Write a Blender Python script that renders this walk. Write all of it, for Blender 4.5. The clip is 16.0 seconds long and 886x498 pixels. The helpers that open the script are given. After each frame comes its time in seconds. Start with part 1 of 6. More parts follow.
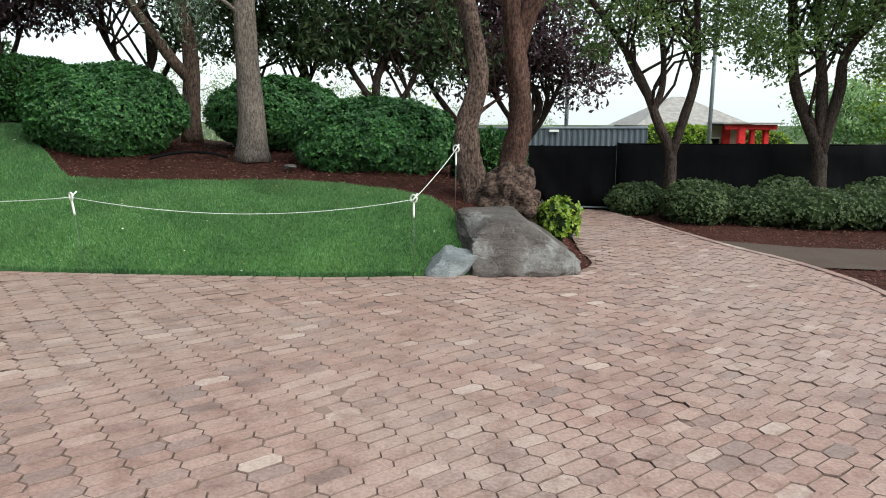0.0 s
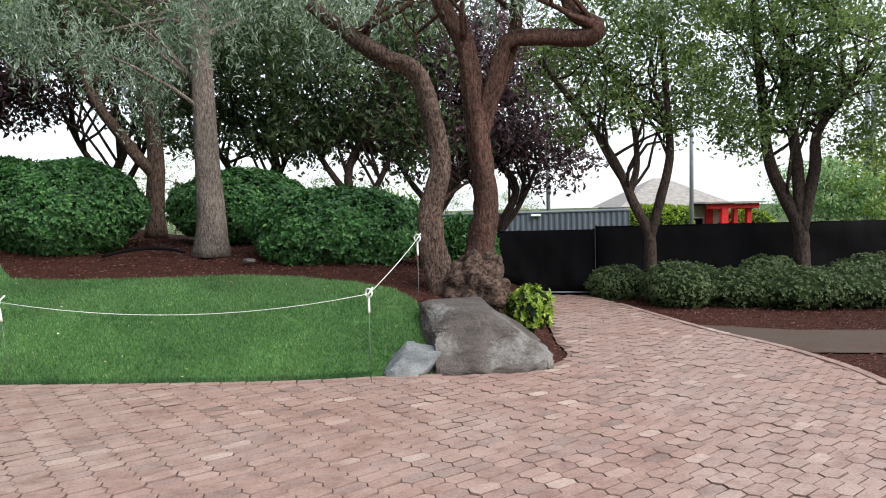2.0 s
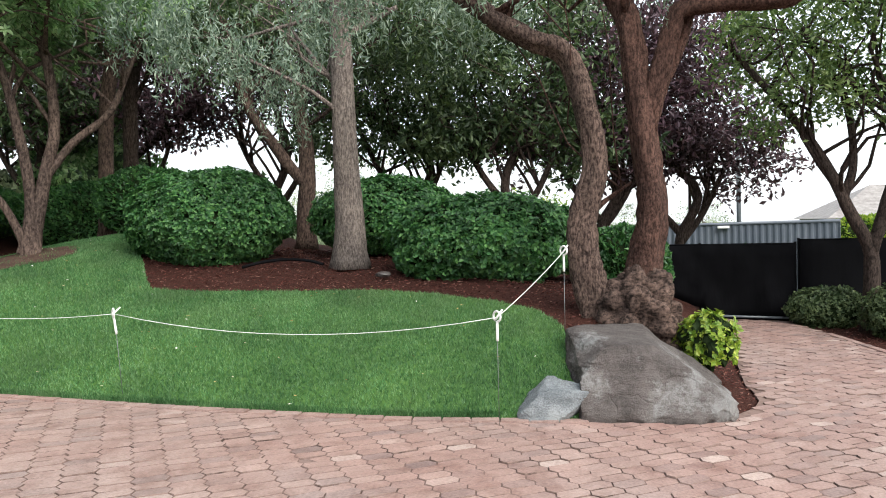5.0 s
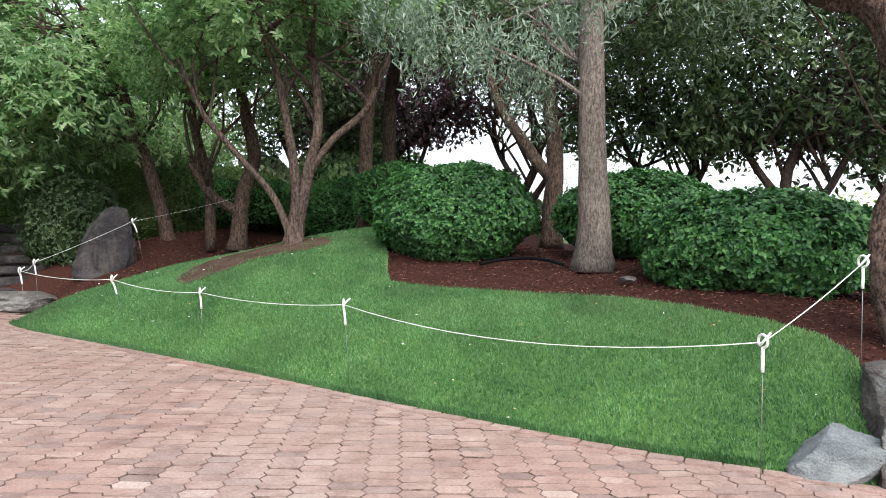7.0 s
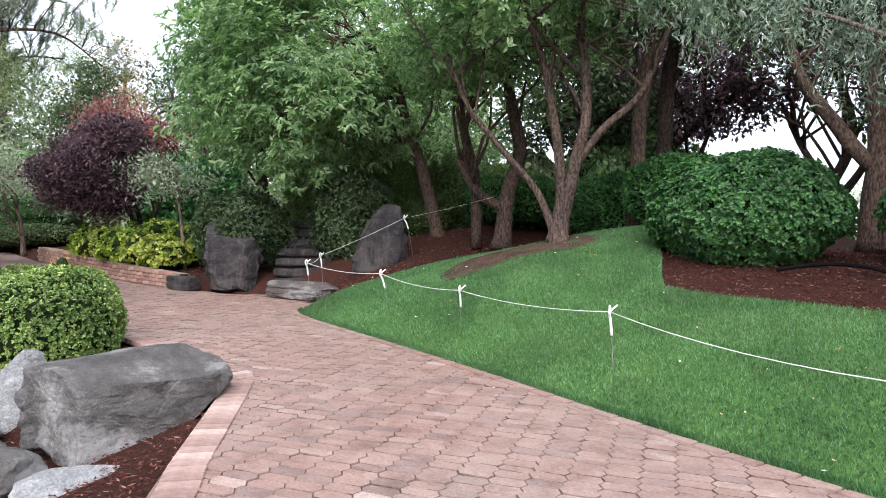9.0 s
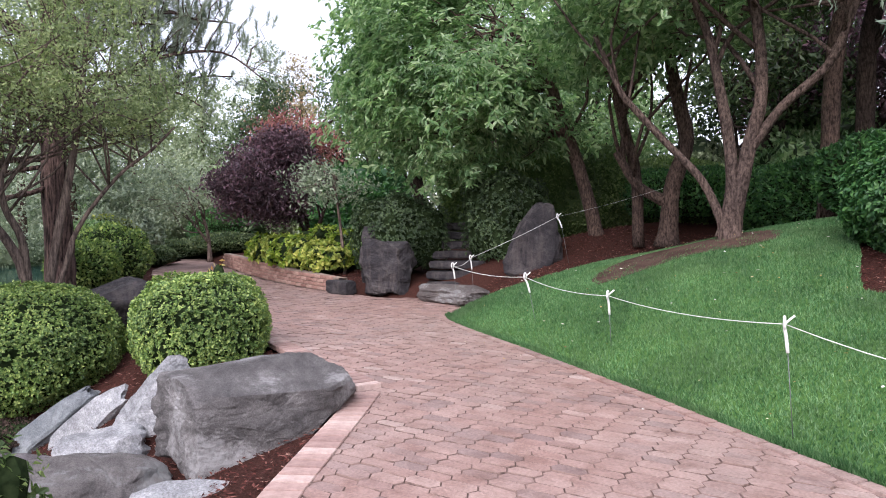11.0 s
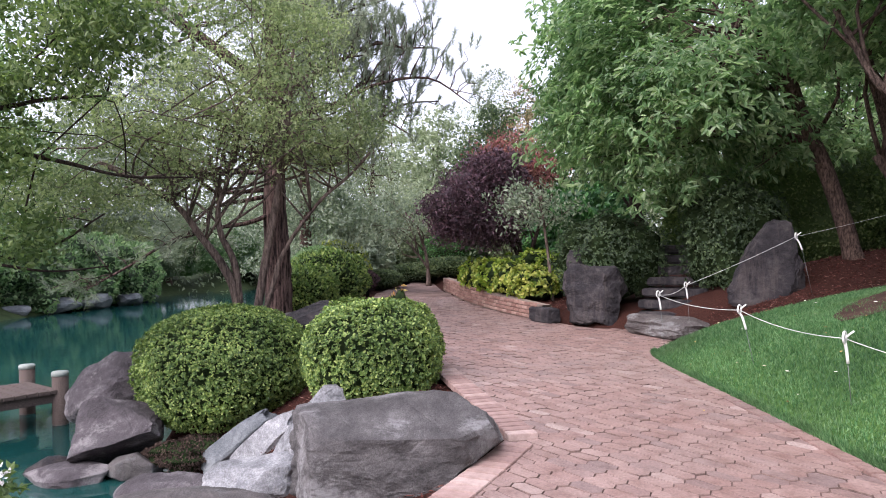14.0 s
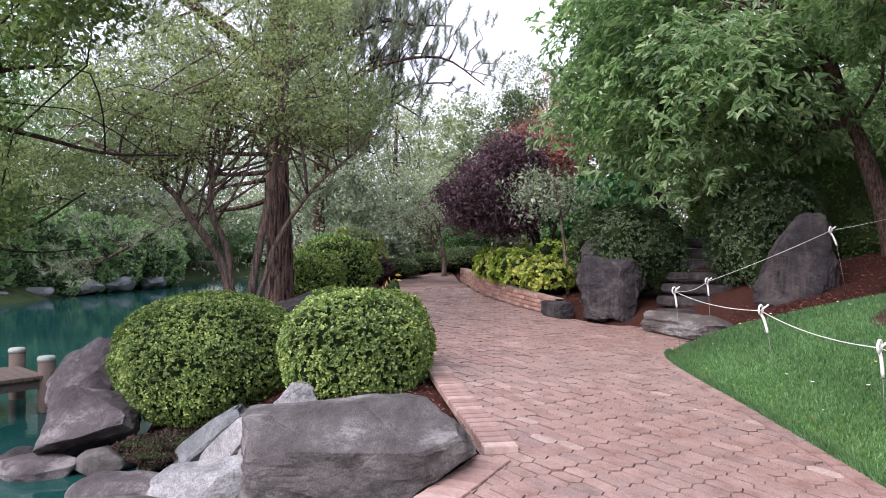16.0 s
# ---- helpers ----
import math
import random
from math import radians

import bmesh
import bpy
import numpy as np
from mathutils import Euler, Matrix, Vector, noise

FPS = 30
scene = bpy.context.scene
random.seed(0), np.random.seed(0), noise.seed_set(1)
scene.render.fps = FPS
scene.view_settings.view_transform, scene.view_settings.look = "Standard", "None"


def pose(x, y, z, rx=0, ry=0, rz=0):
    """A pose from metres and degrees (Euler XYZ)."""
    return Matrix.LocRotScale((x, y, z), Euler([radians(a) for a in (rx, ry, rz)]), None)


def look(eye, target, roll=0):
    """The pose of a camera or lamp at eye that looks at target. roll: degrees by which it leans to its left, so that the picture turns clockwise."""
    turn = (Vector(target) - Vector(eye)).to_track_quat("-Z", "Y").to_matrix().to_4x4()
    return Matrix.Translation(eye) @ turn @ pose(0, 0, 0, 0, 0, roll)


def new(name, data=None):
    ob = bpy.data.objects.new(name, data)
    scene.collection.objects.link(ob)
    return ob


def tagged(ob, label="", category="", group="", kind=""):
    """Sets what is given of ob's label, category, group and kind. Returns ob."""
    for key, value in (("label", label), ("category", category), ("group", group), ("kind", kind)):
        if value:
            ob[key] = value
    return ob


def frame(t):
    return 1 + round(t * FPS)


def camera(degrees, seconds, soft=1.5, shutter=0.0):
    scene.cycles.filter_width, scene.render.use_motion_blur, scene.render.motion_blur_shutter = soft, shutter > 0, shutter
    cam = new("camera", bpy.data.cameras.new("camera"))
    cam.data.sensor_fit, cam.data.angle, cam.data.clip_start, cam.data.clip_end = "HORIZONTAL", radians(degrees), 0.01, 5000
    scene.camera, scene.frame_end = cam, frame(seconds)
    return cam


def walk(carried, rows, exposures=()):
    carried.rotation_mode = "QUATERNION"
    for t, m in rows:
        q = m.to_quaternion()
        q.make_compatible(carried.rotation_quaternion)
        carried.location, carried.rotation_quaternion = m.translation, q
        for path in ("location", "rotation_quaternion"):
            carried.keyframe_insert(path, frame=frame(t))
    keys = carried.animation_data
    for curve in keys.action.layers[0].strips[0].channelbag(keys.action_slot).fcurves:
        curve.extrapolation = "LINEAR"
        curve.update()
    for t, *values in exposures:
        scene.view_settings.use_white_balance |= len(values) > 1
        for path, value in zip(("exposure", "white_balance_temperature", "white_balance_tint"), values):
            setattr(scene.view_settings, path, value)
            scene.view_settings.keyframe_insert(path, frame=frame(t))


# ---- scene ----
cam = camera(64.8, 16.0, soft=1.0)
SKY, EXPOSURE = 0.58, 0.5
METRES, EYE, TILT, LEAN, TURN = 6.0, 1.5, 1.5, -1.3, 0.0
ROWS = [
    (0.0, 0.0, 0.0, 0.0, -0.22, -11.87, 1.03),
    (0.5, 0.015, 0.0064, 0.0026, -0.66, -9.02, 0.78),
    (1.0, 0.0368, 0.0312, 0.0059, -0.98, -5.61, 0.94),
    (1.5, 0.0504, 0.0515, 0.0021, -1.06, -4.81, 1.97),
    (2.0, 0.0565, 0.0814, -0.0018, -1.05, -4.87, 2.59),
    (2.5, 0.0628, 0.114, -0.0028, -0.34, -5.17, 2.8),
    (3.0, 0.0682, 0.1481, -0.0071, 5.25, -4.81, 3.31),
    (3.5, 0.0873, 0.193, -0.0123, 10.83, -4.2, 3.67),
    (6.0, 0.102, 0.3347, -0.0221, 16.13, -2.03, 2.37),
    (6.5, 0.0895, 0.3685, -0.0238, 25.86, -2.1, 1.95),
    (7.0, 0.0897, 0.4071, -0.0288, 34.66, -2.11, 1.73),
    (7.5, 0.0885, 0.4367, -0.0328, 43.24, -2.42, 1.58),
    (8.0, 0.0624, 0.4512, -0.0353, 48.88, -2.68, 1.1),
    (8.5, 0.0335, 0.4711, -0.0343, 52.96, -2.04, 1.01),
    (11.0, -0.0464, 0.5881, -0.035, 70.48, -1.07, 2.65),
    (11.5, -0.0615, 0.6217, -0.0352, 75.34, -0.61, 2.51),
    (12.0, -0.0748, 0.6412, -0.0376, 78.33, -0.43, 2.34),
    (12.5, -0.0988, 0.6555, -0.0386, 79.74, -0.34, 1.98),
    (13.0, -0.1246, 0.6682, -0.0376, 81.86, 0.03, 1.94),
    (13.5, -0.1457, 0.6978, -0.0385, 85.87, 1.16, 2.1),
    (14.0, -0.161, 0.7236, -0.0398, 90.12, 1.84, 2.57),
    (14.5, -0.1806, 0.7378, -0.0425, 91.04, 1.78, 2.78),
    (15.0, -0.2097, 0.7466, -0.0432, 91.13, 1.25, 2.64),
    (15.5, -0.2347, 0.7609, -0.0434, 91.01, 1.26, 2.48),
    (16.0, -0.2642, 0.7864, -0.0433, 92.6, 1.12, 1.37),
]
walk(cam, [(t, pose(0, 0, EYE, TILT, LEAN, TURN) @ pose(METRES * x, METRES * y, METRES * z, 90 + pitch, roll, yaw)) for t, x, y, z, yaw, pitch, roll in ROWS], exposures=[(0.0, EXPOSURE + 0.26, 6230, 0), (1.0, EXPOSURE + 0.33, 6250, 5), (3.5, EXPOSURE + 0.4, 6400, 8), (7.0, EXPOSURE + 0.8, 6200, 8), (8.5, EXPOSURE + 0.74, 6100, 11), (12.5, EXPOSURE + 0.6, 6000, 24), (16.0, EXPOSURE + 0.58, 6150, 24)])

# ---- light ----
world = bpy.data.worlds.new("overcast_sky")
scene.world = world
world.use_nodes = True
wt = world.node_tree
sky = wt.nodes.new("ShaderNodeTexSky")
sky.sky_type, sky.sun_disc = "NISHITA", False
sky.sun_elevation, sky.sun_rotation = radians(43), radians(127)
sky.dust_density, sky.air_density, sky.ozone_density = 4.0, 1.0, 1.0
wt.nodes["Background"].inputs["Strength"].default_value = 0.05
wt.links.new(sky.outputs[0], wt.nodes["Background"].inputs["Color"])
# an even layer of bright cloud in front of the clear sky
layer = wt.nodes.new("ShaderNodeBackground")
layer.inputs["Color"].default_value, layer.inputs["Strength"].default_value = (0.95, 0.97, 1.0, 1), SKY
both = wt.nodes.new("ShaderNodeAddShader")
wt.links.new(wt.nodes["Background"].outputs[0], both.inputs[0])
wt.links.new(layer.outputs[0], both.inputs[1])
wt.links.new(both.outputs[0], wt.nodes["World Output"].inputs["Surface"])
sun = new("sun", bpy.data.lights.new("sun", "SUN"))
sun.data.energy, sun.data.angle, sun.data.color = 2.1, radians(50), (1.0, 0.97, 0.92)
sun.matrix_world = look((0, 0, 30), (-12, 9, 30 - 14))

# ---- materials ----


def mat(name, rough=0.8, metal=0.0, spec=0.3):
    m = bpy.data.materials.new(name)
    m.use_nodes = True
    b = m.node_tree.nodes["Principled BSDF"]
    b.inputs["Roughness"].default_value = rough
    b.inputs["Metallic"].default_value = metal
    b.inputs["Specular IOR Level"].default_value = spec
    return m, m.node_tree, b


def ramp(nt, fac, *stops):
    r = nt.nodes.new("ShaderNodeValToRGB")
    el = r.color_ramp.elements
    while len(el) < len(stops):
        el.new(0.5)
    for e, (p, c) in zip(el, stops):
        e.position, e.color = p, (*c, 1)
    nt.links.new(fac, r.inputs[0])
    return r.outputs[0]


def noise_tex(nt, scale, detail=4, rough=0.6, stretch=None, coords="Object"):
    n = nt.nodes.new("ShaderNodeTexNoise")
    n.inputs["Scale"].default_value, n.inputs["Detail"].default_value, n.inputs["Roughness"].default_value = scale, detail, rough
    tc = nt.nodes.new("ShaderNodeTexCoord")
    if stretch:
        mp = nt.nodes.new("ShaderNodeMapping")
        mp.inputs["Scale"].default_value = stretch
        nt.links.new(tc.outputs[coords], mp.inputs[0])
        nt.links.new(mp.outputs[0], n.inputs["Vector"])
    else:
        nt.links.new(tc.outputs[coords], n.inputs["Vector"])
    return n.outputs[0]


def mix(nt, fac, a, b, kind="MIX"):
    m = nt.nodes.new("ShaderNodeMix")
    m.data_type, m.blend_type = "RGBA", kind
    for sock, v in ((m.inputs[0], fac), (m.inputs[6], a), (m.inputs[7], b)):
        if isinstance(v, (int, float)):
            sock.default_value = v
        elif isinstance(v, tuple):
            sock.default_value = (*v, 1)
        else:
            nt.links.new(v, sock)
    return m.outputs[2]


def bump(nt, b, height, strength=0.4, dist=0.02):
    n = nt.nodes.new("ShaderNodeBump")
    n.inputs["Strength"].default_value, n.inputs["Distance"].default_value = strength, dist
    nt.links.new(height, n.inputs["Height"])
    nt.links.new(n.outputs[0], b.inputs["Normal"])


def rand_island(nt):
    return nt.nodes.new("ShaderNodeNewGeometry").outputs["Random Per Island"]


def rand_object(nt):
    return nt.nodes.new("ShaderNodeObjectInfo").outputs["Random"]


def leaf_mat(name, dark, mid, light, trans=0.25, patch=0.9, rough=0.55, dry=None):
    m, nt, b = mat(name, rough, 0, 0.45)
    c = ramp(nt, rand_island(nt), (0.0, dark), (0.5, mid), (1.0, light))
    n = noise_tex(nt, patch, 2)
    shade = ramp(nt, n, (0.3, (0.55, 0.6, 0.55)), (0.7, (1.25, 1.2, 1.15)))
    c = mix(nt, 1.0, c, shade, "MULTIPLY")
    if dry:
        c = mix(nt, ramp(nt, noise_tex(nt, 0.7, 5, 0.65), (0.5, (0, 0, 0)), (0.75, (0.7, 0.7, 0.7))), c, dry)
    nt.links.new(c, b.inputs["Base Color"])
    tr = nt.nodes.new("ShaderNodeBsdfTranslucent")
    nt.links.new(mix(nt, 1.0, c, (1.1, 1.2, 0.8), "MULTIPLY"), tr.inputs["Color"])
    ms = nt.nodes.new("ShaderNodeMixShader")
    ms.inputs[0].default_value = trans
    nt.links.new(b.outputs[0], ms.inputs[1])
    nt.links.new(tr.outputs[0], ms.inputs[2])
    nt.links.new(ms.outputs[0], nt.nodes["Material Output"].inputs[0])
    return m


def bark_mat(name, dark, light, stretch=(9, 9, 1.6), strength=0.9, moss=None):
    m, nt, b = mat(name, 0.92, 0, 0.15)
    n = noise_tex(nt, 4.0, 6, 0.7, stretch)
    flake = noise_tex(nt, 15, 5, 0.75, (stretch[0] * 0.22, stretch[1] * 0.22, stretch[2] * 0.5))
    n = mix(nt, 0.45, n, flake)
    c = ramp(nt, n, (0.43, dark), (0.59, light))
    big = noise_tex(nt, 1.3, 3)
    c = mix(nt, 1.0, c, ramp(nt, big, (0.3, (0.65, 0.65, 0.65)), (0.7, (1.2, 1.17, 1.12))), "MULTIPLY")
    if moss:
        c = mix(nt, ramp(nt, noise_tex(nt, 2.4, 3), (0.55, (0, 0, 0)), (0.7, (1, 1, 1))), c, moss)
    nt.links.new(c, b.inputs["Base Color"])
    bump(nt, b, n, strength, 0.045)
    return m


def rock_mat(name, dark, mid, light, speck=60, lichen=None, strength=0.6, streak=None):
    """Layered stone: patches, a stretched grain, mineral specks, pale lichen and a cracked, pitted relief."""
    m, nt, b = mat(name, 0.82, 0, 0.3)
    big = noise_tex(nt, 1.9, 6, 0.6)
    grain = noise_tex(nt, 2.6, 8, 0.72, (1.2, 3.2, 5.0))
    c = ramp(nt, mix(nt, 0.45, big, grain), (0.36, dark), (0.5, mid), (0.63, light))
    fine = noise_tex(nt, speck * 2.4, 3, 0.7)
    c = mix(nt, 1.0, c, ramp(nt, fine, (0.36, (0.72, 0.71, 0.7)), (0.64, (1.22, 1.22, 1.23))), "MULTIPLY")
    if lichen:
        c = mix(nt, ramp(nt, mix(nt, 0.35, noise_tex(nt, 2.1, 4, 0.6), noise_tex(nt, 19, 6, 0.8)), (0.52, (0, 0, 0)), (0.6, (0.8, 0.8, 0.8))), c, lichen)
    if streak:
        c = mix(nt, ramp(nt, noise_tex(nt, 3, 5, 0.7, (3, 3, 0.5)), (0.5, (0, 0, 0)), (0.72, (0.8, 0.8, 0.8))), c, streak)
    nt.links.new(c, b.inputs["Base Color"])
    cells = nt.nodes.new("ShaderNodeTexVoronoi")
    cells.feature = "DISTANCE_TO_EDGE"
    cells.inputs["Scale"].default_value = 2.7
    tc = nt.nodes.new("ShaderNodeTexCoord")
    nt.links.new(mix(nt, 0.22, tc.outputs["Object"], noise_tex(nt, 3.0, 4)), cells.inputs["Vector"])
    crack = ramp(nt, cells.outputs["Distance"], (0.0, (0.25, 0.25, 0.25)), (0.035, (0.6, 0.6, 0.6)), (0.4, (0.66, 0.66, 0.66)))
    h = mix(nt, 0.22, mix(nt, 0.4, noise_tex(nt, 8, 9, 0.78), grain), crack)
    bump(nt, b, mix(nt, 0.12, h, fine), min(1.0, strength * 1.5), 0.09)
    return m


PAVER, nt, b = mat("paver_clay", 0.82, 0, 0.3)
added = nt.nodes.new("ShaderNodeMath")
added.operation = "ADD"
nt.links.new(rand_object(nt), added.inputs[0])
nt.links.new(rand_island(nt), added.inputs[1])
part_of = nt.nodes.new("ShaderNodeMath")
part_of.operation = "FRACT"
nt.links.new(added.outputs[0], part_of.inputs[0])
pc = ramp(nt, part_of.outputs[0], (0.0, (0.2, 0.142, 0.13)), (0.08, (0.235, 0.162, 0.145)), (0.3, (0.262, 0.168, 0.144)), (0.6, (0.282, 0.184, 0.158)), (0.88, (0.3, 0.203, 0.175)), (0.96, (0.33, 0.235, 0.205)), (1.0, (0.385, 0.3, 0.265)))
geo_pos = nt.nodes.new("ShaderNodeNewGeometry")
pw = nt.nodes.new("ShaderNodeTexNoise")
pw.inputs["Scale"].default_value, pw.inputs["Detail"].default_value = 0.5, 5
nt.links.new(geo_pos.outputs["Position"], pw.inputs["Vector"])
pc = mix(nt, ramp(nt, pw.outputs[0], (0.42, (0, 0, 0)), (0.62, (0.5, 0.5, 0.5))), pc, (0.3, 0.235, 0.21))
pf = nt.nodes.new("ShaderNodeTexNoise")
pf.inputs["Scale"].default_value, pf.inputs["Detail"].default_value = 55, 5
nt.links.new(geo_pos.outputs["Position"], pf.inputs["Vector"])
pc = mix(nt, 1.0, pc, ramp(nt, pf.outputs[0], (0.33, (0.8, 0.78, 0.77)), (0.67, (1.14, 1.14, 1.13))), "MULTIPLY")
ps = nt.nodes.new("ShaderNodeTexNoise")
ps.inputs["Scale"].default_value, ps.inputs["Detail"].default_value, ps.inputs["Roughness"].default_value = 4.5, 6, 0.7
nt.links.new(geo_pos.outputs["Position"], ps.inputs["Vector"])
pc = mix(nt, 1.0, pc, ramp(nt, ps.outputs[0], (0.34, (0.74, 0.68, 0.66)), (0.5, (1.0, 1.0, 1.0)), (0.68, (1.13, 1.15, 1.15))), "MULTIPLY")
nt.links.new(pc, b.inputs["Base Color"])
bump(nt, b, mix(nt, 0.5, pf.outputs[0], ps.outputs[0]), 0.8, 0.014)
b.inputs["Roughness"].default_value = 0.56

JOINT, nt, b = mat("joint_sand", 0.95, 0, 0.1)
nt.links.new(ramp(nt, mix(nt, 0.4, noise_tex(nt, 2.6, 5, 0.7), noise_tex(nt, 30, 4)), (0.36, (0.055, 0.038, 0.032)), (0.53, (0.2, 0.14, 0.12))), b.inputs["Base Color"])

HEADER, nt, b = mat("header_brick", 0.8, 0, 0.3)
hc = ramp(nt, rand_object(nt), (0.0, (0.25, 0.165, 0.145)), (0.5, (0.34, 0.235, 0.205)), (1.0, (0.46, 0.355, 0.315)))
hf = noise_tex(nt, 24, 5)
nt.links.new(mix(nt, 1.0, hc, ramp(nt, hf, (0.3, (0.75, 0.73, 0.72)), (0.7, (1.15, 1.15, 1.15))), "MULTIPLY"), b.inputs["Base Color"])
bump(nt, b, hf, 0.3, 0.006)

WALLBRICK, nt, b = mat("wall_brick", 0.85, 0, 0.3)
hc = ramp(nt, rand_object(nt), (0.0, (0.27, 0.15, 0.12)), (0.5, (0.37, 0.225, 0.18)), (1.0, (0.46, 0.31, 0.25)))
hf = noise_tex(nt, 22, 5)
nt.links.new(mix(nt, 1.0, hc, ramp(nt, hf, (0.3, (0.7, 0.68, 0.66)), (0.7, (1.2, 1.2, 1.2))), "MULTIPLY"), b.inputs["Base Color"])
bump(nt, b, hf, 0.4, 0.006)
MORTAR, nt, b = mat("mortar", 0.95, 0, 0.1)
nt.links.new(ramp(nt, noise_tex(nt, 40, 3), (0.3, (0.2, 0.15, 0.12)), (0.7, (0.34, 0.27, 0.22))), b.inputs["Base Color"])

SOIL, nt, b = mat("mulch_soil", 0.95, 0, 0.1)
sn = noise_tex(nt, 55, 6, 0.75)
sc = ramp(nt, sn, (0.28, (0.013, 0.006, 0.005)), (0.5, (0.047, 0.019, 0.014)), (0.72, (0.11, 0.05, 0.038)))
far = noise_tex(nt, 0.35, 3)
sc = mix(nt, 1.0, sc, ramp(nt, far, (0.3, (0.75, 0.75, 0.75)), (0.7, (1.15, 1.1, 1.1))), "MULTIPLY")
nt.links.new(sc, b.inputs["Base Color"])
bump(nt, b, sn, 0.8, 0.03)
DIRT, nt, b = mat("bare_dirt", 0.95, 0, 0.1)
dn = noise_tex(nt, 34, 6, 0.75)
nt.links.new(mix(nt, ramp(nt, noise_tex(nt, 3.2, 4), (0.42, (0, 0, 0)), (0.6, (0.8, 0.8, 0.8))), ramp(nt, dn, (0.3, (0.04, 0.022, 0.017)), (0.7, (0.13, 0.085, 0.066))), (0.05, 0.03, 0.022)), b.inputs["Base Color"])
bump(nt, b, dn, 0.8, 0.03)
CHIP, nt, b = mat("mulch_chip", 0.9, 0, 0.15)
nt.links.new(ramp(nt, rand_island(nt), (0.0, (0.024, 0.010, 0.008)), (0.45, (0.074, 0.024, 0.019)), (0.85, (0.14, 0.05, 0.039)), (1.0, (0.32, 0.19, 0.15))), b.inputs["Base Color"])

TURF, nt, b = mat("turf_base", 0.95, 0, 0.1)
tn = noise_tex(nt, 26, 5, 0.7)
tc_ = ramp(nt, tn, (0.3, (0.028, 0.065, 0.018)), (0.55, (0.06, 0.13, 0.035)), (0.75, (0.11, 0.185, 0.06)))
tc_ = mix(nt, 1.0, tc_, ramp(nt, noise_tex(nt, 1.1, 3), (0.3, (0.78, 0.8, 0.8)), (0.7, (1.18, 1.12, 1.0))), "MULTIPLY")
nt.links.new(tc_, b.inputs["Base Color"])
bump(nt, b, tn, 0.6, 0.03)
BLADE = leaf_mat("grass_blade", (0.024, 0.088, 0.026), (0.074, 0.2, 0.07), (0.19, 0.32, 0.15), 0.3, 1.1, 0.6, (0.14, 0.21, 0.09))
FARGRASS, nt, b = mat("far_ground", 0.95, 0, 0.1)
nt.links.new(ramp(nt, noise_tex(nt, 3, 5), (0.3, (0.035, 0.055, 0.022)), (0.7, (0.075, 0.1, 0.042))), b.inputs["Base Color"])
ASPHALT, nt, b = mat("old_asphalt", 0.9, 0, 0.2)
an = noise_tex(nt, 60, 4, 0.8)
nt.links.new(mix(nt, ramp(nt, noise_tex(nt, 1.4, 5), (0.45, (0, 0, 0)), (0.65, (0.7, 0.7, 0.7))), ramp(nt, an, (0.3, (0.04, 0.028, 0.022)), (0.7, (0.1, 0.074, 0.06))), (0.06, 0.03, 0.022)), b.inputs["Base Color"])
bump(nt, b, an, 0.4, 0.01)

WATER, nt, b = mat("pond_water", 0.06, 0, 0.5)
nt.links.new(ramp(nt, noise_tex(nt, 0.3, 3), (0.3, (0.004, 0.034, 0.032)), (0.7, (0.01, 0.06, 0.055))), b.inputs["Base Color"])
b.inputs["IOR"].default_value = 1.33
bump(nt, b, noise_tex(nt, 3.5, 3, 0.5, (1, 1.6, 1)), 0.10, 0.03)

HEDGE_DARK = leaf_mat("laurel_leaf", (0.018, 0.068, 0.022), (0.045, 0.145, 0.042), (0.11, 0.25, 0.07), 0.28, 1.5, 0.5)
HEDGE_DULL = leaf_mat("privet_leaf", (0.024, 0.048, 0.022), (0.052, 0.09, 0.04), (0.11, 0.16, 0.072), 0.2, 1.6, 0.5)
# near-black green that paints the shade deep between the leaves
HEDGE_SHADE_CORE, nt, b = mat("hedge_shade_core", 0.95, 0, 0.05)
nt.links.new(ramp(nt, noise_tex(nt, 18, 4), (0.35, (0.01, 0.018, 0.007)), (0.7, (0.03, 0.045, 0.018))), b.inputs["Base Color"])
BUSH_LIGHT = leaf_mat("box_leaf", (0.048, 0.1, 0.028), (0.16, 0.265, 0.068), (0.4, 0.49, 0.15), 0.28, 2.2, 0.5)
BUSH_DULL = leaf_mat("azalea_leaf", (0.03, 0.058, 0.022), (0.07, 0.11, 0.042), (0.15, 0.19, 0.08), 0.2, 2.2, 0.6)
LEAF_YELLOW = leaf_mat("golden_leaf", (0.12, 0.21, 0.03), (0.32, 0.38, 0.06), (0.58, 0.57, 0.16), 0.3, 2.0, 0.5)
LEAF_LIME = leaf_mat("lime_shrub_leaf", (0.10, 0.2, 0.015), (0.22, 0.33, 0.03), (0.4, 0.46, 0.07), 0.3, 3.0, 0.45)
LEAF_CAMPHOR = leaf_mat("camphor_leaf", (0.105, 0.205, 0.095), (0.235, 0.37, 0.19), (0.45, 0.56, 0.36), 0.58, 0.8, 0.34)
LEAF_DARK = leaf_mat("canopy_leaf", (0.032, 0.062, 0.03), (0.068, 0.11, 0.052), (0.14, 0.195, 0.09), 0.4, 0.7, 0.5)
LEAF_STREET = leaf_mat("street_tree_leaf", (0.065, 0.115, 0.04), (0.135, 0.205, 0.075), (0.26, 0.34, 0.14), 0.5, 0.7, 0.5)
LEAF_PEPPER = leaf_mat("pepper_leaflet", (0.09, 0.145, 0.11), (0.19, 0.26, 0.21), (0.36, 0.43, 0.36), 0.35, 0.8, 0.6)
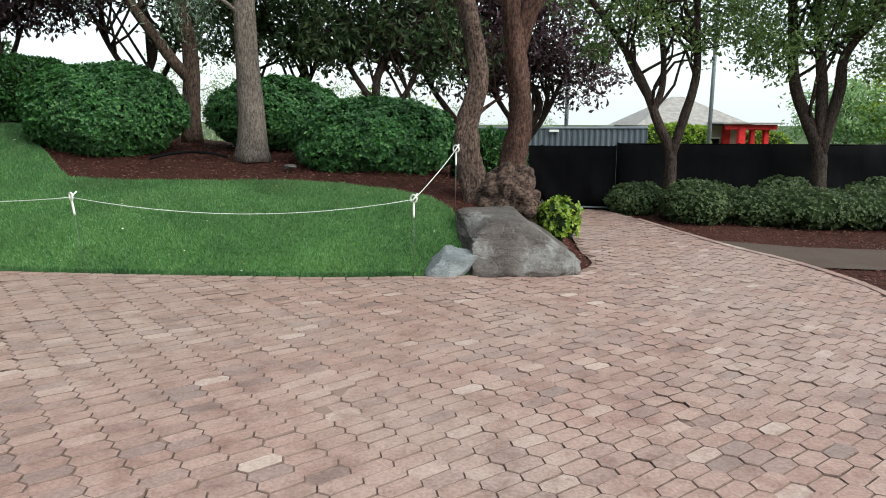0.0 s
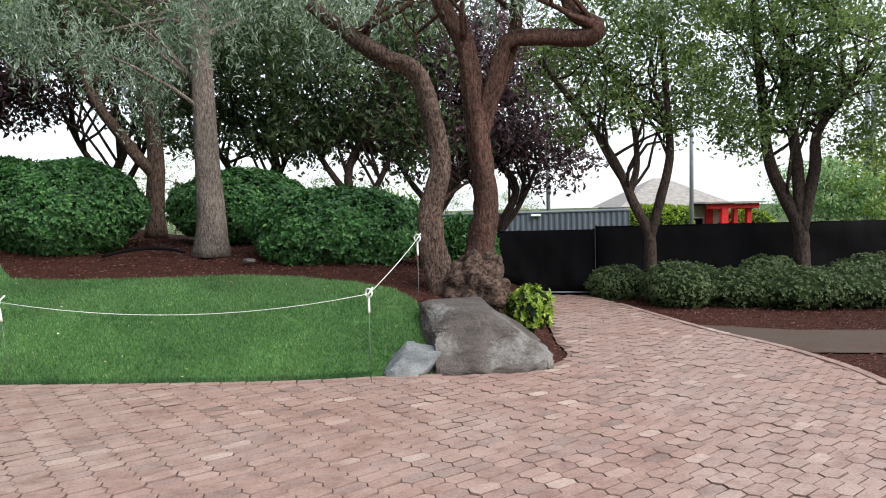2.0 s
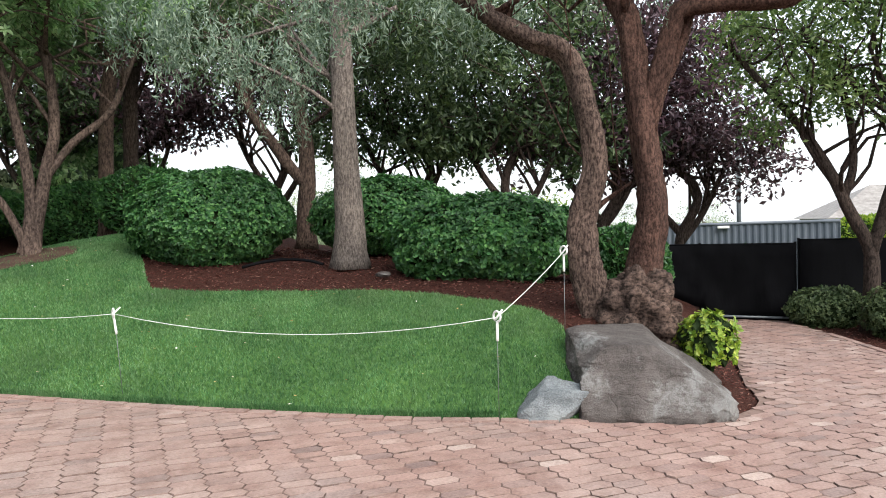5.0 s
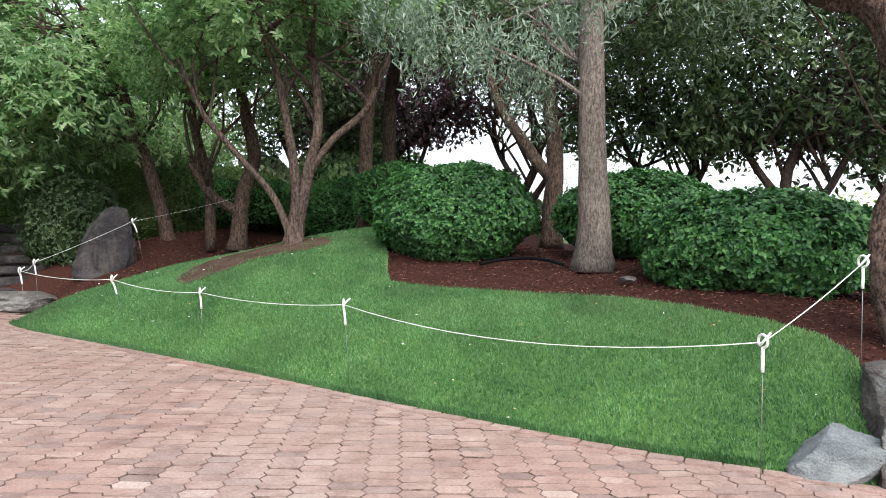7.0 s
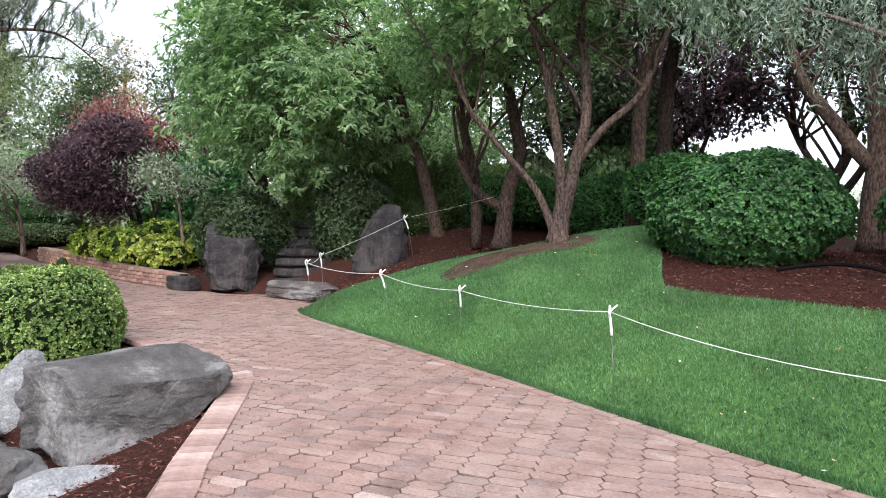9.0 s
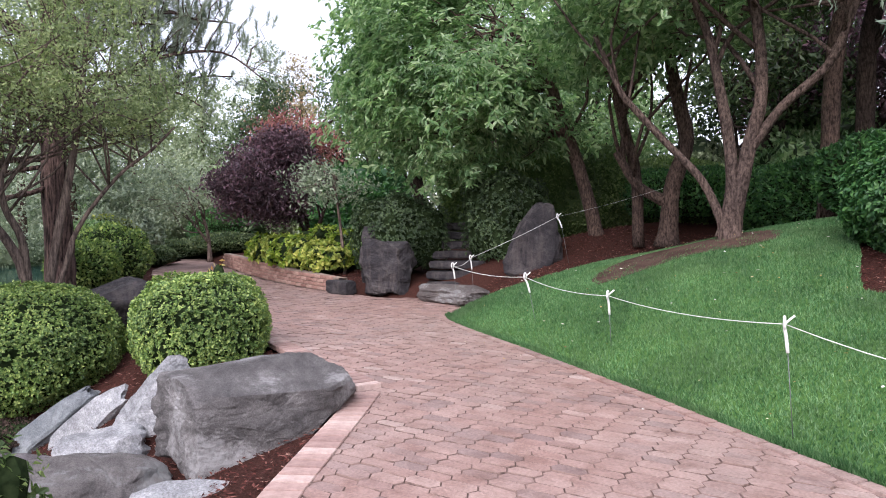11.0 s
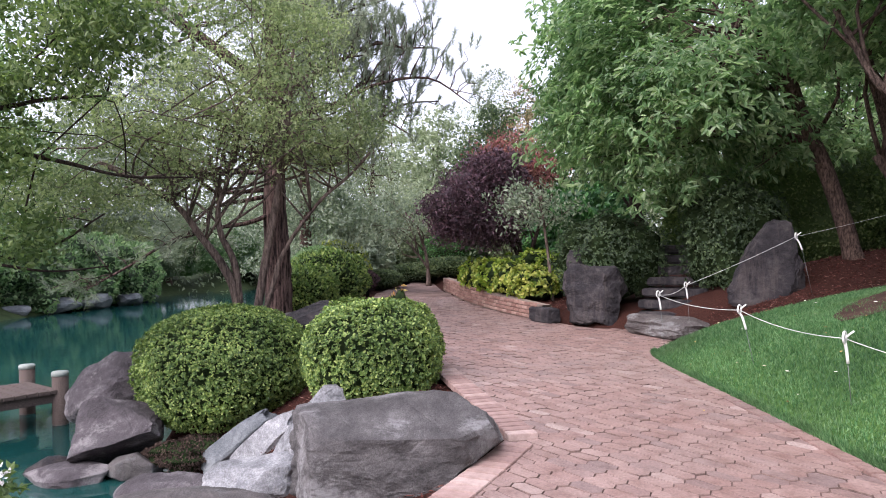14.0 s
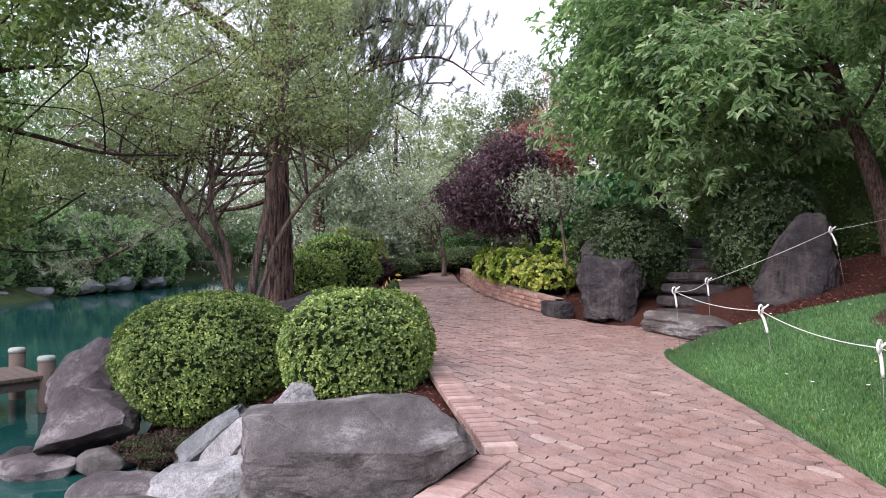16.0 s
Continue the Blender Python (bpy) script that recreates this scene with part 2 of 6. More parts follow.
LEAF_PURPLE = leaf_mat("plum_leaf", (0.042, 0.026, 0.036), (0.1, 0.055, 0.08), (0.21, 0.12, 0.16), 0.3, 0.8, 0.5)
LEAF_RED = leaf_mat("red_maple_leaf", (0.15, 0.05, 0.055), (0.27, 0.09, 0.09), (0.38, 0.17, 0.15), 0.3, 0.9, 0.5)
LEAF_OLIVE = leaf_mat("maple_leaf", (0.135, 0.185, 0.09), (0.27, 0.34, 0.18), (0.46, 0.52, 0.3), 0.5, 0.7, 0.6)
LEAF_PINE = leaf_mat("pine_needle", (0.14, 0.18, 0.14), (0.26, 0.31, 0.24), (0.4, 0.45, 0.37), 0.35, 0.6, 0.6)
# paler, greyer green: the haze of distance is put into the leaf colour
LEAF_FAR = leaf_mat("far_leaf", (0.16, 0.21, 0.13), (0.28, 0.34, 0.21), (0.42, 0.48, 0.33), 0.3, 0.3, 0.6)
LEAF_GREY = leaf_mat("silver_leaf", (0.16, 0.21, 0.16), (0.29, 0.35, 0.27), (0.46, 0.52, 0.42), 0.4, 0.9, 0.6)
LEAF_TAN = leaf_mat("autumn_leaf", (0.2, 0.15, 0.08), (0.33, 0.25, 0.14), (0.45, 0.38, 0.24), 0.35, 0.5, 0.6)
LEAF_ORANGE = leaf_mat("nandina_leaf", (0.3, 0.14, 0.05), (0.5, 0.3, 0.1), (0.6, 0.5, 0.2), 0.3, 4, 0.5)

BARK_PEPPER = bark_mat("pepper_bark", (0.035, 0.023, 0.02), (0.2, 0.142, 0.118), (11, 11, 3.4), 1.0)
BARK_BURL = bark_mat("burl_bark", (0.016, 0.011, 0.009), (0.15, 0.103, 0.086), (5, 5, 5), 1.0)
BARK_BRANCH = bark_mat("pepper_branch_bark", (0.035, 0.02, 0.016), (0.15, 0.085, 0.068), (10, 10, 3.2), 1.0)
BARK_GREY = bark_mat("grey_bark", (0.085, 0.07, 0.063), (0.27, 0.23, 0.205), (13, 13, 3.2), 1.0)
BARK_BROWN = bark_mat("brown_bark", (0.035, 0.024, 0.02), (0.16, 0.112, 0.092), (10, 10, 2.4), 1.0)
BARK_PALE = bark_mat("pale_bark", (0.04, 0.028, 0.024), (0.18, 0.132, 0.112), (9, 9, 2.6), 1.0)
BARK_DARK = bark_mat("dark_bark", (0.02, 0.015, 0.013), (0.09, 0.066, 0.056), (10, 10, 2.4), 1.0)
BARK_RED = bark_mat("redwood_bark", (0.014, 0.009, 0.009), (0.2, 0.135, 0.12), (7, 7, 0.45), 1.3)
BARK_MAPLE = bark_mat("maple_bark", (0.06, 0.045, 0.04), (0.22, 0.17, 0.145), (8, 8, 1.0), 0.6)

ROCK_GREY = rock_mat("grey_boulder_stone", (0.065, 0.059, 0.057), (0.12, 0.11, 0.105), (0.19, 0.175, 0.167), 38, (0.24, 0.245, 0.24), 0.7, (0.17, 0.155, 0.145))
ROCK_BROWN = rock_mat("brown_grey_stone", (0.05, 0.042, 0.039), (0.1, 0.087, 0.081), (0.165, 0.147, 0.138), 40, (0.27, 0.27, 0.262), 0.8, (0.14, 0.12, 0.11))
ROCK_BLUE = rock_mat("blue_grey_stone", (0.09, 0.1, 0.108), (0.17, 0.186, 0.195), (0.27, 0.286, 0.292), 34, (0.28, 0.3, 0.3), 0.6)
ROCK_GRANITE = rock_mat("granite_stone", (0.055, 0.051, 0.05), (0.12, 0.112, 0.109), (0.225, 0.212, 0.206), 42, (0.32, 0.312, 0.306), 0.9)
ROCK_WHITE = rock_mat("white_quartz_stone", (0.13, 0.135, 0.14), (0.33, 0.335, 0.34), (0.6, 0.6, 0.6), 26, (0.2, 0.21, 0.22), 0.9)
ROCK_PURPLE = rock_mat("purple_grey_stone", (0.045, 0.038, 0.041), (0.105, 0.092, 0.097), (0.205, 0.186, 0.192), 38, (0.3, 0.28, 0.275), 0.8)
ROCK_DARK = rock_mat("dark_basalt_stone", (0.013, 0.012, 0.014), (0.034, 0.031, 0.034), (0.085, 0.077, 0.079), 55, (0.085, 0.075, 0.072), 0.9, (0.1, 0.083, 0.078))

WHITE_PLASTIC, nt, b = mat("white_plastic", 0.45)
nt.links.new(ramp(nt, noise_tex(nt, 30), (0.3, (0.7, 0.69, 0.66)), (0.7, (0.82, 0.82, 0.8))), b.inputs["Base Color"])
STEEL, nt, b = mat("galvanised_steel", 0.45, 0.8)
b.inputs["Base Color"].default_value = (0.16, 0.17, 0.165, 1)
ROPE, nt, b = mat("white_rope", 0.85)
nt.links.new(ramp(nt, noise_tex(nt, 160, 2), (0.3, (0.55, 0.57, 0.52)), (0.7, (0.85, 0.86, 0.82))), b.inputs["Base Color"])
CLOTH, nt, b = mat("black_shade_cloth", 0.95, 0, 0.08)
cn = noise_tex(nt, 3, 4, 0.6, (1, 1, 0.3))
nt.links.new(ramp(nt, cn, (0.3, (0.0025, 0.0025, 0.003)), (0.7, (0.006, 0.006, 0.007))), b.inputs["Base Color"])
bump(nt, b, cn, 0.5, 0.05)
SHED, nt, b = mat("blue_grey_steel_sheet", 0.5, 0.0, 0.4)
nt.links.new(ramp(nt, noise_tex(nt, 1.2, 4), (0.3, (0.075, 0.09, 0.115)), (0.7, (0.11, 0.125, 0.15))), b.inputs["Base Color"])
ROOF, nt, b = mat("grey_roof_tile", 0.85)
nt.links.new(ramp(nt, noise_tex(nt, 5, 5), (0.3, (0.2, 0.18, 0.17)), (0.7, (0.34, 0.32, 0.3))), b.inputs["Base Color"])
RED, nt, b = mat("red_paint", 0.5)
nt.links.new(ramp(nt, noise_tex(nt, 6), (0.3, (0.55, 0.015, 0.02)), (0.7, (0.7, 0.03, 0.035))), b.inputs["Base Color"])
HOUSE_WALL, nt, b = mat("pale_house_wall", 0.9)
nt.links.new(ramp(nt, noise_tex(nt, 6), (0.3, (0.4, 0.37, 0.33)), (0.7, (0.52, 0.49, 0.44))), b.inputs["Base Color"])
TIMBER, nt, b = mat("weathered_timber", 0.9)
wn = noise_tex(nt, 5, 6, 0.7, (1, 14, 14))
nt.links.new(ramp(nt, wn, (0.3, (0.06, 0.044, 0.038)), (0.7, (0.16, 0.125, 0.108))), b.inputs["Base Color"])
bump(nt, b, wn, 0.4, 0.01)
CAP, nt, b = mat("grey_green_post_cap", 0.7)
nt.links.new(ramp(nt, noise_tex(nt, 25), (0.3, (0.24, 0.27, 0.24)), (0.7, (0.36, 0.4, 0.36))), b.inputs["Base Color"])
POLE, nt, b = mat("grey_pole_paint", 0.5, 0.2)
nt.links.new(ramp(nt, noise_tex(nt, 4), (0.3, (0.14, 0.155, 0.17)), (0.7, (0.21, 0.225, 0.24))), b.inputs["Base Color"])
PETAL, nt, b = mat("white_petal", 0.7)
nt.links.new(ramp(nt, rand_island(nt), (0.0, (0.55, 0.54, 0.5)), (1.0, (0.82, 0.8, 0.78))), b.inputs["Base Color"])
DRYLEAF, nt, b = mat("fallen_leaf", 0.9)
nt.links.new(ramp(nt, rand_island(nt), (0.0, (0.16, 0.08, 0.03)), (0.45, (0.45, 0.33, 0.12)), (0.7, (0.72, 0.7, 0.58)), (1.0, (0.8, 0.79, 0.74))), b.inputs["Base Color"])

# ---- mesh helpers ----


def rng(seed):
    return np.random.default_rng(seed)


def mesh_of(name, verts, faces, material, smooth=False):
    me = bpy.data.meshes.new(name)
    v = np.asarray(verts, dtype=np.float32).reshape(-1, 3)
    if isinstance(faces, np.ndarray):
        k = faces.shape[1]
        me.vertices.add(len(v))
        me.vertices.foreach_set("co", v.ravel())
        me.loops.add(faces.size)
        me.loops.foreach_set("vertex_index", faces.astype(np.int32).ravel())
        me.polygons.add(len(faces))
        me.polygons.foreach_set("loop_start", np.arange(0, faces.size, k, dtype=np.int32))
        me.update(calc_edges=True)
        me.polygons.foreach_set("use_smooth", [smooth] * len(faces))
    else:
        me.from_pydata([tuple(map(float, p)) for p in v], [], faces)
    if smooth:
        me.polygons.foreach_set("use_smooth", [True] * len(me.polygons))
    me.materials.append(material)
    me.update()
    return me


def thing(name, x, y, z, label, category, group="", kind=""):
    e = new(name)
    e.location = (x, y, z)
    return tagged(e, label, category, group, kind)


def part(name, me, parent, label="", offset=None):
    """A mesh under a thing; its vertices are in the world unless an offset is given."""
    ob = new(name, me)
    ob.parent = parent
    if offset is None:
        top = parent
        at = Vector((0, 0, 0))
        while top:
            at += top.location
            top = top.parent
        ob.location = -at
    else:
        ob.location = offset
    if label:
        ob["label"] = label
    return ob


def single(name, me, label, category, group="", kind="", at=(0, 0, 0)):
    ob = new(name, me)
    ob.location = at
    return tagged(ob, label, category, group, kind)


def smooth_line(pts, n):
    """Catmull-Rom through rows of numbers, n steps a span."""
    p = np.array(pts, float)
    p = np.vstack([2 * p[0] - p[1], p, 2 * p[-1] - p[-2]])
    out = []
    for i in range(1, len(p) - 2):
        for k in range(n):
            t = k / n
            a, b_, c, d = p[i - 1], p[i], p[i + 1], p[i + 2]
            out.append(0.5 * (2 * b_ + (c - a) * t + (2 * a - 5 * b_ + 4 * c - d) * t * t + (3 * b_ - a - 3 * c + d) * t ** 3))
    out.append(p[-2])
    return np.array(out)


def tube(pts, sides=10, n=4, rough=0.0, seed=0, flare=0.0, cap=True):
    """A tapered, uneven tube along rows of (x, y, z, radius)."""
    q = smooth_line(pts, n) if n > 1 else np.array(pts, float)
    r = rng(seed)
    verts, faces = [], []
    up = np.array([0.3, 0.7, 0.2])
    side = None
    phase = r.uniform(0, 6.28, 4)
    for i in range(len(q)):
        d = q[min(i + 1, len(q) - 1), :3] - q[max(i - 1, 0), :3]
        d = d / (np.linalg.norm(d) + 1e-9)
        side = np.cross(d, up) if side is None else side - d * (side @ d)
        side = side / np.linalg.norm(side)
        o = np.cross(d, side)
        u = i / max(1, len(q) - 1)
        for k in range(sides):
            a = 2 * math.pi * k / sides
            w = 1 + rough * (math.sin(3 * a + phase[0] + 5 * u) * 0.4 + math.sin(2 * a + phase[1] - 9 * u) * 0.35 + r.uniform(-0.5, 0.5))
            w *= 1 + flare * math.exp(-u * 14) * (1 + 0.35 * math.sin(5 * a + phase[2]))
            verts.append(q[i, :3] + (side * math.cos(a) + o * math.sin(a)) * q[i, 3] * w)
    for i in range(len(q) - 1):
        for k in range(sides):
            a, b_ = i * sides + k, i * sides + (k + 1) % sides
            faces.append((a, b_, b_ + sides, a + sides))
    if cap:
        faces.append(tuple(range(sides))[::-1])
        faces.append(tuple(range(len(verts) - sides, len(verts))))
    return verts, faces


def joined(chunks):
    verts, faces = [], []
    for v, f in chunks:
        base = len(verts)
        verts.extend(v)
        faces.extend(tuple(i + base for i in face) for face in f)
    return verts, faces


def leaves(centres, size, seed, outward=None, droop=0.0, aspect=0.45, jitter=0.8):
    """Folded four-cornered leaves at the centres, as one array mesh."""
    r = rng(seed)
    n = len(centres)
    d = r.normal(size=(n, 3)) * jitter
    if outward is not None:
        d = d + outward
    d[:, 2] -= droop
    d /= np.linalg.norm(d, axis=1)[:, None] + 1e-9
    s = np.cross(d, r.normal(size=(n, 3)))
    s /= np.linalg.norm(s, axis=1)[:, None] + 1e-9
    nn = np.cross(d, s)
    ln = size * r.uniform(0.65, 1.35, size=(n, 1))
    c = np.asarray(centres)
    v = np.empty((n, 4, 3))
    v[:, 0] = c - d * ln * 0.5
    v[:, 1] = c + s * ln * aspect * 0.5 + nn * ln * 0.08
    v[:, 2] = c + d * ln * 0.5 - nn * ln * 0.1
    v[:, 3] = c - s * ln * aspect * 0.5 + nn * ln * 0.08
    return v.reshape(-1, 3), np.arange(n * 4).reshape(n, 4)


def sprigs(base, axis, per, size, seed, spread=1.0, droop=0.0, aspect=0.5, folded=True):
    """Rosettes of leaves folded along the midrib, their upper faces turned towards the sprig's axis."""
    r = rng(seed)
    b_ = np.repeat(np.asarray(base), per, axis=0)
    a = np.repeat(np.asarray(axis), per, axis=0)
    n = len(b_)
    out = r.normal(size=(n, 3))
    out -= a * (out * a).sum(1)[:, None]
    out /= np.linalg.norm(out, axis=1)[:, None] + 1e-9
    rise = r.uniform(0.1, 1.0, size=(n, 1))
    d = out * spread + a * rise
    d[:, 2] -= droop
    d /= np.linalg.norm(d, axis=1)[:, None] + 1e-9
    s = np.cross(a, d) + r.normal(size=(n, 3)) * 0.25
    s -= d * (s * d).sum(1)[:, None]
    s /= np.linalg.norm(s, axis=1)[:, None] + 1e-9
    nn = np.cross(d, s)
    ln = size * r.uniform(0.6, 1.25, size=(n, 1))
    b_ = b_ + a * size * r.uniform(-0.5, 0.3, size=(n, 1))
    w = ln * aspect * 0.5
    if not folded:
        v = np.stack([b_, b_ + d * ln * 0.5 + s * w + nn * ln * 0.08, b_ + d * ln - nn * ln * 0.08, b_ + d * ln * 0.5 - s * w + nn * ln * 0.08], 1)
        return v.reshape(-1, 3), np.arange(n * 4).reshape(n, 4)
    v = np.empty((n, 6, 3))
    v[:, 0] = b_
    v[:, 1] = b_ + d * ln * 0.35 + s * w + nn * ln * 0.1
    v[:, 2] = b_ + d * ln * 0.72 + s * w * 0.78 + nn * ln * 0.06
    v[:, 3] = b_ + d * ln - nn * ln * 0.08
    v[:, 4] = b_ + d * ln * 0.72 - s * w * 0.78 + nn * ln * 0.06
    v[:, 5] = b_ + d * ln * 0.35 - s * w + nn * ln * 0.1
    k = (np.arange(n) * 6)[:, None]
    return v.reshape(-1, 3), np.concatenate([k + np.array([[0, 1, 2, 3]]), k + np.array([[0, 3, 4, 5]])], 1).reshape(-1, 4)


def in_ball(r, n):
    v = r.normal(size=(n, 3))
    v /= np.linalg.norm(v, axis=1)[:, None]
    return v


def crown_points(blobs, sprays, per, spread, seed, gap=0.35):
    """Leaf places: sprays scattered through uneven ellipsoids (x, y, z, rx, ry, rz), each with a few leaves round it."""
    r = rng(seed)
    vol = np.array([b_[3] * b_[4] * b_[5] for b_ in blobs]) ** 0.75
    out = []
    for blob, share in zip(blobs, vol / vol.sum()):
        m = max(3, int(sprays * share))
        d = in_ball(r, m)
        rad = r.uniform(0.25, 1.0, m) ** 0.45
        lump = 1 + 0.28 * np.sin(d[:, 0] * 5 + blob[0]) * np.cos(d[:, 1] * 4.3 + blob[1]) + 0.2 * np.sin(d[:, 2] * 7 + blob[2] * 3)
        p = d * (rad * lump)[:, None] * np.array(blob[3:6]) + np.array(blob[:3])
        keep = np.sin(p[:, 0] * 3.1 + seed) * np.sin(p[:, 1] * 2.9 + 1) * np.sin(p[:, 2] * 3.4 + 2) > -gap
        out.append(p[keep])
    s = np.vstack(out)
    k = np.repeat(s, per, axis=0) + r.normal(size=(len(s) * per, 3)) * spread * np.array([1, 1, 0.6])
    return s, k


def limb_line(a, b_, r0, r1, seed, sag=0.12):
    r = rng(seed)
    a, b_ = np.array(a, float), np.array(b_, float)
    ln = np.linalg.norm(b_ - a)
    rows = []
    for t in (0, 0.25, 0.5, 0.75, 1):
        p = a + (b_ - a) * t + r.normal(size=3) * ln * sag * math.sin(math.pi * t) * 0.6
        p[2] += ln * 0.1 * math.sin(math.pi * t)
        rows.append((*p, r0 + (r1 - r0) * t))
    return rows


def make_tree(name, label, category, stems, blobs, leaf, bark, sprays=900, per=14, spread=0.16, size=0.09, seed=1, droop=0.3,
              aspect=0.45, limbs=14, limb_r=0.035, group="", strands=0, strand_len=0.8, gap=0.35, sides=12, rough=0.1, flare=0.35, limb_from=0.5, bark2=None, whorl=False):
    """A tree: stems are lists of (x, y, z, r), the first one standing on the ground."""
    x, y, z = stems[0][0][:3]
    t = thing(name, x, y, z, label, category, group)
    for i, s in enumerate(stems):
        v, f = tube(s, sides, 5, rough, seed * 31 + i, flare if i == 0 else 0.0)
        part("trunk" if i == 0 or s[0][2] < z + 0.4 else "limb", mesh_of("trunk", v, f, bark if i == 0 or not bark2 else bark2, True), t)
    r = rng(seed + 500)
    tops = [s[-1] for s in stems]
    mids = [smooth_line(s, 5) for s in stems]
    chunks = []
    spray, pts = crown_points(blobs, sprays, per, spread, seed, gap)
    for k in range(limbs):
        target = spray[r.integers(len(spray))]
        m = mids[r.integers(len(mids))]
        a = m[int(len(m) * r.uniform(limb_from, 1.0)) - 1]
        row = limb_line(a[:3], target, min(limb_r, a[3] * 0.6), 0.006, seed * 77 + k)
        chunks.append(tube(row, 5, 2))
        for j in range(3):
            q = row[r.integers(2, 5)]
            near = spray[np.argsort(((spray - np.array(q[:3])) ** 2).sum(1))[r.integers(2, 40) % len(spray)]]
            chunks.append(tube(limb_line(q[:3], near, q[3] * 0.6, 0.004, seed * 91 + k * 7 + j), 4, 1))
    if chunks:
        v, f = joined(chunks)
        part("twig", mesh_of("twig", v, f, bark2 or bark, True), t)["kind"] = "stuff"
    if strands:
        hubs = spray[r.integers(0, len(spray), max(4, strands // 24))]
        st = hubs[r.integers(0, len(hubs), strands)] + r.normal(size=(strands, 3)) * np.array([0.16, 0.16, 0.1])
        ln = r.uniform(0.35, 1.0, strands) * strand_len
        m = 26
        u = np.linspace(0, 1, m)
        c = st[:, None, :] + np.zeros((strands, m, 3))
        c[:, :, 2] -= ln[:, None] * u[None]
        c[:, :, 0] += (r.normal(size=strands) * 0.16)[:, None] * np.sin(u * 1.5)[None]
        c[:, :, 1] += (r.normal(size=strands) * 0.16)[:, None] * np.sin(u * 1.5)[None]
        c = c.reshape(-1, 3) + r.normal(size=(strands * m, 3)) * 0.025
        v, f = leaves(c, size, seed + 3, None, 0.8, 0.2, 0.7)
    else:
        if whorl:
            mid = np.array([b_[:3] for b_ in blobs]).mean(0)
            ax = spray - mid
            ax = ax / (np.linalg.norm(ax, axis=1)[:, None] + 1e-6) * 0.7 + np.array([0, 0, 0.75]) + r.normal(size=spray.shape) * 0.3
            ax /= np.linalg.norm(ax, axis=1)[:, None]
            hub = np.repeat(spray, 2, axis=0) + r.normal(size=(len(spray) * 2, 3)) * spread
            v, f = sprigs(hub, np.repeat(ax, 2, axis=0), max(4, per // 2), size, seed + 3, 1.0, droop, aspect)
        else:
            v, f = leaves(pts, size, seed + 3, None, droop, aspect)
    part("crown", mesh_of("crown", v, f, leaf), t)
    return t


def dome_dirs(n, seed, low=-0.35):
    r = rng(seed)
    d = in_ball(r, int(n * 1.7))
    return d[d[:, 2] > low][:n]


def make_hedge(name, label, category, x, y, z, rx, ry, h, leaf, count, size, seed, power=2.6, turn=0.0, group="", lumps=0.06, low=-0.8, jitter=0.7, core=None, tuck_in=0.1, per=0, droop=0.0, wide=1.0, deep=0.06):
    """A clipped round shrub: a skin of leaves over a solid core, by default coloured dark as the shade inside. z is the
    ground, h the height.
    """
    t = thing(name, x, y, z, label, category, group)
    r = rng(seed)
    ph = r.uniform(0, 6.28, 6)
    mid, rz = h * 0.46, h * 0.54
    ca, sa = math.cos(turn), math.sin(turn)

    def shape(d, k):
        e = 1.0 / ((np.abs(d[:, 0]) ** power + np.abs(d[:, 1]) ** power + np.abs(d[:, 2]) ** power) ** (1 / power))
        w = 1 + lumps * (np.sin(d[:, 0] * 6 + ph[0]) * np.sin(d[:, 1] * 5 + ph[1]) + 0.7 * np.sin(d[:, 2] * 8 + ph[2]) * np.sin(d[:, 0] * 9 + ph[3]))
        p = d * (e * w * k)[:, None] * np.array([rx, ry, rz])
        tuck = np.clip((p[:, 2] + 0.2 * rz) / (-0.9 * rz), 0, 1)
        p[:, 0] *= 1 - tuck_in * tuck
        p[:, 1] *= 1 - tuck_in * tuck
        q = p.copy()
        q[:, 0], q[:, 1] = p[:, 0] * ca - p[:, 1] * sa, p[:, 0] * sa + p[:, 1] * ca
        q[:, 2] += mid
        return q

    bm = bmesh.new()
    bmesh.ops.create_icosphere(bm, subdivisions=4, radius=1)
    d = np.array([v.co[:] for v in bm.verts])
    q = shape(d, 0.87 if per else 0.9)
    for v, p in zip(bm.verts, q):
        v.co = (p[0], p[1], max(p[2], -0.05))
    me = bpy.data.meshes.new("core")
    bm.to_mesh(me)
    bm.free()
    me.materials.append(core or HEDGE_SHADE_CORE)
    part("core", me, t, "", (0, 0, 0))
    d = dome_dirs(count // per if per else count, seed + 1, low if low > -0.99 else -1)
    dd = d / np.array([rx, ry, rz]) * min(rx, ry, rz)
    dd /= np.linalg.norm(dd, axis=1)[:, None]
    k = 1.0 - np.abs(r.normal(size=len(d))) * (deep if per else 0.055) + 0.02
    pts = shape(d, k)
    keep = pts[:, 2] > 0.015
    o = dd.copy()
    o[:, 0], o[:, 1] = dd[:, 0] * ca - dd[:, 1] * sa, dd[:, 0] * sa + dd[:, 1] * ca
    if per:
        ax = o[keep] + r.normal(size=(int(keep.sum()), 3)) * 0.3 + np.array([0, 0, 0.25])
        ax /= np.linalg.norm(ax, axis=1)[:, None]
        v, f = sprigs(pts[keep], ax, per, size, seed + 2, wide, droop, 0.62, size > 0.08)
    else:
        v, f = leaves(pts[keep], size, seed + 2, o[keep] * 0.9, -0.15, 0.55, jitter)
    part("foliage", mesh_of("foliage", v, f, leaf), t, "", (0, 0, 0))
    return t


def ease_step(t):
    return 0.0 if t < 0.72 else min(1.0, (t - 0.72) / 0.12)


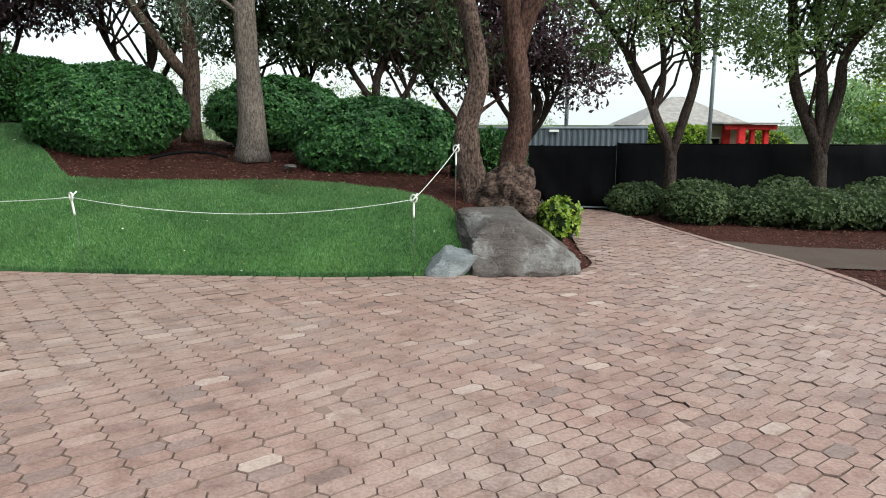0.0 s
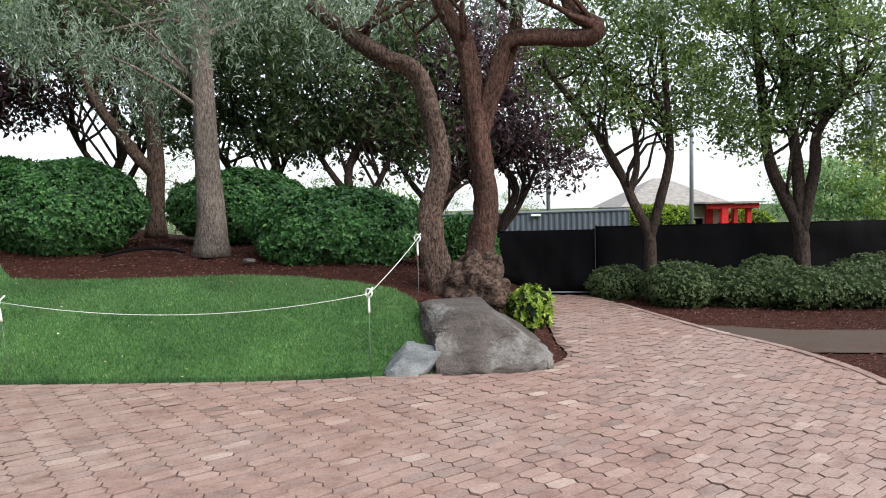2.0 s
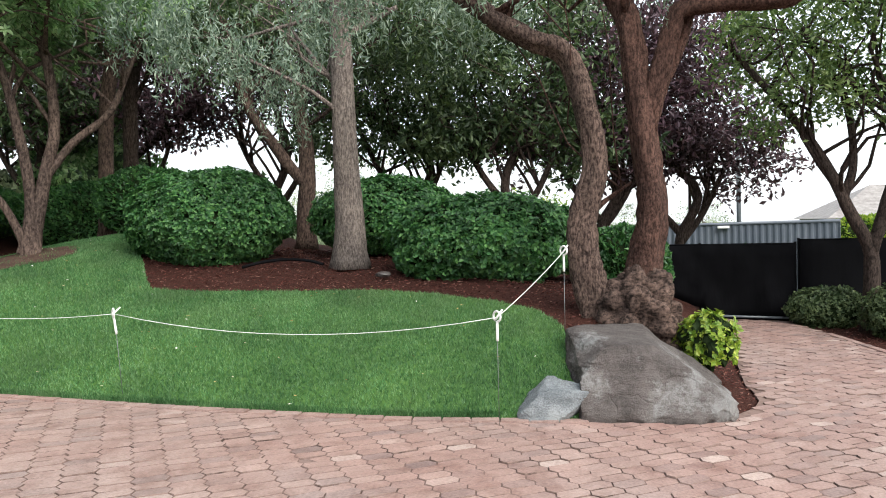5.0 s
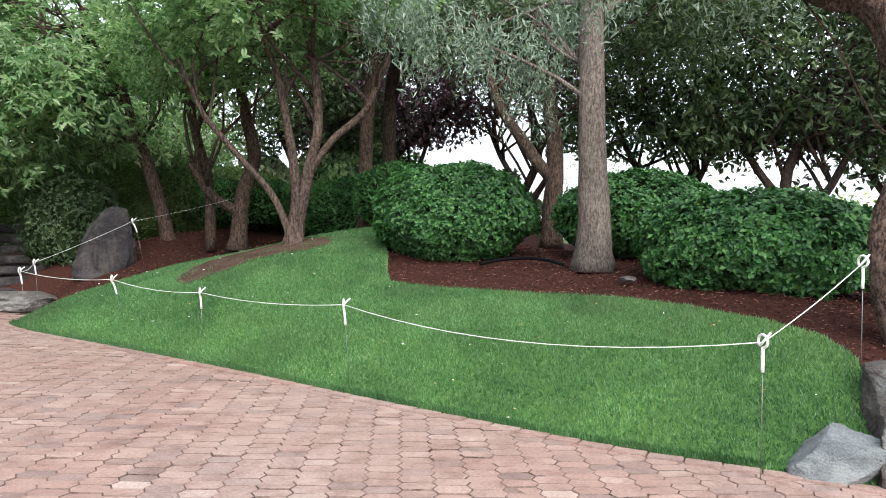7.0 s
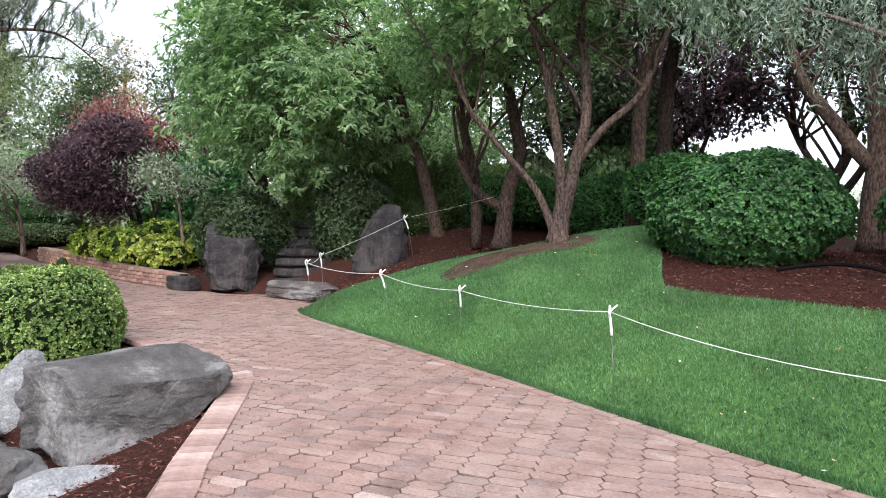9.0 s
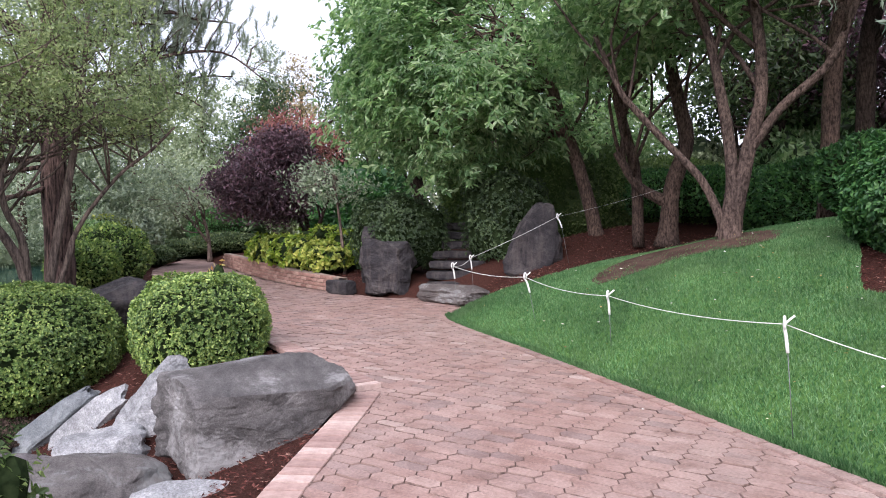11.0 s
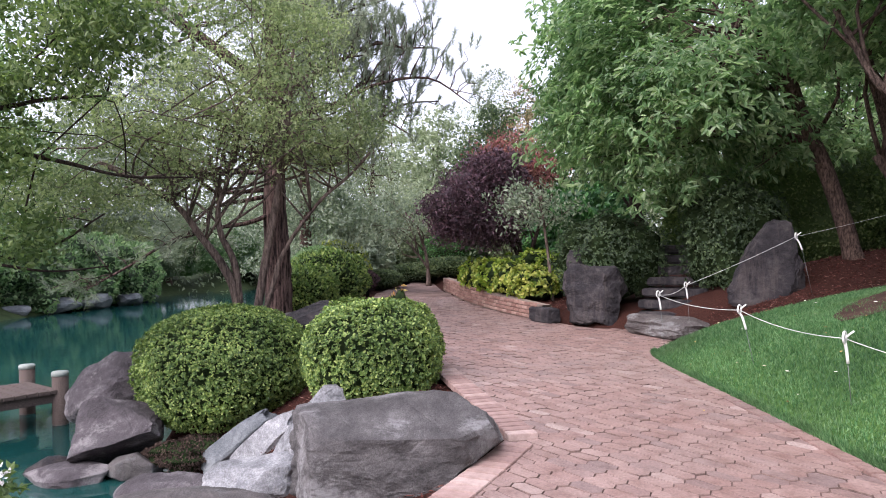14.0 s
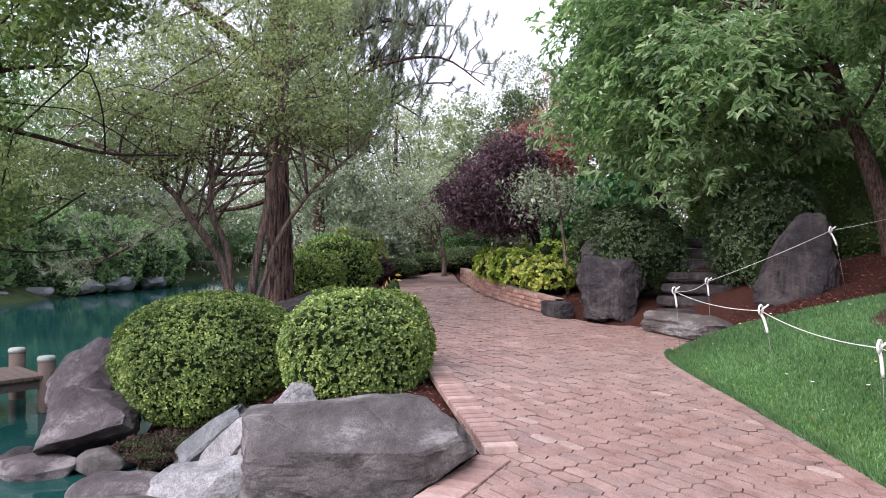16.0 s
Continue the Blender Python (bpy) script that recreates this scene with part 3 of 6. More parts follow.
def make_rock(name, label, x, y, z, dims, material, seed, turn=0.0, tilt=(0, 0), cuts=(), faces=9, rough=0.05, sub=5, sink=0.12, group="", category="boulder", square=2.0, chips=24, ledges=0.02):
    """A weathered rock: a ball cut by planes, then roughened. dims are its full sizes; z the ground under it."""
    r = rng(seed)
    bm = bmesh.new()
    bmesh.ops.create_icosphere(bm, subdivisions=sub, radius=1)
    p = np.array([v.co[:] for v in bm.verts])
    p = p / ((np.abs(p) ** square).sum(1) ** (1 / square))[:, None] * (1.0 if square <= 2 else 0.86)
    off = Vector(r.uniform(-9, 9, 3))
    for i in range(len(p)):
        q = Vector(p[i])
        p[i] *= 1 + noise.fractal(q * 1.6 + off, 0.9, 2.1, 4) * rough * 2.2 + (noise.ridged_multi_fractal(q * 2.2 + off, 0.9, 2.2, 4, 1.0, 2.0) - 1.0) * rough
    planes = [(np.array(n, float) / np.linalg.norm(n), o) for n, o in cuts]
    for n in in_ball(r, faces):
        planes.append((n, r.uniform(0.62, 0.82)))
    for n, o in planes:
        over = p @ n - o
        over[over < 0] = 0
        p = p - np.outer(over * 0.97, n)
    for n in in_ball(r, chips):
        over = p @ n
        over -= over.max() * r.uniform(0.8, 0.97)
        over[over < 0] = 0
        p = p - np.outer(over, n)
    for n in in_ball(r, 12 if sub > 4 else 0):
        over = p @ n
        over -= over.max() * r.uniform(0.95, 0.99)
        over[over < 0] = 0
        p = p - np.outer(over, n)
    for i in range(len(p)):
        q = Vector(p[i])
        p[i] *= 1 + (noise.fractal(q * 3.2 + off, 0.75, 2.2, 5) + 0.4 * (noise.ridged_multi_fractal(q * 2.4 + off, 0.8, 2.2, 4, 1.0, 2.0) - 1)) * rough * 0.6
        if sub > 4:
            ledge = noise.noise(Vector((q.x * 1.6, q.y * 1.6, q.z * 3.4)) + off) * 4.0
            p[i] *= 1 + (math.floor(ledge) + ease_step(ledge - math.floor(ledge))) * ledges + noise.noise(q * 9 + off) * 0.006
    p -= (p.max(0) + p.min(0)) / 2
    p /= (p.max(0) - p.min(0))
    p *= np.array(dims)
    m = pose(0, 0, 0, tilt[0], tilt[1], math.degrees(turn))
    p = p @ np.array(m.to_3x3()).T
    p[:, 2] -= p[:, 2].min() + sink * dims[2]
    for v, q in zip(bm.verts, p):
        v.co = q
    for f in bm.faces:
        f.smooth = True
    me = bpy.data.meshes.new(name)
    bm.to_mesh(me)
    bm.free()
    me.set_sharp_from_angle(angle=radians(16))
    me.materials.append(material)
    return single(name, me, label, category, group, at=(x, y, z))


def box(cx, cy, cz, sx, sy, sz, bevel=0.0):
    bm = bmesh.new()
    bmesh.ops.create_cube(bm, size=1, matrix=Matrix.LocRotScale((cx, cy, cz), None, (sx, sy, sz)))
    if bevel:
        bmesh.ops.bevel(bm, geom=bm.edges[:], offset=bevel, segments=2, affect="EDGES")
    return bm


def bm_mesh(name, bm, material, smooth=False):
    me = bpy.data.meshes.new(name)
    bm.to_mesh(me)
    bm.free()
    me.materials.append(material)
    if smooth:
        me.polygons.foreach_set("use_smooth", [True] * len(me.polygons))
    return me

# ---- lie of the land ----
NORTH = [(-34, 3.4), (-27, 3.95), (-22, 4.25), (-18.2, 4.72), (-16, 5.2), (-14, 5.85), (-13.05, 6.3), (-12.45, 6.75), (-12.1, 7.5), (-11.0, 7.75), (-10.25, 7.3),
         (-9.9, 6.98), (-9.4, 6.88), (-8.5, 6.88), (-7.25, 6.95), (-5.1, 7.02), (-3.6, 7.02), (-2.3, 7.05), (-1.1, 7.12), (-0.3, 7.26), (0.4, 7.38), (1.1, 7.52),
         (1.36, 7.66), (1.6, 7.86), (1.78, 8.12), (1.87, 8.4), (1.89, 8.7), (1.87, 9.1), (1.98, 10.2), (2.1, 12.0), (2.2, 14.3)]
EAST = [(3.4, 14.3), (3.72, 12.8), (3.98, 11.2), (4.25, 9.8), (4.58, 8.7), (4.7, 7.6), (4.62, 6.8), (4.4, 5.0), (4.1, 2.0), (4.0, -6.0)]
SOUTH = [(-2.4, -6.0), (-2.4, 1.5), (-2.75, 2.9), (-3.5, 3.56), (-4.12, 3.85), (-4.78, 4.17), (-5.48, 4.51), (-6.02, 4.76), (-7.19, 4.52), (-8.4, 4.27),
         (-10, 3.95), (-12, 3.55), (-15, 3.05), (-18.7, 2.5), (-20.6, 2.41), (-23.5, 2.6), (-27, 3.05), (-34, 2.6)]
POND_LEVEL = -0.95


def plane(x, y):
    return -0.0208 * np.clip(x, -20, 8) - 0.0095 * np.clip(y, -6, 16) - 0.073


def dist_to(x, y, line):
    p = np.stack([np.asarray(x, float), np.asarray(y, float)], -1)
    best = np.full(p.shape[:-1], 1e9)
    for a, b_ in zip(line[:-1], line[1:]):
        a, b_ = np.array(a, float), np.array(b_, float)
        d = b_ - a
        t = np.clip(((p - a) @ d) / (d @ d), 0, 1)
        best = np.minimum(best, np.linalg.norm(p - a - t[..., None] * d, axis=-1))
    return best


def inside(x, y, poly):
    x, y = np.asarray(x, float), np.asarray(y, float)
    odd = np.zeros(x.shape, bool)
    for (x0, y0), (x1, y1) in zip(poly, poly[1:] + poly[:1]):
        if y0 == y1:
            continue
        odd ^= ((y0 > y) != (y1 > y)) & (x < (x1 - x0) * (y - y0) / (y1 - y0) + x0)
    return odd


def ease(t):
    t = np.clip(t, 0, 1)
    return t * t * (3 - 2 * t)


PAVED = NORTH + EAST + SOUTH
MOUND = NORTH + [(2.2, 90), (-120, 90), (-120, 4), (-34, 3.4)]
BANK = SOUTH + [(-120, 2.6), (-120, -120), (-2.4, -120)]


def land(x, y):
    """Height of the ground."""
    x, y = np.asarray(x, float), np.asarray(y, float)
    z = plane(x, y)
    d = dist_to(x, y, NORTH)
    amp = 1.3 + 0.35 * np.exp(-((x + 6.8) / 1.4) ** 2) - 0.12 * np.exp(-((x + 9.2) / 1.1) ** 2) + 0.3 * np.exp(-((x + 11.6) / 1.0) ** 2) + 0.25 * np.exp(-((x - 0.6) / 0.9) ** 2)
    amp = amp * (1 - 0.75 * ease((y - 13.5) / 9))
    amp = np.where(x < -12.5, 1.3, amp)
    up = amp * (1 - np.exp(-d / 2.0))
    up = np.where(x < -12.6, (0.22 + 0.3 * (1 - np.exp(-d / 2.5))) * ease((d - 0.16) / 0.12), up)
    z = z + np.where(inside(x, y, MOUND), up, 0)
    b_ = dist_to(x, y, SOUTH) - 1.2 * ease((-10.5 - x) / 2.0)
    drop = 0.42 * np.clip(b_ - 0.6, 0, 9) ** 1.4
    drop = drop + (0.32 * b_ - drop) * ease((x + 7.6) / 1.2) * (b_ < 2.2)
    drop = np.clip(drop, 0, 1.7)
    drop = drop - 0.75 * np.exp(-((x + 9.9) / 1.0) ** 2 - ((y - 1.15) / 0.7) ** 2)
    shore = ease((np.hypot((x + 24) / 36, (y + 7) / np.where(y < -7, 8.0, 40)) - 1) / 0.12)
    z = z - np.where(inside(x, y, BANK), drop * (1 - shore), 0)
    z = z - 1.15 * ease((y - 15.5) / 8) * (1 - 0.8 * ease((-x - 6) / 8))
    return z


def land1(x, y):
    return float(land(np.array([x]), np.array([y]))[0])


def fill(poly, step, material, name, lift=0.0, height=None):
    """A polygon filled with triangles that follow the land."""
    from mathutils.geometry import delaunay_2d_cdt
    edge = []
    for (x0, y0), (x1, y1) in zip(poly, poly[1:] + poly[:1]):
        n = max(1, int(math.hypot(x1 - x0, y1 - y0) / step))
        edge += [(x0 + (x1 - x0) * k / n, y0 + (y1 - y0) * k / n) for k in range(n)]
    xs, ys = [p[0] for p in edge], [p[1] for p in edge]
    gx, gy = np.meshgrid(np.arange(min(xs), max(xs), step), np.arange(min(ys), max(ys), step))
    gx, gy = gx.ravel(), gy.ravel()
    ok = inside(gx, gy, poly) & (dist_to(gx, gy, edge + edge[:1]) > step * 0.45)
    pts = [Vector(p) for p in edge] + [Vector(p) for p in zip(gx[ok], gy[ok])]
    n = len(edge)
    co, _, faces, *_ = delaunay_2d_cdt(pts, [(i, (i + 1) % n) for i in range(n)], [], 1, 1e-5)
    x, y = np.array([c[0] for c in co]), np.array([c[1] for c in co])
    z = (height or land)(x, y) + lift
    return mesh_of(name, np.stack([x, y, z], 1), [tuple(f) for f in faces], material, True)


# ground sheet to the horizon
def stretch(lo, hi, step, reach):
    mid = list(np.arange(lo, hi + step, step))
    a, s, out = lo, step, []
    while a > -reach:
        s *= 1.35
        a -= s
        out.append(a)
    b_, s, out2 = hi + step, step, []
    while b_ < reach:
        s *= 1.35
        b_ += s
        out2.append(b_)
    return np.array(out[::-1] + mid + out2)


gxs, gys = stretch(-23, 9, 0.25, 600), stretch(-3, 16, 0.25, 600)
GX, GY = np.meshgrid(gxs, gys)
GZ = land(GX, GY) - 0.05
GZ = np.where(inside(GX, GY, PAVED), GZ - 0.04, GZ)
nx = len(gxs)
idx = np.arange(GX.size).reshape(GX.shape)
quads = np.stack([idx[:-1, :-1], idx[:-1, 1:], idx[1:, 1:], idx[1:, :-1]], -1).reshape(-1, 4)
me = mesh_of("ground", np.stack([GX, GY, GZ], -1).reshape(-1, 3), quads, SOIL, True)
me.materials.append(FARGRASS)
cx, cy = GX.ravel()[quads].mean(1), GY.ravel()[quads].mean(1)
me.polygons.foreach_set("material_index", ((np.hypot(cx + 6, cy - 6) > 24) | (cy > 16)).astype(np.int32))
single("ground", me, "red-brown mulch and soil ground, grassy far off", "ground", kind="structure")

single("pavement", fill(PAVED, 0.6, JOINT, "pavement", -0.005, height=plane), "sand-filled bed of the red clay paved plaza", "pavement", kind="structure")
PAVEMENT = bpy.data.objects["pavement"]

LAWN = [p for p in NORTH if -10.0 < p[0] < 0.3][::1]
LAWN = LAWN + [(0.36, 7.375), (0.36, 7.6), (0.24, 7.75), (0.26, 8.05), (0.14, 8.42), (-0.12, 8.72), (-0.59, 8.98), (-1.29, 9.14), (-2.0, 9.2), (-2.69, 9.1), (-3.41, 9.04), (-4.1, 8.98), (-4.75, 8.98), (-5.1, 9.35), (-5.45, 9.8), (-5.9, 10.3), (-6.4, 11.3), (-7.3, 11.5),
               (-8.0, 11.2), (-8.75, 10.5), (-9.2, 9.8), (-9.35, 9.15), (-9.25, 8.6), (-9.35, 8.1), (-9.75, 7.6)]
single("lawn", fill(LAWN, 0.2, TURF, "lawn", 0.0), "mown green grass lawn on a gentle slope", "lawn", kind="structure")
BARE = [(-6.45, 9.75), (-6.75, 10.1), (-7.3, 10.1), (-7.75, 10.0), (-8.1, 9.75), (-8.3, 9.4), (-8.3, 9.05), (-8.2, 8.7), (-8.0, 8.35), (-7.75, 8.1), (-7.45, 8.02), (-7.25, 8.2), (-7.05, 8.5), (-6.95, 8.8), (-6.75, 9.05), (-6.5, 9.35)]
single("bare_soil", fill(BARE, 0.15, DIRT, "bare_soil", 0.012), "bare brown soil and mulch under the tree on the lawn", "soil", kind="structure")
SIDE = [(4.62, 8.55), (4.3, 9.75), (4.1, 10.7), (4.6, 10.5), (5.4, 10.15), (7, 10.1), (16, 10.6), (16, 8.2), (7.5, 8.6), (5.6, 8.5)]
single("side_path", fill(SIDE, 0.4, ASPHALT, "side_path", -0.03), "worn brown asphalt side path", "path", kind="structure")
single("pond", mesh_of("pond", [(-90, -90, POND_LEVEL), (8, -90, POND_LEVEL), (8, 4, POND_LEVEL), (-90, 4, POND_LEVEL)], [(0, 1, 2, 3)], WATER), "still teal green pond water", "pond", kind="structure")


def scatter(poly, n, seed):
    r = rng(seed)
    xs, ys = [p[0] for p in poly], [p[1] for p in poly]
    x, y = r.uniform(min(xs), max(xs), n), r.uniform(min(ys), max(ys), n)
    k = inside(x, y, poly)
    return x[k], y[k]


# grass blades
x, y = scatter(LAWN, 330000, 5)
bare = np.exp(-(((x + 7.9) * 0.75 + (y - 9.0) * 0.65) / 1.0) ** 2 - (((x + 7.9) * -0.65 + (y - 9.0) * 0.75) / 0.3) ** 2)
keep = (rng(6).uniform(size=len(x)) > bare * 1.3) & ~(inside(x, y, BARE) & (rng(8).uniform(size=len(x)) > 0.03 + 0.35 * np.clip(np.sin(x * 5.1 + 1) * np.sin(y * 4.7) * np.sin((x + y) * 8.3), 0, 1) ** 0.7))
rag = 0.03 + 0.11 * np.abs(np.sin(x * 9.3 + 1) * np.sin(y * 7.7)) * rng(13).uniform(0.3, 1.2, len(x))
keep |= inside(x, y, BARE) & (dist_to(x, y, BARE + BARE[:1]) < rag)
x, y = x[keep], y[keep]
r = rng(7)
rim = smooth_line([p for p in NORTH if -10.0 < p[0] < 0.3], 60)
pick = rng(9).integers(0, len(rim) - 1, 16000)
rim_xy = rim[pick] + (rim[pick + 1] - rim[pick]) * rng(10).uniform(size=(16000, 1)) + rng(12).uniform(-0.008, 0.05, (16000, 1)) * np.array([[0.0, 1.0]])
inner = len(x)
x, y = np.r_[x, rim_xy[:, 0]], np.r_[y, rim_xy[:, 1]]
n = len(x)
z = land(x, y)
a = r.uniform(0, 6.28, n)
hgt = r.uniform(0.014, 0.038, n)
w = 0.0045
lx, ly = r.normal(size=n) * 0.014, r.normal(size=n) * 0.014
hgt[inner:] *= 1.6
ly[inner:] -= 0.012
v = np.empty((n, 3, 3))
v[:, 0] = np.stack([x - np.cos(a) * w, y - np.sin(a) * w, z - 0.005], 1)
v[:, 1] = np.stack([x + np.cos(a) * w, y + np.sin(a) * w, z - 0.005], 1)
v[:, 2] = np.stack([x + lx, y + ly, z + hgt], 1)
single("grass", mesh_of("grass", v.reshape(-1, 3), np.arange(n * 3).reshape(n, 3), BLADE), "short green lawn grass blades", "grass", kind="stuff")


def chips(name, poly, n, seed, avoid=LAWN):
    x, y = scatter(poly, n, seed)
    k = ~inside(x, y, avoid) & ~inside(x, y, PAVED)
    x, y = x[k], y[k]
    r = rng(seed + 1)
    c = np.stack([x, y, land(x, y) - 0.045 + r.uniform(0.0, 0.03, len(x))], 1)
    v, f = leaves(c, 0.05, seed + 2, None, 0.0, 0.3, 1.0)
    v[:, 2] = np.repeat(c[:, 2], 4) + (v[:, 2] - np.repeat(c[:, 2], 4)) * 0.35
    single(name, mesh_of(name, v, f, CHIP), "red-brown bark mulch chips on soil", "mulch", kind="stuff")


MULCH_N = [(-11.2, 7.9), (-10.05, 7.4), (-9.5, 9.2), (-8, 9), (-6.5, 8.9), (-4.5, 9.0), (-0.2, 7.2), (1.9, 7.5), (1.95, 10), (1.5, 12), (-9, 13), (-12, 11)]
chips("mulch_bed", MULCH_N, 60000, 11)
chips("mulch_bank", [(-3, 3.2), (-6, 4.8), (-14, 3.2), (-14, 1), (-9.5, 1.0), (-5, 1.5)], 26000, 14)
chips("mulch_border", [(3.6, 14.2), (4.7, 7.8), (4.6, 6.0), (9, 6), (10, 14.2)], 26000, 17, SIDE)
chips("mulch_terrace", [(-13.2, 6.5), (-14.3, 6.0), (-17, 5.3), (-17, 7), (-13.5, 7.2)], 6000, 19)

# fallen leaves
x, y = scatter(PAVED[5:30] + [(-6, 4), (0, 0)], 420, 23)
k = (dist_to(x, y, NORTH) < 0.5) & inside(x, y, PAVED)
x2, y2 = scatter(LAWN, 300, 24)
xx, yy = np.r_[x[k], x2], np.r_[y[k], y2]
c = np.stack([xx, yy, np.where(inside(xx, yy, PAVED), plane(xx, yy) + 0.014, land(xx, yy) + 0.05)], 1)
v, f = leaves(c, 0.036, 25, None, 0, 0.6, 1.0)
v[:, 2] = np.repeat(c[:, 2], 4) + (v[:, 2] - np.repeat(c[:, 2], 4)) * 0.3
single("fallen_leaves", mesh_of("fallen_leaves", v, f, DRYLEAF), "dry yellow fallen leaves on lawn and paving", "leaf", kind="stuff")

# ---- rocks ----
make_rock("boulder", "large weathered grey boulder beside the lawn edge", 0.84, 7.86, plane(0.9, 7.8), (1.44, 0.95, 0.85), ROCK_BROWN, 41, 0.16, (0, 0),
          [((0.1, -0.12, 1), 0.5), ((0.7, -0.1, 0.7), 0.4), ((0.05, -1, 0.42), 0.6), ((-1, -0.1, 0.12), 0.74), ((-0.75, -0.3, 0.6), 0.74)], 0, 0.04, 6, 0.2, square=6.0, chips=2)
make_rock("rock", "small blue-grey rock leaning by the boulder", 0.1, 7.42, plane(0.1, 7.42), (0.66, 0.36, 0.37), ROCK_BLUE, 43, 0.25, (0, -14), [((-0.6, 0, 0.8), 0.4), ((0, -1, 0.3), 0.6), ((0.3, -0.2, 0.9), 0.5)], 3, 0.05, 5, 0.35, square=5.0, chips=10)
make_rock("boulder", "big granite boulder with a flat sloping top and undercut end", -5.82, 4.0, -0.37, (1.5, 1.15, 0.74), ROCK_GRANITE, 45, 1.78, (0, 0),
          [((0.03, -0.3, 1), 0.6), ((-0.12, 0.15, 1), 0.72), ((-0.08, -1, 0.04), 0.72), ((0.72, -0.38, -0.58), 0.62), ((-1, -0.1, 0.02), 0.78), ((0.72, -0.68, 0.1), 0.84), ((0.9, 0.1, 0.42), 0.84), ((-0.6, -0.5, 0.62), 0.92)], 0, 0.04, 6, 0.02, square=14.0, chips=3, ledges=0.013)
make_rock("rock", "tall pale pointed rock standing behind the boulder", -7.1, 3.2, -0.66, (0.5, 0.85, 0.9), ROCK_WHITE, 46, 0.15, (0, 0), [((0.1, -0.8, 0.6), 0.32), ((0.85, 0.1, 0.5), 0.42), ((-0.8, 0.1, 0.55), 0.45), ((0, 0.95, 0.3), 0.72)], 2, 0.05, 5, 0.0, square=7.0, chips=6)
make_rock("rock", "leaning white quartz slab on the bank", -7.9, 2.5, -0.86, (0.36, 1.05, 0.3), ROCK_WHITE, 47, -0.35, (40, 10), [((0.8, 0, 0.6), 0.4), ((0.5, 0.6, 0.6), 0.55)], 6, 0.05, 5, 0.0, square=7.0, chips=12)
make_rock("rock", "long pale grey slab leaning on the bank", -8.35, 2.14, -0.96, (0.38, 1.05, 0.3), ROCK_BLUE, 48, -0.3, (36, 8), [((0.8, 0, 0.6), 0.4)], 6, 0.05, 5, 0.0, square=7.0, chips=12)
make_rock("rock", "blocky blue-white rock with dark underside", -6.6, 2.76, -0.7, (0.55, 0.8, 0.42), ROCK_WHITE, 49, 0.3, (0, 0), [((0, 0, 1), 0.5), ((1, 0, -0.5), 0.6), ((0.7, -0.3, 0.6), 0.6)], 5, 0.06, 5, 0.0, square=7.0, chips=12)
make_rock("boulder", "dark speckled rounded boulder on the bank", -5.35, 2.68, -0.62, (1.0, 1.35, 0.6), ROCK_GREY, 50, 0.1, (0, 0), [((0.25, 0, 1), 0.8)], 0, 0.035, 5, square=2.3, chips=4)
make_rock("rock", "flat white quartz rock at the paving edge", -4.78, 3.5, -0.42, (0.45, 0.85, 0.26), ROCK_WHITE, 51, -0.2, (0, 6), [((0, 0, 1), 0.5), ((0.8, 0, 0.5), 0.5)], 5, 0.05, 5, square=6.0, chips=12)
make_rock("boulder", "purple-grey slanting boulder above the water", -8.85, 0.62, -1.0, (0.95, 1.0, 0.68), ROCK_PURPLE, 52, 0.3, (8, 14), [((0.35, -0.1, 0.94), 0.55), ((0.75, 0.1, -0.66), 0.5), ((0, -1, 0.1), 0.72)], 1, 0.04, 5, -0.06, square=8.0, chips=12)
make_rock("boulder", "weathered purple-grey boulder by the jetty", -10.25, -0.1, -0.95, (0.95, 1.2, 1.1), ROCK_PURPLE, 53, 0.2, (0, 0), [((0.5, -0.5, 0.7), 0.5)], 7, 0.05, 5, 0.0, square=3.0)
make_rock("rock", "low brown-grey rock on the pond edge", -7.2, 1.85, -1.0, (0.75, 0.95, 0.45), ROCK_PURPLE, 54, 0.4, (0, 0), [((0, 0, 1), 0.5)], 8, 0.05, 5, 0.05, square=3.0)
make_rock("rock", "flat grey rock lying in the shallows", -8.35, 0.32, -1.05, (0.55, 0.95, 0.26), ROCK_PURPLE, 55, 0.1, (0, 0), [((0, 0, 1), 0.4)], 6, 0.05, 4, 0.0)
make_rock("rock", "small dark wet rock in the shallows", -8.6, 0.0, -1.03, (0.4, 0.5, 0.26), ROCK_DARK, 56, 0.6, (0, 0), (), 8, 0.05, 4, 0.0)
make_rock("rock", "round grey rock tucked under the bank", -8.5, 0.95, -1.05, (0.45, 0.6, 0.34), ROCK_GREY, 57, 0.2, (0, 0), (), 8, 0.05, 4, 0.0)
make_rock("rock", "flat rock awash at the pond edge", -6.6, 1.3, -1.02, (0.8, 1.3, 0.24), ROCK_PURPLE, 58, 0.3, (0, 0), [((0, 0, 1), 0.4)], 6, 0.05, 4, 0.0)
make_rock("boulder", "black basalt boulder beside the paved path", -10.75, 2.7, land1(-10.75, 2.7), (0.8, 1.5, 0.85), ROCK_DARK, 59, 0.2, (0, 0), [((0.1, -0.5, 0.85), 0.5), ((0, 0.6, 0.8), 0.6)], 6, 0.05)
make_rock("rock", "brown rock at the foot of the tree", -11.4, 2.1, land1(-11.4, 2.1), (0.5, 0.6, 0.6), ROCK_GREY, 60, 0.2, (0, 0), (), 8, 0.05, 4)
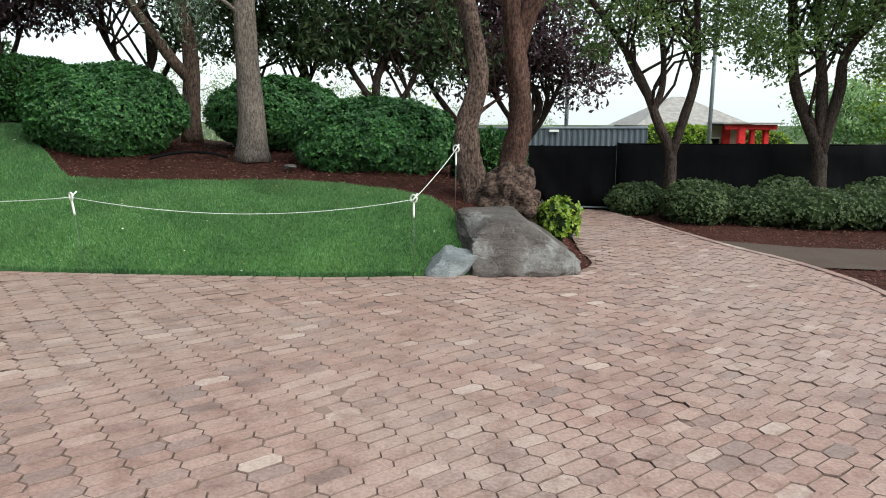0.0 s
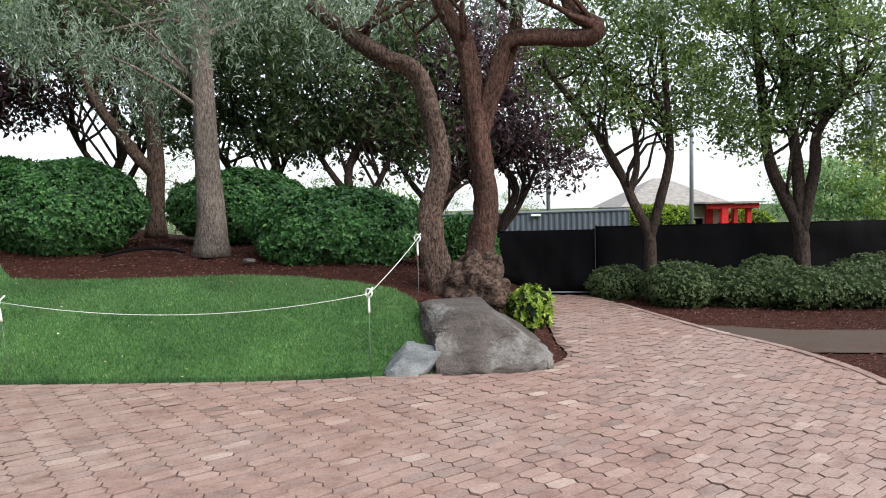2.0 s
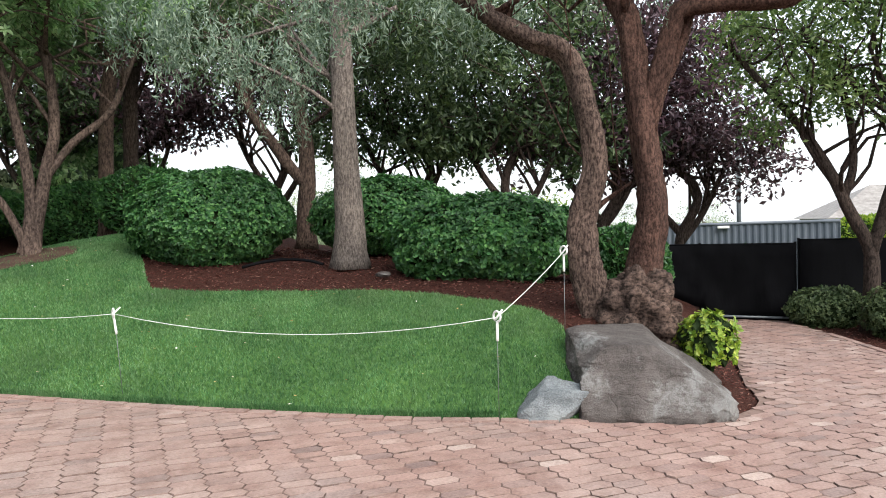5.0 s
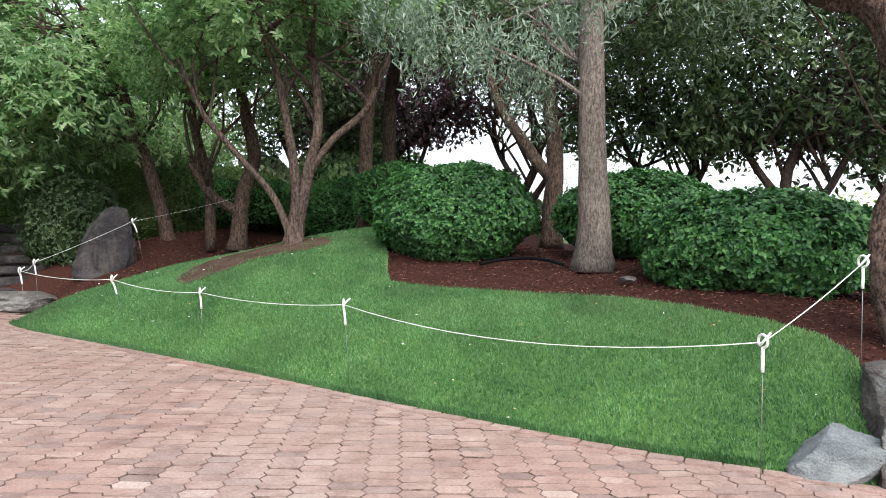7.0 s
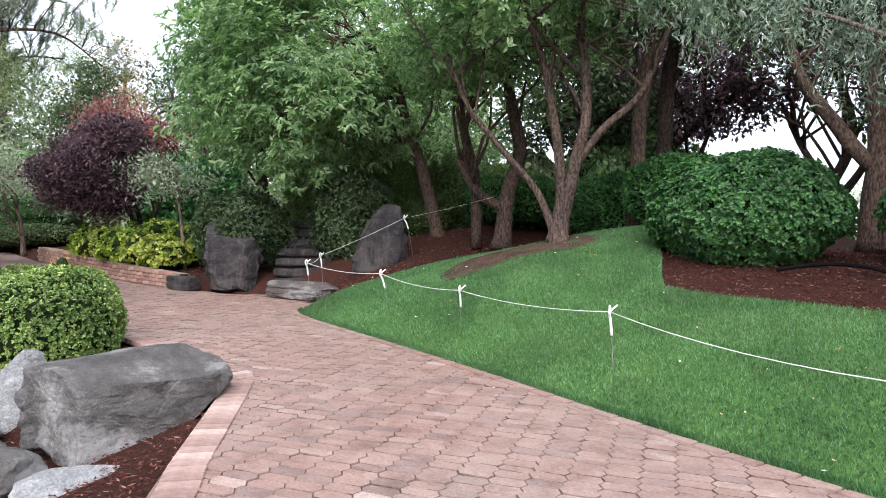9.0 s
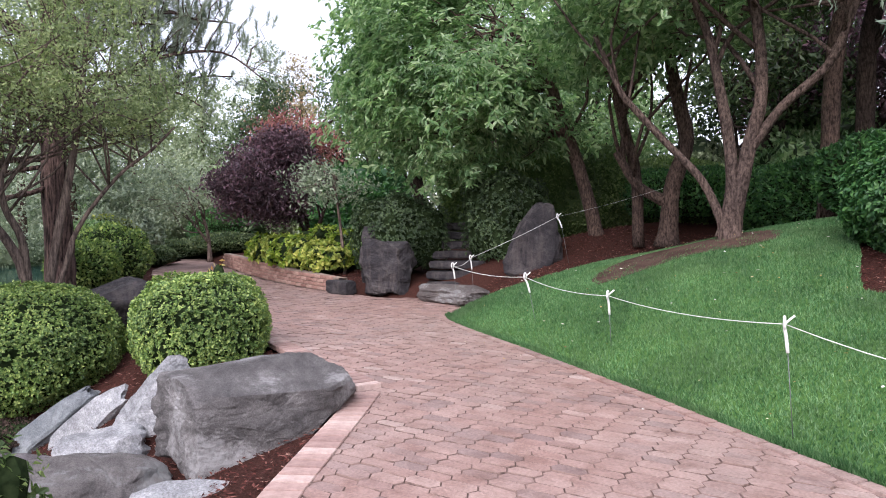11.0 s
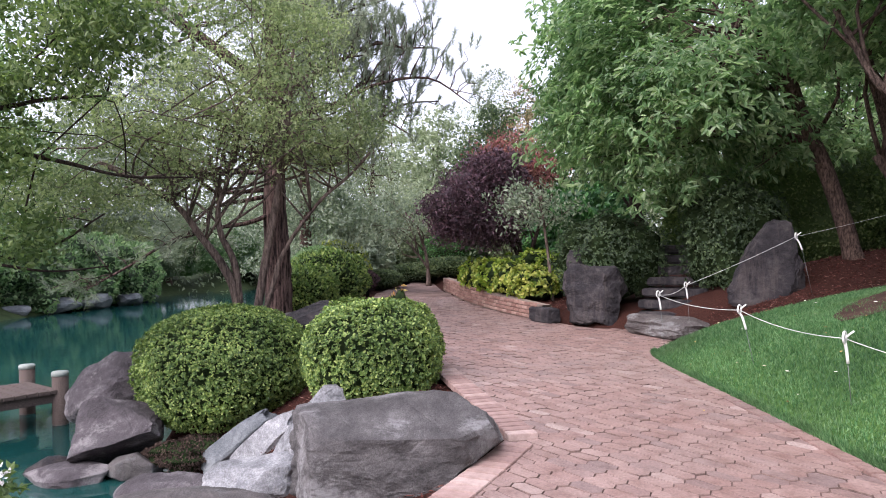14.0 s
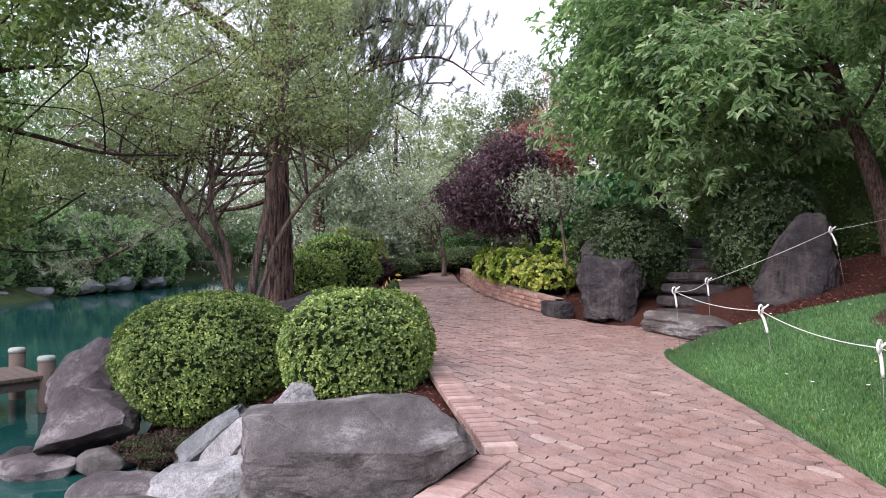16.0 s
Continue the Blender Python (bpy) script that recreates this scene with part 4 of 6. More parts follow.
make_rock("standing_stone", "tall dark basalt block standing at the terrace corner", -12.85, 6.92, plane(-12.7, 6.9) - 0.02, (0.72, 0.98, 1.1), ROCK_DARK, 61, -0.55, (0, 0),
          [((0, 0.1, 1), 0.78), ((1, 0, 0.1), 0.7), ((0.5, 0.8, 0.05), 0.8)], 2, 0.04, 6, 0.02, square=9.0, chips=14, ledges=0.032)
make_rock("standing_stone", "leaning dark basalt slab standing on the mulch slope", -10.93, 8.92, land1(-10.85, 8.75) - 0.14, (0.42, 1.02, 1.3), ROCK_DARK, 62, -0.45, (0, 0),
          [((0.1, -0.82, 0.56), 0.42), ((0, 0.95, 0.22), 0.8), ((1, 0, 0.15), 0.6), ((0.6, -0.5, 0.4), 0.62)], 1, 0.04, 6, 0.02, square=7.0, chips=16, ledges=0.035)
make_rock("rock", "low flat grey rock at the tip of the lawn", -11.35, 7.72, plane(-11.3, 7.7), (1.5, 0.8, 0.36), ROCK_BROWN, 63, 0.45, (0, 0), [((-0.1, 0.25, 1), 0.5), ((0.3, -0.5, 0.8), 0.6)], 3, 0.04, 5, 0.1, square=5.0)
make_rock("standing_stone", "narrow taller basalt stone behind the corner block", -13.35, 6.75, plane(-13.3, 6.7) - 0.02, (0.5, 0.42, 1.42), ROCK_DARK, 65, -0.5, (0, 0), [((0, 0.5, 0.85), 0.8)], 2, 0.04, 5, 0.02, square=8.0, chips=12, ledges=0.03)
make_rock("rock", "dark stone block ending the brick retaining wall", -13.35, 6.1, plane(-13.2, 6.12), (0.7, 0.3, 0.28), ROCK_DARK, 64, 0.42, (0, 0), (), 0, 0.02, 4, 0.05, square=9.0, chips=4)
for i, (x, y, s) in enumerate([(-31, -14.2, 1.3), (-33, -13.6, 1.8), (-35.5, -13.0, 2.0), (-38, -12.4, 1.7), (-29, -14.8, 1.2), (-27, -15.2, 1.4), (-41, -12.8, 1.6)]):
    make_rock("shore_rock", "pale grey rock on the far pond shore", x, y, POND_LEVEL - 0.1, (s * 0.8, s * 1.3, s * 0.45), ROCK_BLUE, 70 + i, i * 0.7, (0, 0), [((0, 0, 1), 0.5)], 8, 0.05, 3, 0.0, "rocks on the far shore")
make_rock("rock", "small pale stone lying on the mulch", -2.1, 9.75, land1(-2.1, 9.75), (0.2, 0.16, 0.08), ROCK_BROWN, 80, 0, (0, 0), (), 7, 0.05, 3)

# ---- hedges and shrubs ----
G1 = "clipped shrubs on the mulch mound"
make_hedge("hedge", "broad clipped dark green laurel dome", "hedge", -5.0, 10.75, land1(-5.0, 10.75) - 0.12, 1.14, 1.0, 1.36, HEDGE_DARK, 50000, 0.06, 101, 2.15, 0.45, G1, 0.05, per=7, droop=0.35, wide=1.3, deep=0.06, tuck_in=0.3)
make_hedge("hedge", "clipped laurel shrub behind the straight tree", "hedge", -2.75, 12.0, land1(-2.75, 12.0), 1.1, 0.9, 1.15, HEDGE_DARK, 30000, 0.064, 102, 2.2, 0.3, G1, 0.07, per=7, droop=0.35, wide=1.3, deep=0.06, tuck_in=0.25)
make_hedge("hedge", "wide loosely clipped laurel hedge beside the forked tree", "hedge", -0.95, 10.5, land1(-0.95, 10.5) - 0.12, 1.15, 0.8, 1.06, HEDGE_DARK, 38000, 0.066, 103, 2.5, 0.12, G1, 0.1, per=7, droop=0.35, wide=1.3, deep=0.07)
make_hedge("hedge", "dark laurel shrub in deep shade", "hedge", -9.2, 13.3, land1(-9.2, 13.3), 1.4, 1.0, 1.3, HEDGE_DARK, 16000, 0.075, 104, 2.5, 0, G1)
make_hedge("hedge", "small laurel shrub beside the dome", "hedge", -6.9, 11.9, land1(-6.9, 11.9), 0.75, 0.7, 1.05, HEDGE_DARK, 5000, 0.08, 105, 2.5, 0, G1)
make_hedge("hedge", "dark laurel shrub under the trees", "hedge", -11.6, 12.4, land1(-11.6, 12.4), 1.5, 1.0, 0.95, HEDGE_DARK, 9000, 0.085, 106, 2.5, 0, G1)
make_hedge("hedge", "leafy green shrub behind the forked tree", "hedge", 0.75, 10.6, land1(0.75, 10.6) - 0.1, 0.55, 0.5, 0.95, HEDGE_DARK, 4000, 0.075, 107, 2.5, 0, G1)
make_hedge("hedge", "tall clipped hedge beside the stone steps", "hedge", -12.35, 9.08, land1(-12.35, 9.08) - 0.15, 0.7, 0.74, 1.6, HEDGE_DULL, 17500, 0.045, 108, 3.2, 0.4, "hedges by the steps", 0.14, per=7, wide=1.1, deep=0.08)
make_hedge("hedge", "clipped hedge spilling over the dark stone block", "hedge", -13.75, 7.35, land1(-13.75, 7.35) + 0.05, 0.85, 0.9, 1.5, HEDGE_DULL, 19600, 0.045, 109, 2.5, 0.4, "hedges by the steps", 0.14, per=7, wide=1.1, deep=0.08)
make_hedge("hedge", "clipped yellow-green hedge on the upper terrace", "hedge", -14.2, 10.6, 1.0, 2.4, 0.9, 2.15, LEAF_STREET, 26000, 0.07, 110, 3.4, 0.5, "hedges by the steps", 0.04, core=LEAF_STREET)
make_hedge("hedge", "rounded hedge on the upper terrace", "hedge", -12.4, 12.6, 1.2, 1.5, 0.9, 1.5, LEAF_STREET, 12000, 0.075, 111, 3.0, 0.3, "hedges by the steps", 0.05, core=LEAF_STREET)
G2 = "clipped domes on the pond bank"
make_hedge("bush", "large clipped round box bush with yellow-green tips", "bush", -9.75, 1.6, -0.66, 1.1, 1.05, 1.42, BUSH_LIGHT, 73500, 0.033, 112, 2.25, 0, G2, 0.05, per=7, wide=1.0, deep=0.05)
make_hedge("bush", "smaller clipped round box bush beside the paving", "bush", -8.42, 3.58, -0.2, 0.7, 0.7, 1.08, BUSH_LIGHT, 45500, 0.033, 113, 2.9, 0, G2, 0.05, per=7, wide=1.0, deep=0.055)
G3 = "low shrubs along the black fence"
for i, (x, y, rx, ry, h) in enumerate([(3.96, 14.0, 0.58, 0.35, 0.72), (4.75, 12.85, 0.62, 0.6, 0.9), (5.9, 12.9, 0.75, 0.65, 0.78), (6.75, 12.6, 0.85, 0.7, 0.82), (7.8, 12.7, 0.8, 0.7, 0.85),
                                       (6.7, 13.6, 0.6, 0.45, 0.95), (8.6, 13.3, 0.8, 0.6, 1.0), (9.6, 12.6, 0.9, 0.7, 0.9), (5.4, 13.8, 0.4, 0.35, 0.75)]):
    make_hedge("shrub", "low rounded dull green azalea shrub on mulch", "shrub", x, y, land1(x, y) - 0.06, rx * 1.06, ry, h * 0.92, BUSH_DULL, 8400, 0.041, 120 + i, 2.1, 0, G3, 0.08, per=7, wide=1.1, deep=0.08)
make_hedge("shrub", "bright yellow-green leafy shrub beside the boulder", "shrub", 1.46, 8.5, land1(1.46, 8.5), 0.24, 0.24, 0.5, LEAF_LIME, 2700, 0.052, 131, 2.0, 0, "", 0.22, -0.6, 0.9, per=6, droop=0.2, wide=1.2, deep=0.18)
for i, (x, y, rx, h) in enumerate([(-14.9, 6.1, 0.5, 0.62), (-15.5, 5.85, 0.55, 0.68), (-16.3, 5.6, 0.6, 0.72), (-17.2, 5.4, 0.6, 0.7), (-18.0, 5.2, 0.55, 0.7), (-15.3, 6.7, 0.6, 0.8), (-16.8, 6.4, 0.7, 0.85)]):
    make_hedge("shrub", "golden variegated shrub above the brick wall", "shrub", x, y, land1(x, y), rx, rx * 0.85, h, LEAF_YELLOW if i in (0, 1, 3) else LEAF_LIME, 2450, 0.085, 140 + i, 2.2, 0, "golden shrubs in the terrace", 0.2, -0.5, 0.9, per=7, wide=1.1, deep=0.12)
for i, (x, y, rx, h, m) in enumerate([(-16.6, 1.7, 1.1, 1.25, BUSH_LIGHT), (-15.2, 1.5, 0.8, 0.95, BUSH_LIGHT), (-18.5, 1.2, 1.0, 1.3, LEAF_CAMPHOR), (-21.5, 1.6, 0.9, 0.7, LEAF_PURPLE), (-24, 2.0, 1.2, 0.6, BUSH_DULL), (-22.5, 1.0, 1.2, 1.5, LEAF_YELLOW),
                                      (-27, 4.6, 1.6, 0.7, BUSH_DULL), (-30, 2.9, 2.2, 0.7, BUSH_DULL), (-31, 4.6, 1.6, 1.7, HEDGE_DARK)]):
    make_hedge("shrub", "rounded garden shrub along the far path", "shrub", x, y, land1(x, y), rx, rx * 0.8, h, m, 5000, 0.08, 160 + i, 2.3, 0, "shrubs along the far path", 0.1)
make_hedge("shrub", "small orange-leaved shrub at the path edge", "shrub", -9.6, 3.75, land1(-9.6, 3.75), 0.22, 0.2, 0.8, LEAF_ORANGE, 160, 0.08, 175, 2.2, 0, "", 0.2, -0.6, 1.0)
PX, PY = -3.38, 2.62
PLANT_H = 0.6 - land1(PX, PY)
plant = make_hedge("plant", "leafy green plant with white flower clusters beside the rocks", "plant", PX, PY, land1(PX, PY) - 0.02, 0.27, 0.28, PLANT_H, LEAF_STREET, 3500, 0.045, 176, 2.0, 0, "", 0.25, -0.6, 0.9, per=5, droop=0.1, wide=1.2, deep=0.16)
r = rng(178)
heads = np.stack([r.uniform(-0.14, 0.1, 9), r.uniform(-0.2, 0.1, 9), PLANT_H - 0.03 + r.uniform(0.0, 0.06, 9)], 1)
v, f = leaves(np.repeat(heads, 34, axis=0) + r.normal(size=(306, 3)) * np.array([0.03, 0.03, 0.015]), 0.018, 179, None, 0.0, 0.8)
part("flower", mesh_of("flower", v, f, PETAL), plant, "clusters of small white flowers", (0, 0, 0))["kind"] = "stuff"
make_hedge("shrub", "dry twiggy groundcover under the round bush", "shrub", -8.75, 1.55, land1(-8.75, 1.55) - 0.05, 0.45, 0.5, 0.28, BARK_BROWN, 3600, 0.035, 177, 2.2, 0, "", 0.2, -0.6, 1.0)

# ---- trees ----


def taper(pts, r0, r1):
    n = len(pts) - 1
    return [(*p, r0 + (r1 - r0) * i / n) for i, p in enumerate(pts)]


# weeping pepper tree with the burl
pepper = make_tree("pepper_tree", "old gnarled pepper tree with forked brown trunks and weeping leaves", "tree",
                   [taper([(0.62, 8.85, 0.2), (0.48, 8.78, 0.57), (0.38, 8.75, 0.91), (0.34, 8.75, 1.43), (0.47, 8.75, 2.0), (0.36, 8.75, 2.68), (0.19, 8.75, 3.11), (-0.16, 8.71, 3.28), (-0.55, 8.64, 3.52), (-0.98, 8.51, 3.85)], 0.172, 0.075),
                    taper([(0.88, 8.96, 0.15), (0.85, 8.96, 0.54), (0.93, 8.96, 1.03), (1.01, 8.95, 1.52), (0.96, 8.96, 2.08), (0.87, 8.96, 2.84), (0.78, 8.96, 3.46), (0.52, 8.96, 3.93), (0.39, 8.96, 4.47)], 0.2, 0.075),
                    taper([(0.95, 8.96, 2.35), (1.08, 8.95, 2.8), (1.2, 8.94, 3.25), (1.31, 8.92, 3.48), (1.68, 8.85, 3.5), (2.16, 8.7, 3.45), (2.3, 8.65, 3.57), (2.03, 8.75, 3.76), (1.97, 8.77, 4.13)], 0.105, 0.08),
                    taper([(1.08, 9.0, 2.8), (1.3, 9.05, 3.24), (1.42, 9.05, 3.71), (1.46, 9.05, 4.45)], 0.085, 0.07),
                    taper([(0.36, 9.0, 1.5), (0.57, 9.11, 1.67), (0.82, 9.11, 1.84)], 0.035, 0.012)],
                   [(-1.6, 8.4, 4.1, 1.3, 0.9, 0.4), (0.3, 8.4, 4.1, 1.2, 0.8, 0.35), (1.9, 8.5, 4.4, 1.1, 0.9, 0.5), (0.6, 9.4, 4.6, 2.0, 1.2, 0.7), (-0.4, 8.6, 4.0, 0.9, 0.6, 0.3)],
                   LEAF_PEPPER, BARK_PEPPER, 500, 4, 0.2, 0.09, 201, limbs=22, strands=400, strand_len=0.85, sides=26, rough=0.26, flare=0.5, bark2=BARK_BRANCH, limb_from=0.75)
bm = bmesh.new()
bmesh.ops.create_icosphere(bm, subdivisions=5, radius=1)
for v in bm.verts:
    q = v.co.copy()
    near = noise.voronoi(q * 2.9 + Vector((0.4, 1.1, 0.2)))[0][0]
    small = noise.voronoi(q * 6.3 + Vector((2.4, 0.1, 3.2)))[0][0]
    k = 0.72 + 0.34 * math.sqrt(max(0.0, 1 - (near / 0.72) ** 2)) + 0.09 * math.sqrt(max(0.0, 1 - (small / 0.7) ** 2)) + 0.1 * noise.fractal(q * 1.8, 1, 2, 3)
    v.co = Vector((0.86 + q.x * k * 0.42 + 0.18 * max(0, -q.z) * (1 if q.x > 0 else 0.3), 8.78 + q.y * k * 0.36, 0.46 + q.z * k * 0.5))
part("burl", bm_mesh("burl", bm, BARK_BURL, True), pepper, "knobbly swollen burl at the trunk base")

make_tree("conifer", "straight grey-barked tree rising from the mulch mound", "tree",
          [taper([(-2.79, 10.49, 0.9), (-2.79, 10.49, 1.5), (-2.81, 10.48, 2.13), (-2.82, 10.47, 2.91), (-2.83, 10.47, 3.69), (-2.84, 10.47, 4.46), (-2.8, 10.48, 5.98)], 0.2, 0.12),
           taper([(-2.76, 10.5, 4.0), (-2.5, 10.58, 4.15), (-2.1, 10.66, 4.35)], 0.06, 0.03), taper([(-2.86, 10.5, 3.3), (-3.05, 10.5, 3.5), (-3.5, 10.4, 4.1)], 0.05, 0.02)],
          [(-3.5, 10.5, 4.3, 1.1, 0.8, 0.4), (-4.3, 9.6, 4.1, 0.8, 0.7, 0.5), (-2.0, 10.9, 4.9, 1.4, 1.0, 0.6), (-3.7, 10.4, 3.7, 0.6, 0.6, 0.35), (-4.9, 9.8, 4.4, 0.8, 0.7, 0.4)],
          LEAF_PEPPER, BARK_GREY, 500, 4, 0.2, 0.09, 202, limbs=14, strands=360, strand_len=1.0, sides=16, rough=0.05, flare=0.45)
make_tree("tree", "brown forked tree behind the laurel domes", "tree",
          [taper([(-4.52, 12.89, 1.1), (-4.51, 12.9, 1.84), (-4.47, 12.91, 2.34), (-4.49, 12.91, 2.94), (-4.55, 12.88, 3.54), (-4.46, 12.92, 4.53), (-4.45, 12.92, 5.8)], 0.16, 0.1),
           taper([(-4.49, 12.9, 2.2), (-4.73, 12.8, 2.5), (-4.97, 12.68, 2.9), (-5.28, 12.5, 3.43), (-5.45, 12.39, 4.01), (-5.6, 12.2, 5.0)], 0.11, 0.07)],
          [(-4.5, 12.9, 5.2, 2.0, 1.2, 0.9), (-5.8, 12.6, 4.8, 1.2, 1.2, 0.8), (-3.2, 12.9, 4.6, 1.2, 1, 0.8), (-2.0, 12.6, 4.6, 1.2, 0.9, 0.8)], LEAF_DARK, BARK_BROWN, 1250, 14, 0.2, 0.1, 203, limbs=16)
make_tree("tree", "slender brown tree on the shaded mound", "tree",
          [taper([(-7.8, 12.0, 1.2), (-7.78, 12.01, 2.16), (-7.75, 12.04, 3.43), (-7.62, 12.13, 4.6), (-7.5, 12.22, 5.39), (-7.35, 12.32, 6.57)], 0.14, 0.09)],
          [(-7.6, 11.6, 5.6, 1.6, 1.3, 0.9), (-8.6, 12.2, 5.2, 1.2, 1.2, 0.8)], LEAF_DARK, BARK_BROWN, 650, 14, 0.2, 0.1, 204, limbs=14)
make_tree("tree", "slender dark tree on the shaded mound", "tree",
          [taper([(-8.0, 13.0, 1.2), (-7.99, 12.94, 2.19), (-7.98, 12.95, 3.35), (-7.94, 12.97, 4.19), (-7.78, 13.08, 5.04), (-7.67, 13.16, 5.68)], 0.14, 0.1)],
          [(-7.2, 13.2, 5.4, 1.4, 1.2, 0.9)], LEAF_DARK, BARK_DARK, 400, 14, 0.2, 0.1, 205, limbs=12)
make_tree("tree", "multi-stemmed tree with pale flaking bark on the lawn", "tree",
          [taper([(-7.1, 9.68, 1.1), (-7.1, 9.7, 1.4), (-7.04, 9.74, 1.77), (-6.96, 9.83, 2.35), (-6.87, 9.91, 2.92), (-6.9, 9.88, 3.74), (-7.01, 9.78, 4.55), (-7.0, 9.8, 5.6)], 0.105, 0.05),
           taper([(-7.17, 9.62, 1.1), (-7.15, 9.63, 1.35), (-7.1, 9.68, 1.85), (-7.13, 9.65, 2.43), (-7.19, 9.58, 3.0), (-7.27, 9.48, 3.65), (-7.41, 9.32, 4.21), (-7.51, 9.18, 4.85)], 0.088, 0.04),
           taper([(-7.2, 9.58, 1.2), (-7.18, 9.59, 1.39), (-7.32, 9.43, 1.89), (-7.54, 9.13, 2.33), (-7.77, 8.78, 2.81), (-7.87, 8.61, 3.08), (-8.1, 8.4, 3.8)], 0.062, 0.03),
           taper([(-6.98, 9.8, 2.2), (-6.72, 10.05, 2.72), (-6.34, 10.35, 3.16), (-6.14, 10.49, 3.72), (-5.9, 10.7, 4.5)], 0.06, 0.035)],
          [(-7.6, 9.0, 4.8, 2.0, 1.4, 0.9), (-6.2, 9.9, 5.0, 1.6, 1.4, 0.9), (-8.6, 9.0, 4.1, 1.2, 1.0, 0.7), (-7.3, 8.0, 4.7, 1.2, 1.0, 0.6)], LEAF_CAMPHOR, BARK_PALE, 1500, 17, 0.11, 0.1, 206, whorl=True, limbs=22, limb_from=0.6)
make_tree("tree", "crooked brown tree holding the end of the rope", "tree",
          [taper([(-9.67, 10.7, 1.0), (-9.67, 10.74, 1.44), (-9.64, 10.78, 1.98), (-9.5, 10.94, 2.69), (-9.58, 10.85, 3.33), (-9.66, 10.75, 4.06), (-9.63, 10.78, 4.95)], 0.16, 0.08),
           taper([(-9.66, 10.74, 1.7), (-9.95, 10.35, 2.0), (-10.13, 10.05, 2.56)], 0.1, 0.06), taper([(-10.17, 10.5, 1.0), (-10.19, 10.47, 2.2), (-10.29, 10.32, 2.96), (-10.36, 10.21, 3.53), (-10.5, 10, 4.4)], 0.1, 0.07)],
          [(-9.8, 10.0, 4.7, 2.0, 1.4, 0.9), (-8.6, 11.0, 4.9, 1.4, 1.3, 0.9), (-9.3, 9.4, 4.0, 1.0, 0.8, 0.5)], LEAF_CAMPHOR, BARK_BROWN, 1200, 17, 0.11, 0.1, 207, whorl=True, limbs=16)
make_tree("camphor_tree", "leaning camphor tree with drooping bright green crown", "tree",
          [taper([(-11.42, 10.53, 1.0), (-11.53, 10.36, 1.88), (-11.65, 10.14, 2.72), (-11.77, 9.92, 3.46), (-11.9, 9.65, 4.5), (-12.1, 9.2, 5.4)], 0.13, 0.08)],
          [(-12.6, 8.3, 4.0, 1.5, 1.5, 0.9), (-12.9, 6.9, 3.6, 1.0, 1.0, 0.8), (-12.1, 9.5, 3.3, 1.0, 1.1, 0.7), (-12.6, 8.0, 2.75, 1.0, 1.1, 0.6), (-12.9, 7.3, 5.2, 1.3, 1.3, 0.9), (-11.6, 10.0, 4.6, 1.2, 1.3, 0.8), (-12.6, 8.4, 5.9, 1.3, 1.3, 0.6), (-11.5, 8.2, 3.7, 1.0, 1.1, 0.75)],
          LEAF_CAMPHOR, BARK_BROWN, 2500, 14, 0.12, 0.15, 208, droop=0.7, limbs=30, aspect=0.34, gap=0.2, whorl=True)
make_tree("tree", "broad dark green tree behind the terrace", "tree",
          [taper([(-15.5, 8.5, 0.5), (-15.4, 8.3, 2.5), (-15.6, 8.0, 5.0)], 0.16, 0.07)],
          [(-15.4, 8.2, 5.4, 1.4, 1.4, 1.5), (-15.3, 7.9, 3.6, 1.2, 1.1, 1.0), (-15.8, 8.6, 7.2, 1.4, 1.4, 1.2), (-15.3, 7.2, 5.6, 0.9, 0.9, 1.5), (-15.3, 7.3, 4.3, 0.9, 0.9, 0.8)], LEAF_CAMPHOR, BARK_DARK, 1700, 14, 0.12, 0.15, 209, droop=0.7, whorl=True, limbs=16)
make_tree("plum_tree", "purple-leaved plum tree above the brick terrace", "tree",
          [taper([(-18.3, 6.3, 0.7), (-18.2, 6.2, 1.6), (-18.5, 5.9, 2.6)], 0.08, 0.03), taper([(-18.3, 6.35, 0.8), (-18.0, 6.6, 1.8), (-17.9, 7.0, 2.8)], 0.07, 0.03), taper([(-18.3, 6.3, 0.8), (-18.7, 6.1, 1.6), (-19, 5.6, 2.2)], 0.06, 0.03)],
          [(-18.0, 5.3, 2.6, 1.0, 1.3, 0.9), (-18.0, 5.7, 3.3, 0.7, 0.7, 0.65), (-18.4, 4.6, 2.4, 0.8, 0.7, 0.6), (-17.8, 5.4, 2.1, 0.7, 0.8, 0.5)], LEAF_PURPLE, BARK_DARK, 1700, 15, 0.14, 0.1, 210, limbs=18)
make_tree("maple_tree", "red-leaved tree rising behind the plum", "tree", [taper([(-23, 8.3, 0.7), (-23, 8.2, 3.0), (-22.9, 8.0, 5.5)], 0.1, 0.04)],
          [(-22.9, 6.4, 4.2, 0.8, 0.9, 0.9), (-22.9, 7.3, 4.0, 0.7, 0.8, 0.7)], LEAF_RED, BARK_DARK, 500, 12, 0.2, 0.12, 211, limbs=8)
make_tree("sapling", "slim sapling with open grey-green crown in the terrace", "tree", [taper([(-14.71, 6.47, 0.4), (-14.72, 6.39, 1.38), (-14.73, 6.31, 2.08), (-14.74, 6.28, 2.54)], 0.035, 0.02)],
          [(-14.8, 6.1, 2.3, 0.55, 0.8, 0.45)], LEAF_GREY, BARK_MAPLE, 160, 9, 0.13, 0.09, 212, limbs=9, limb_r=0.015)
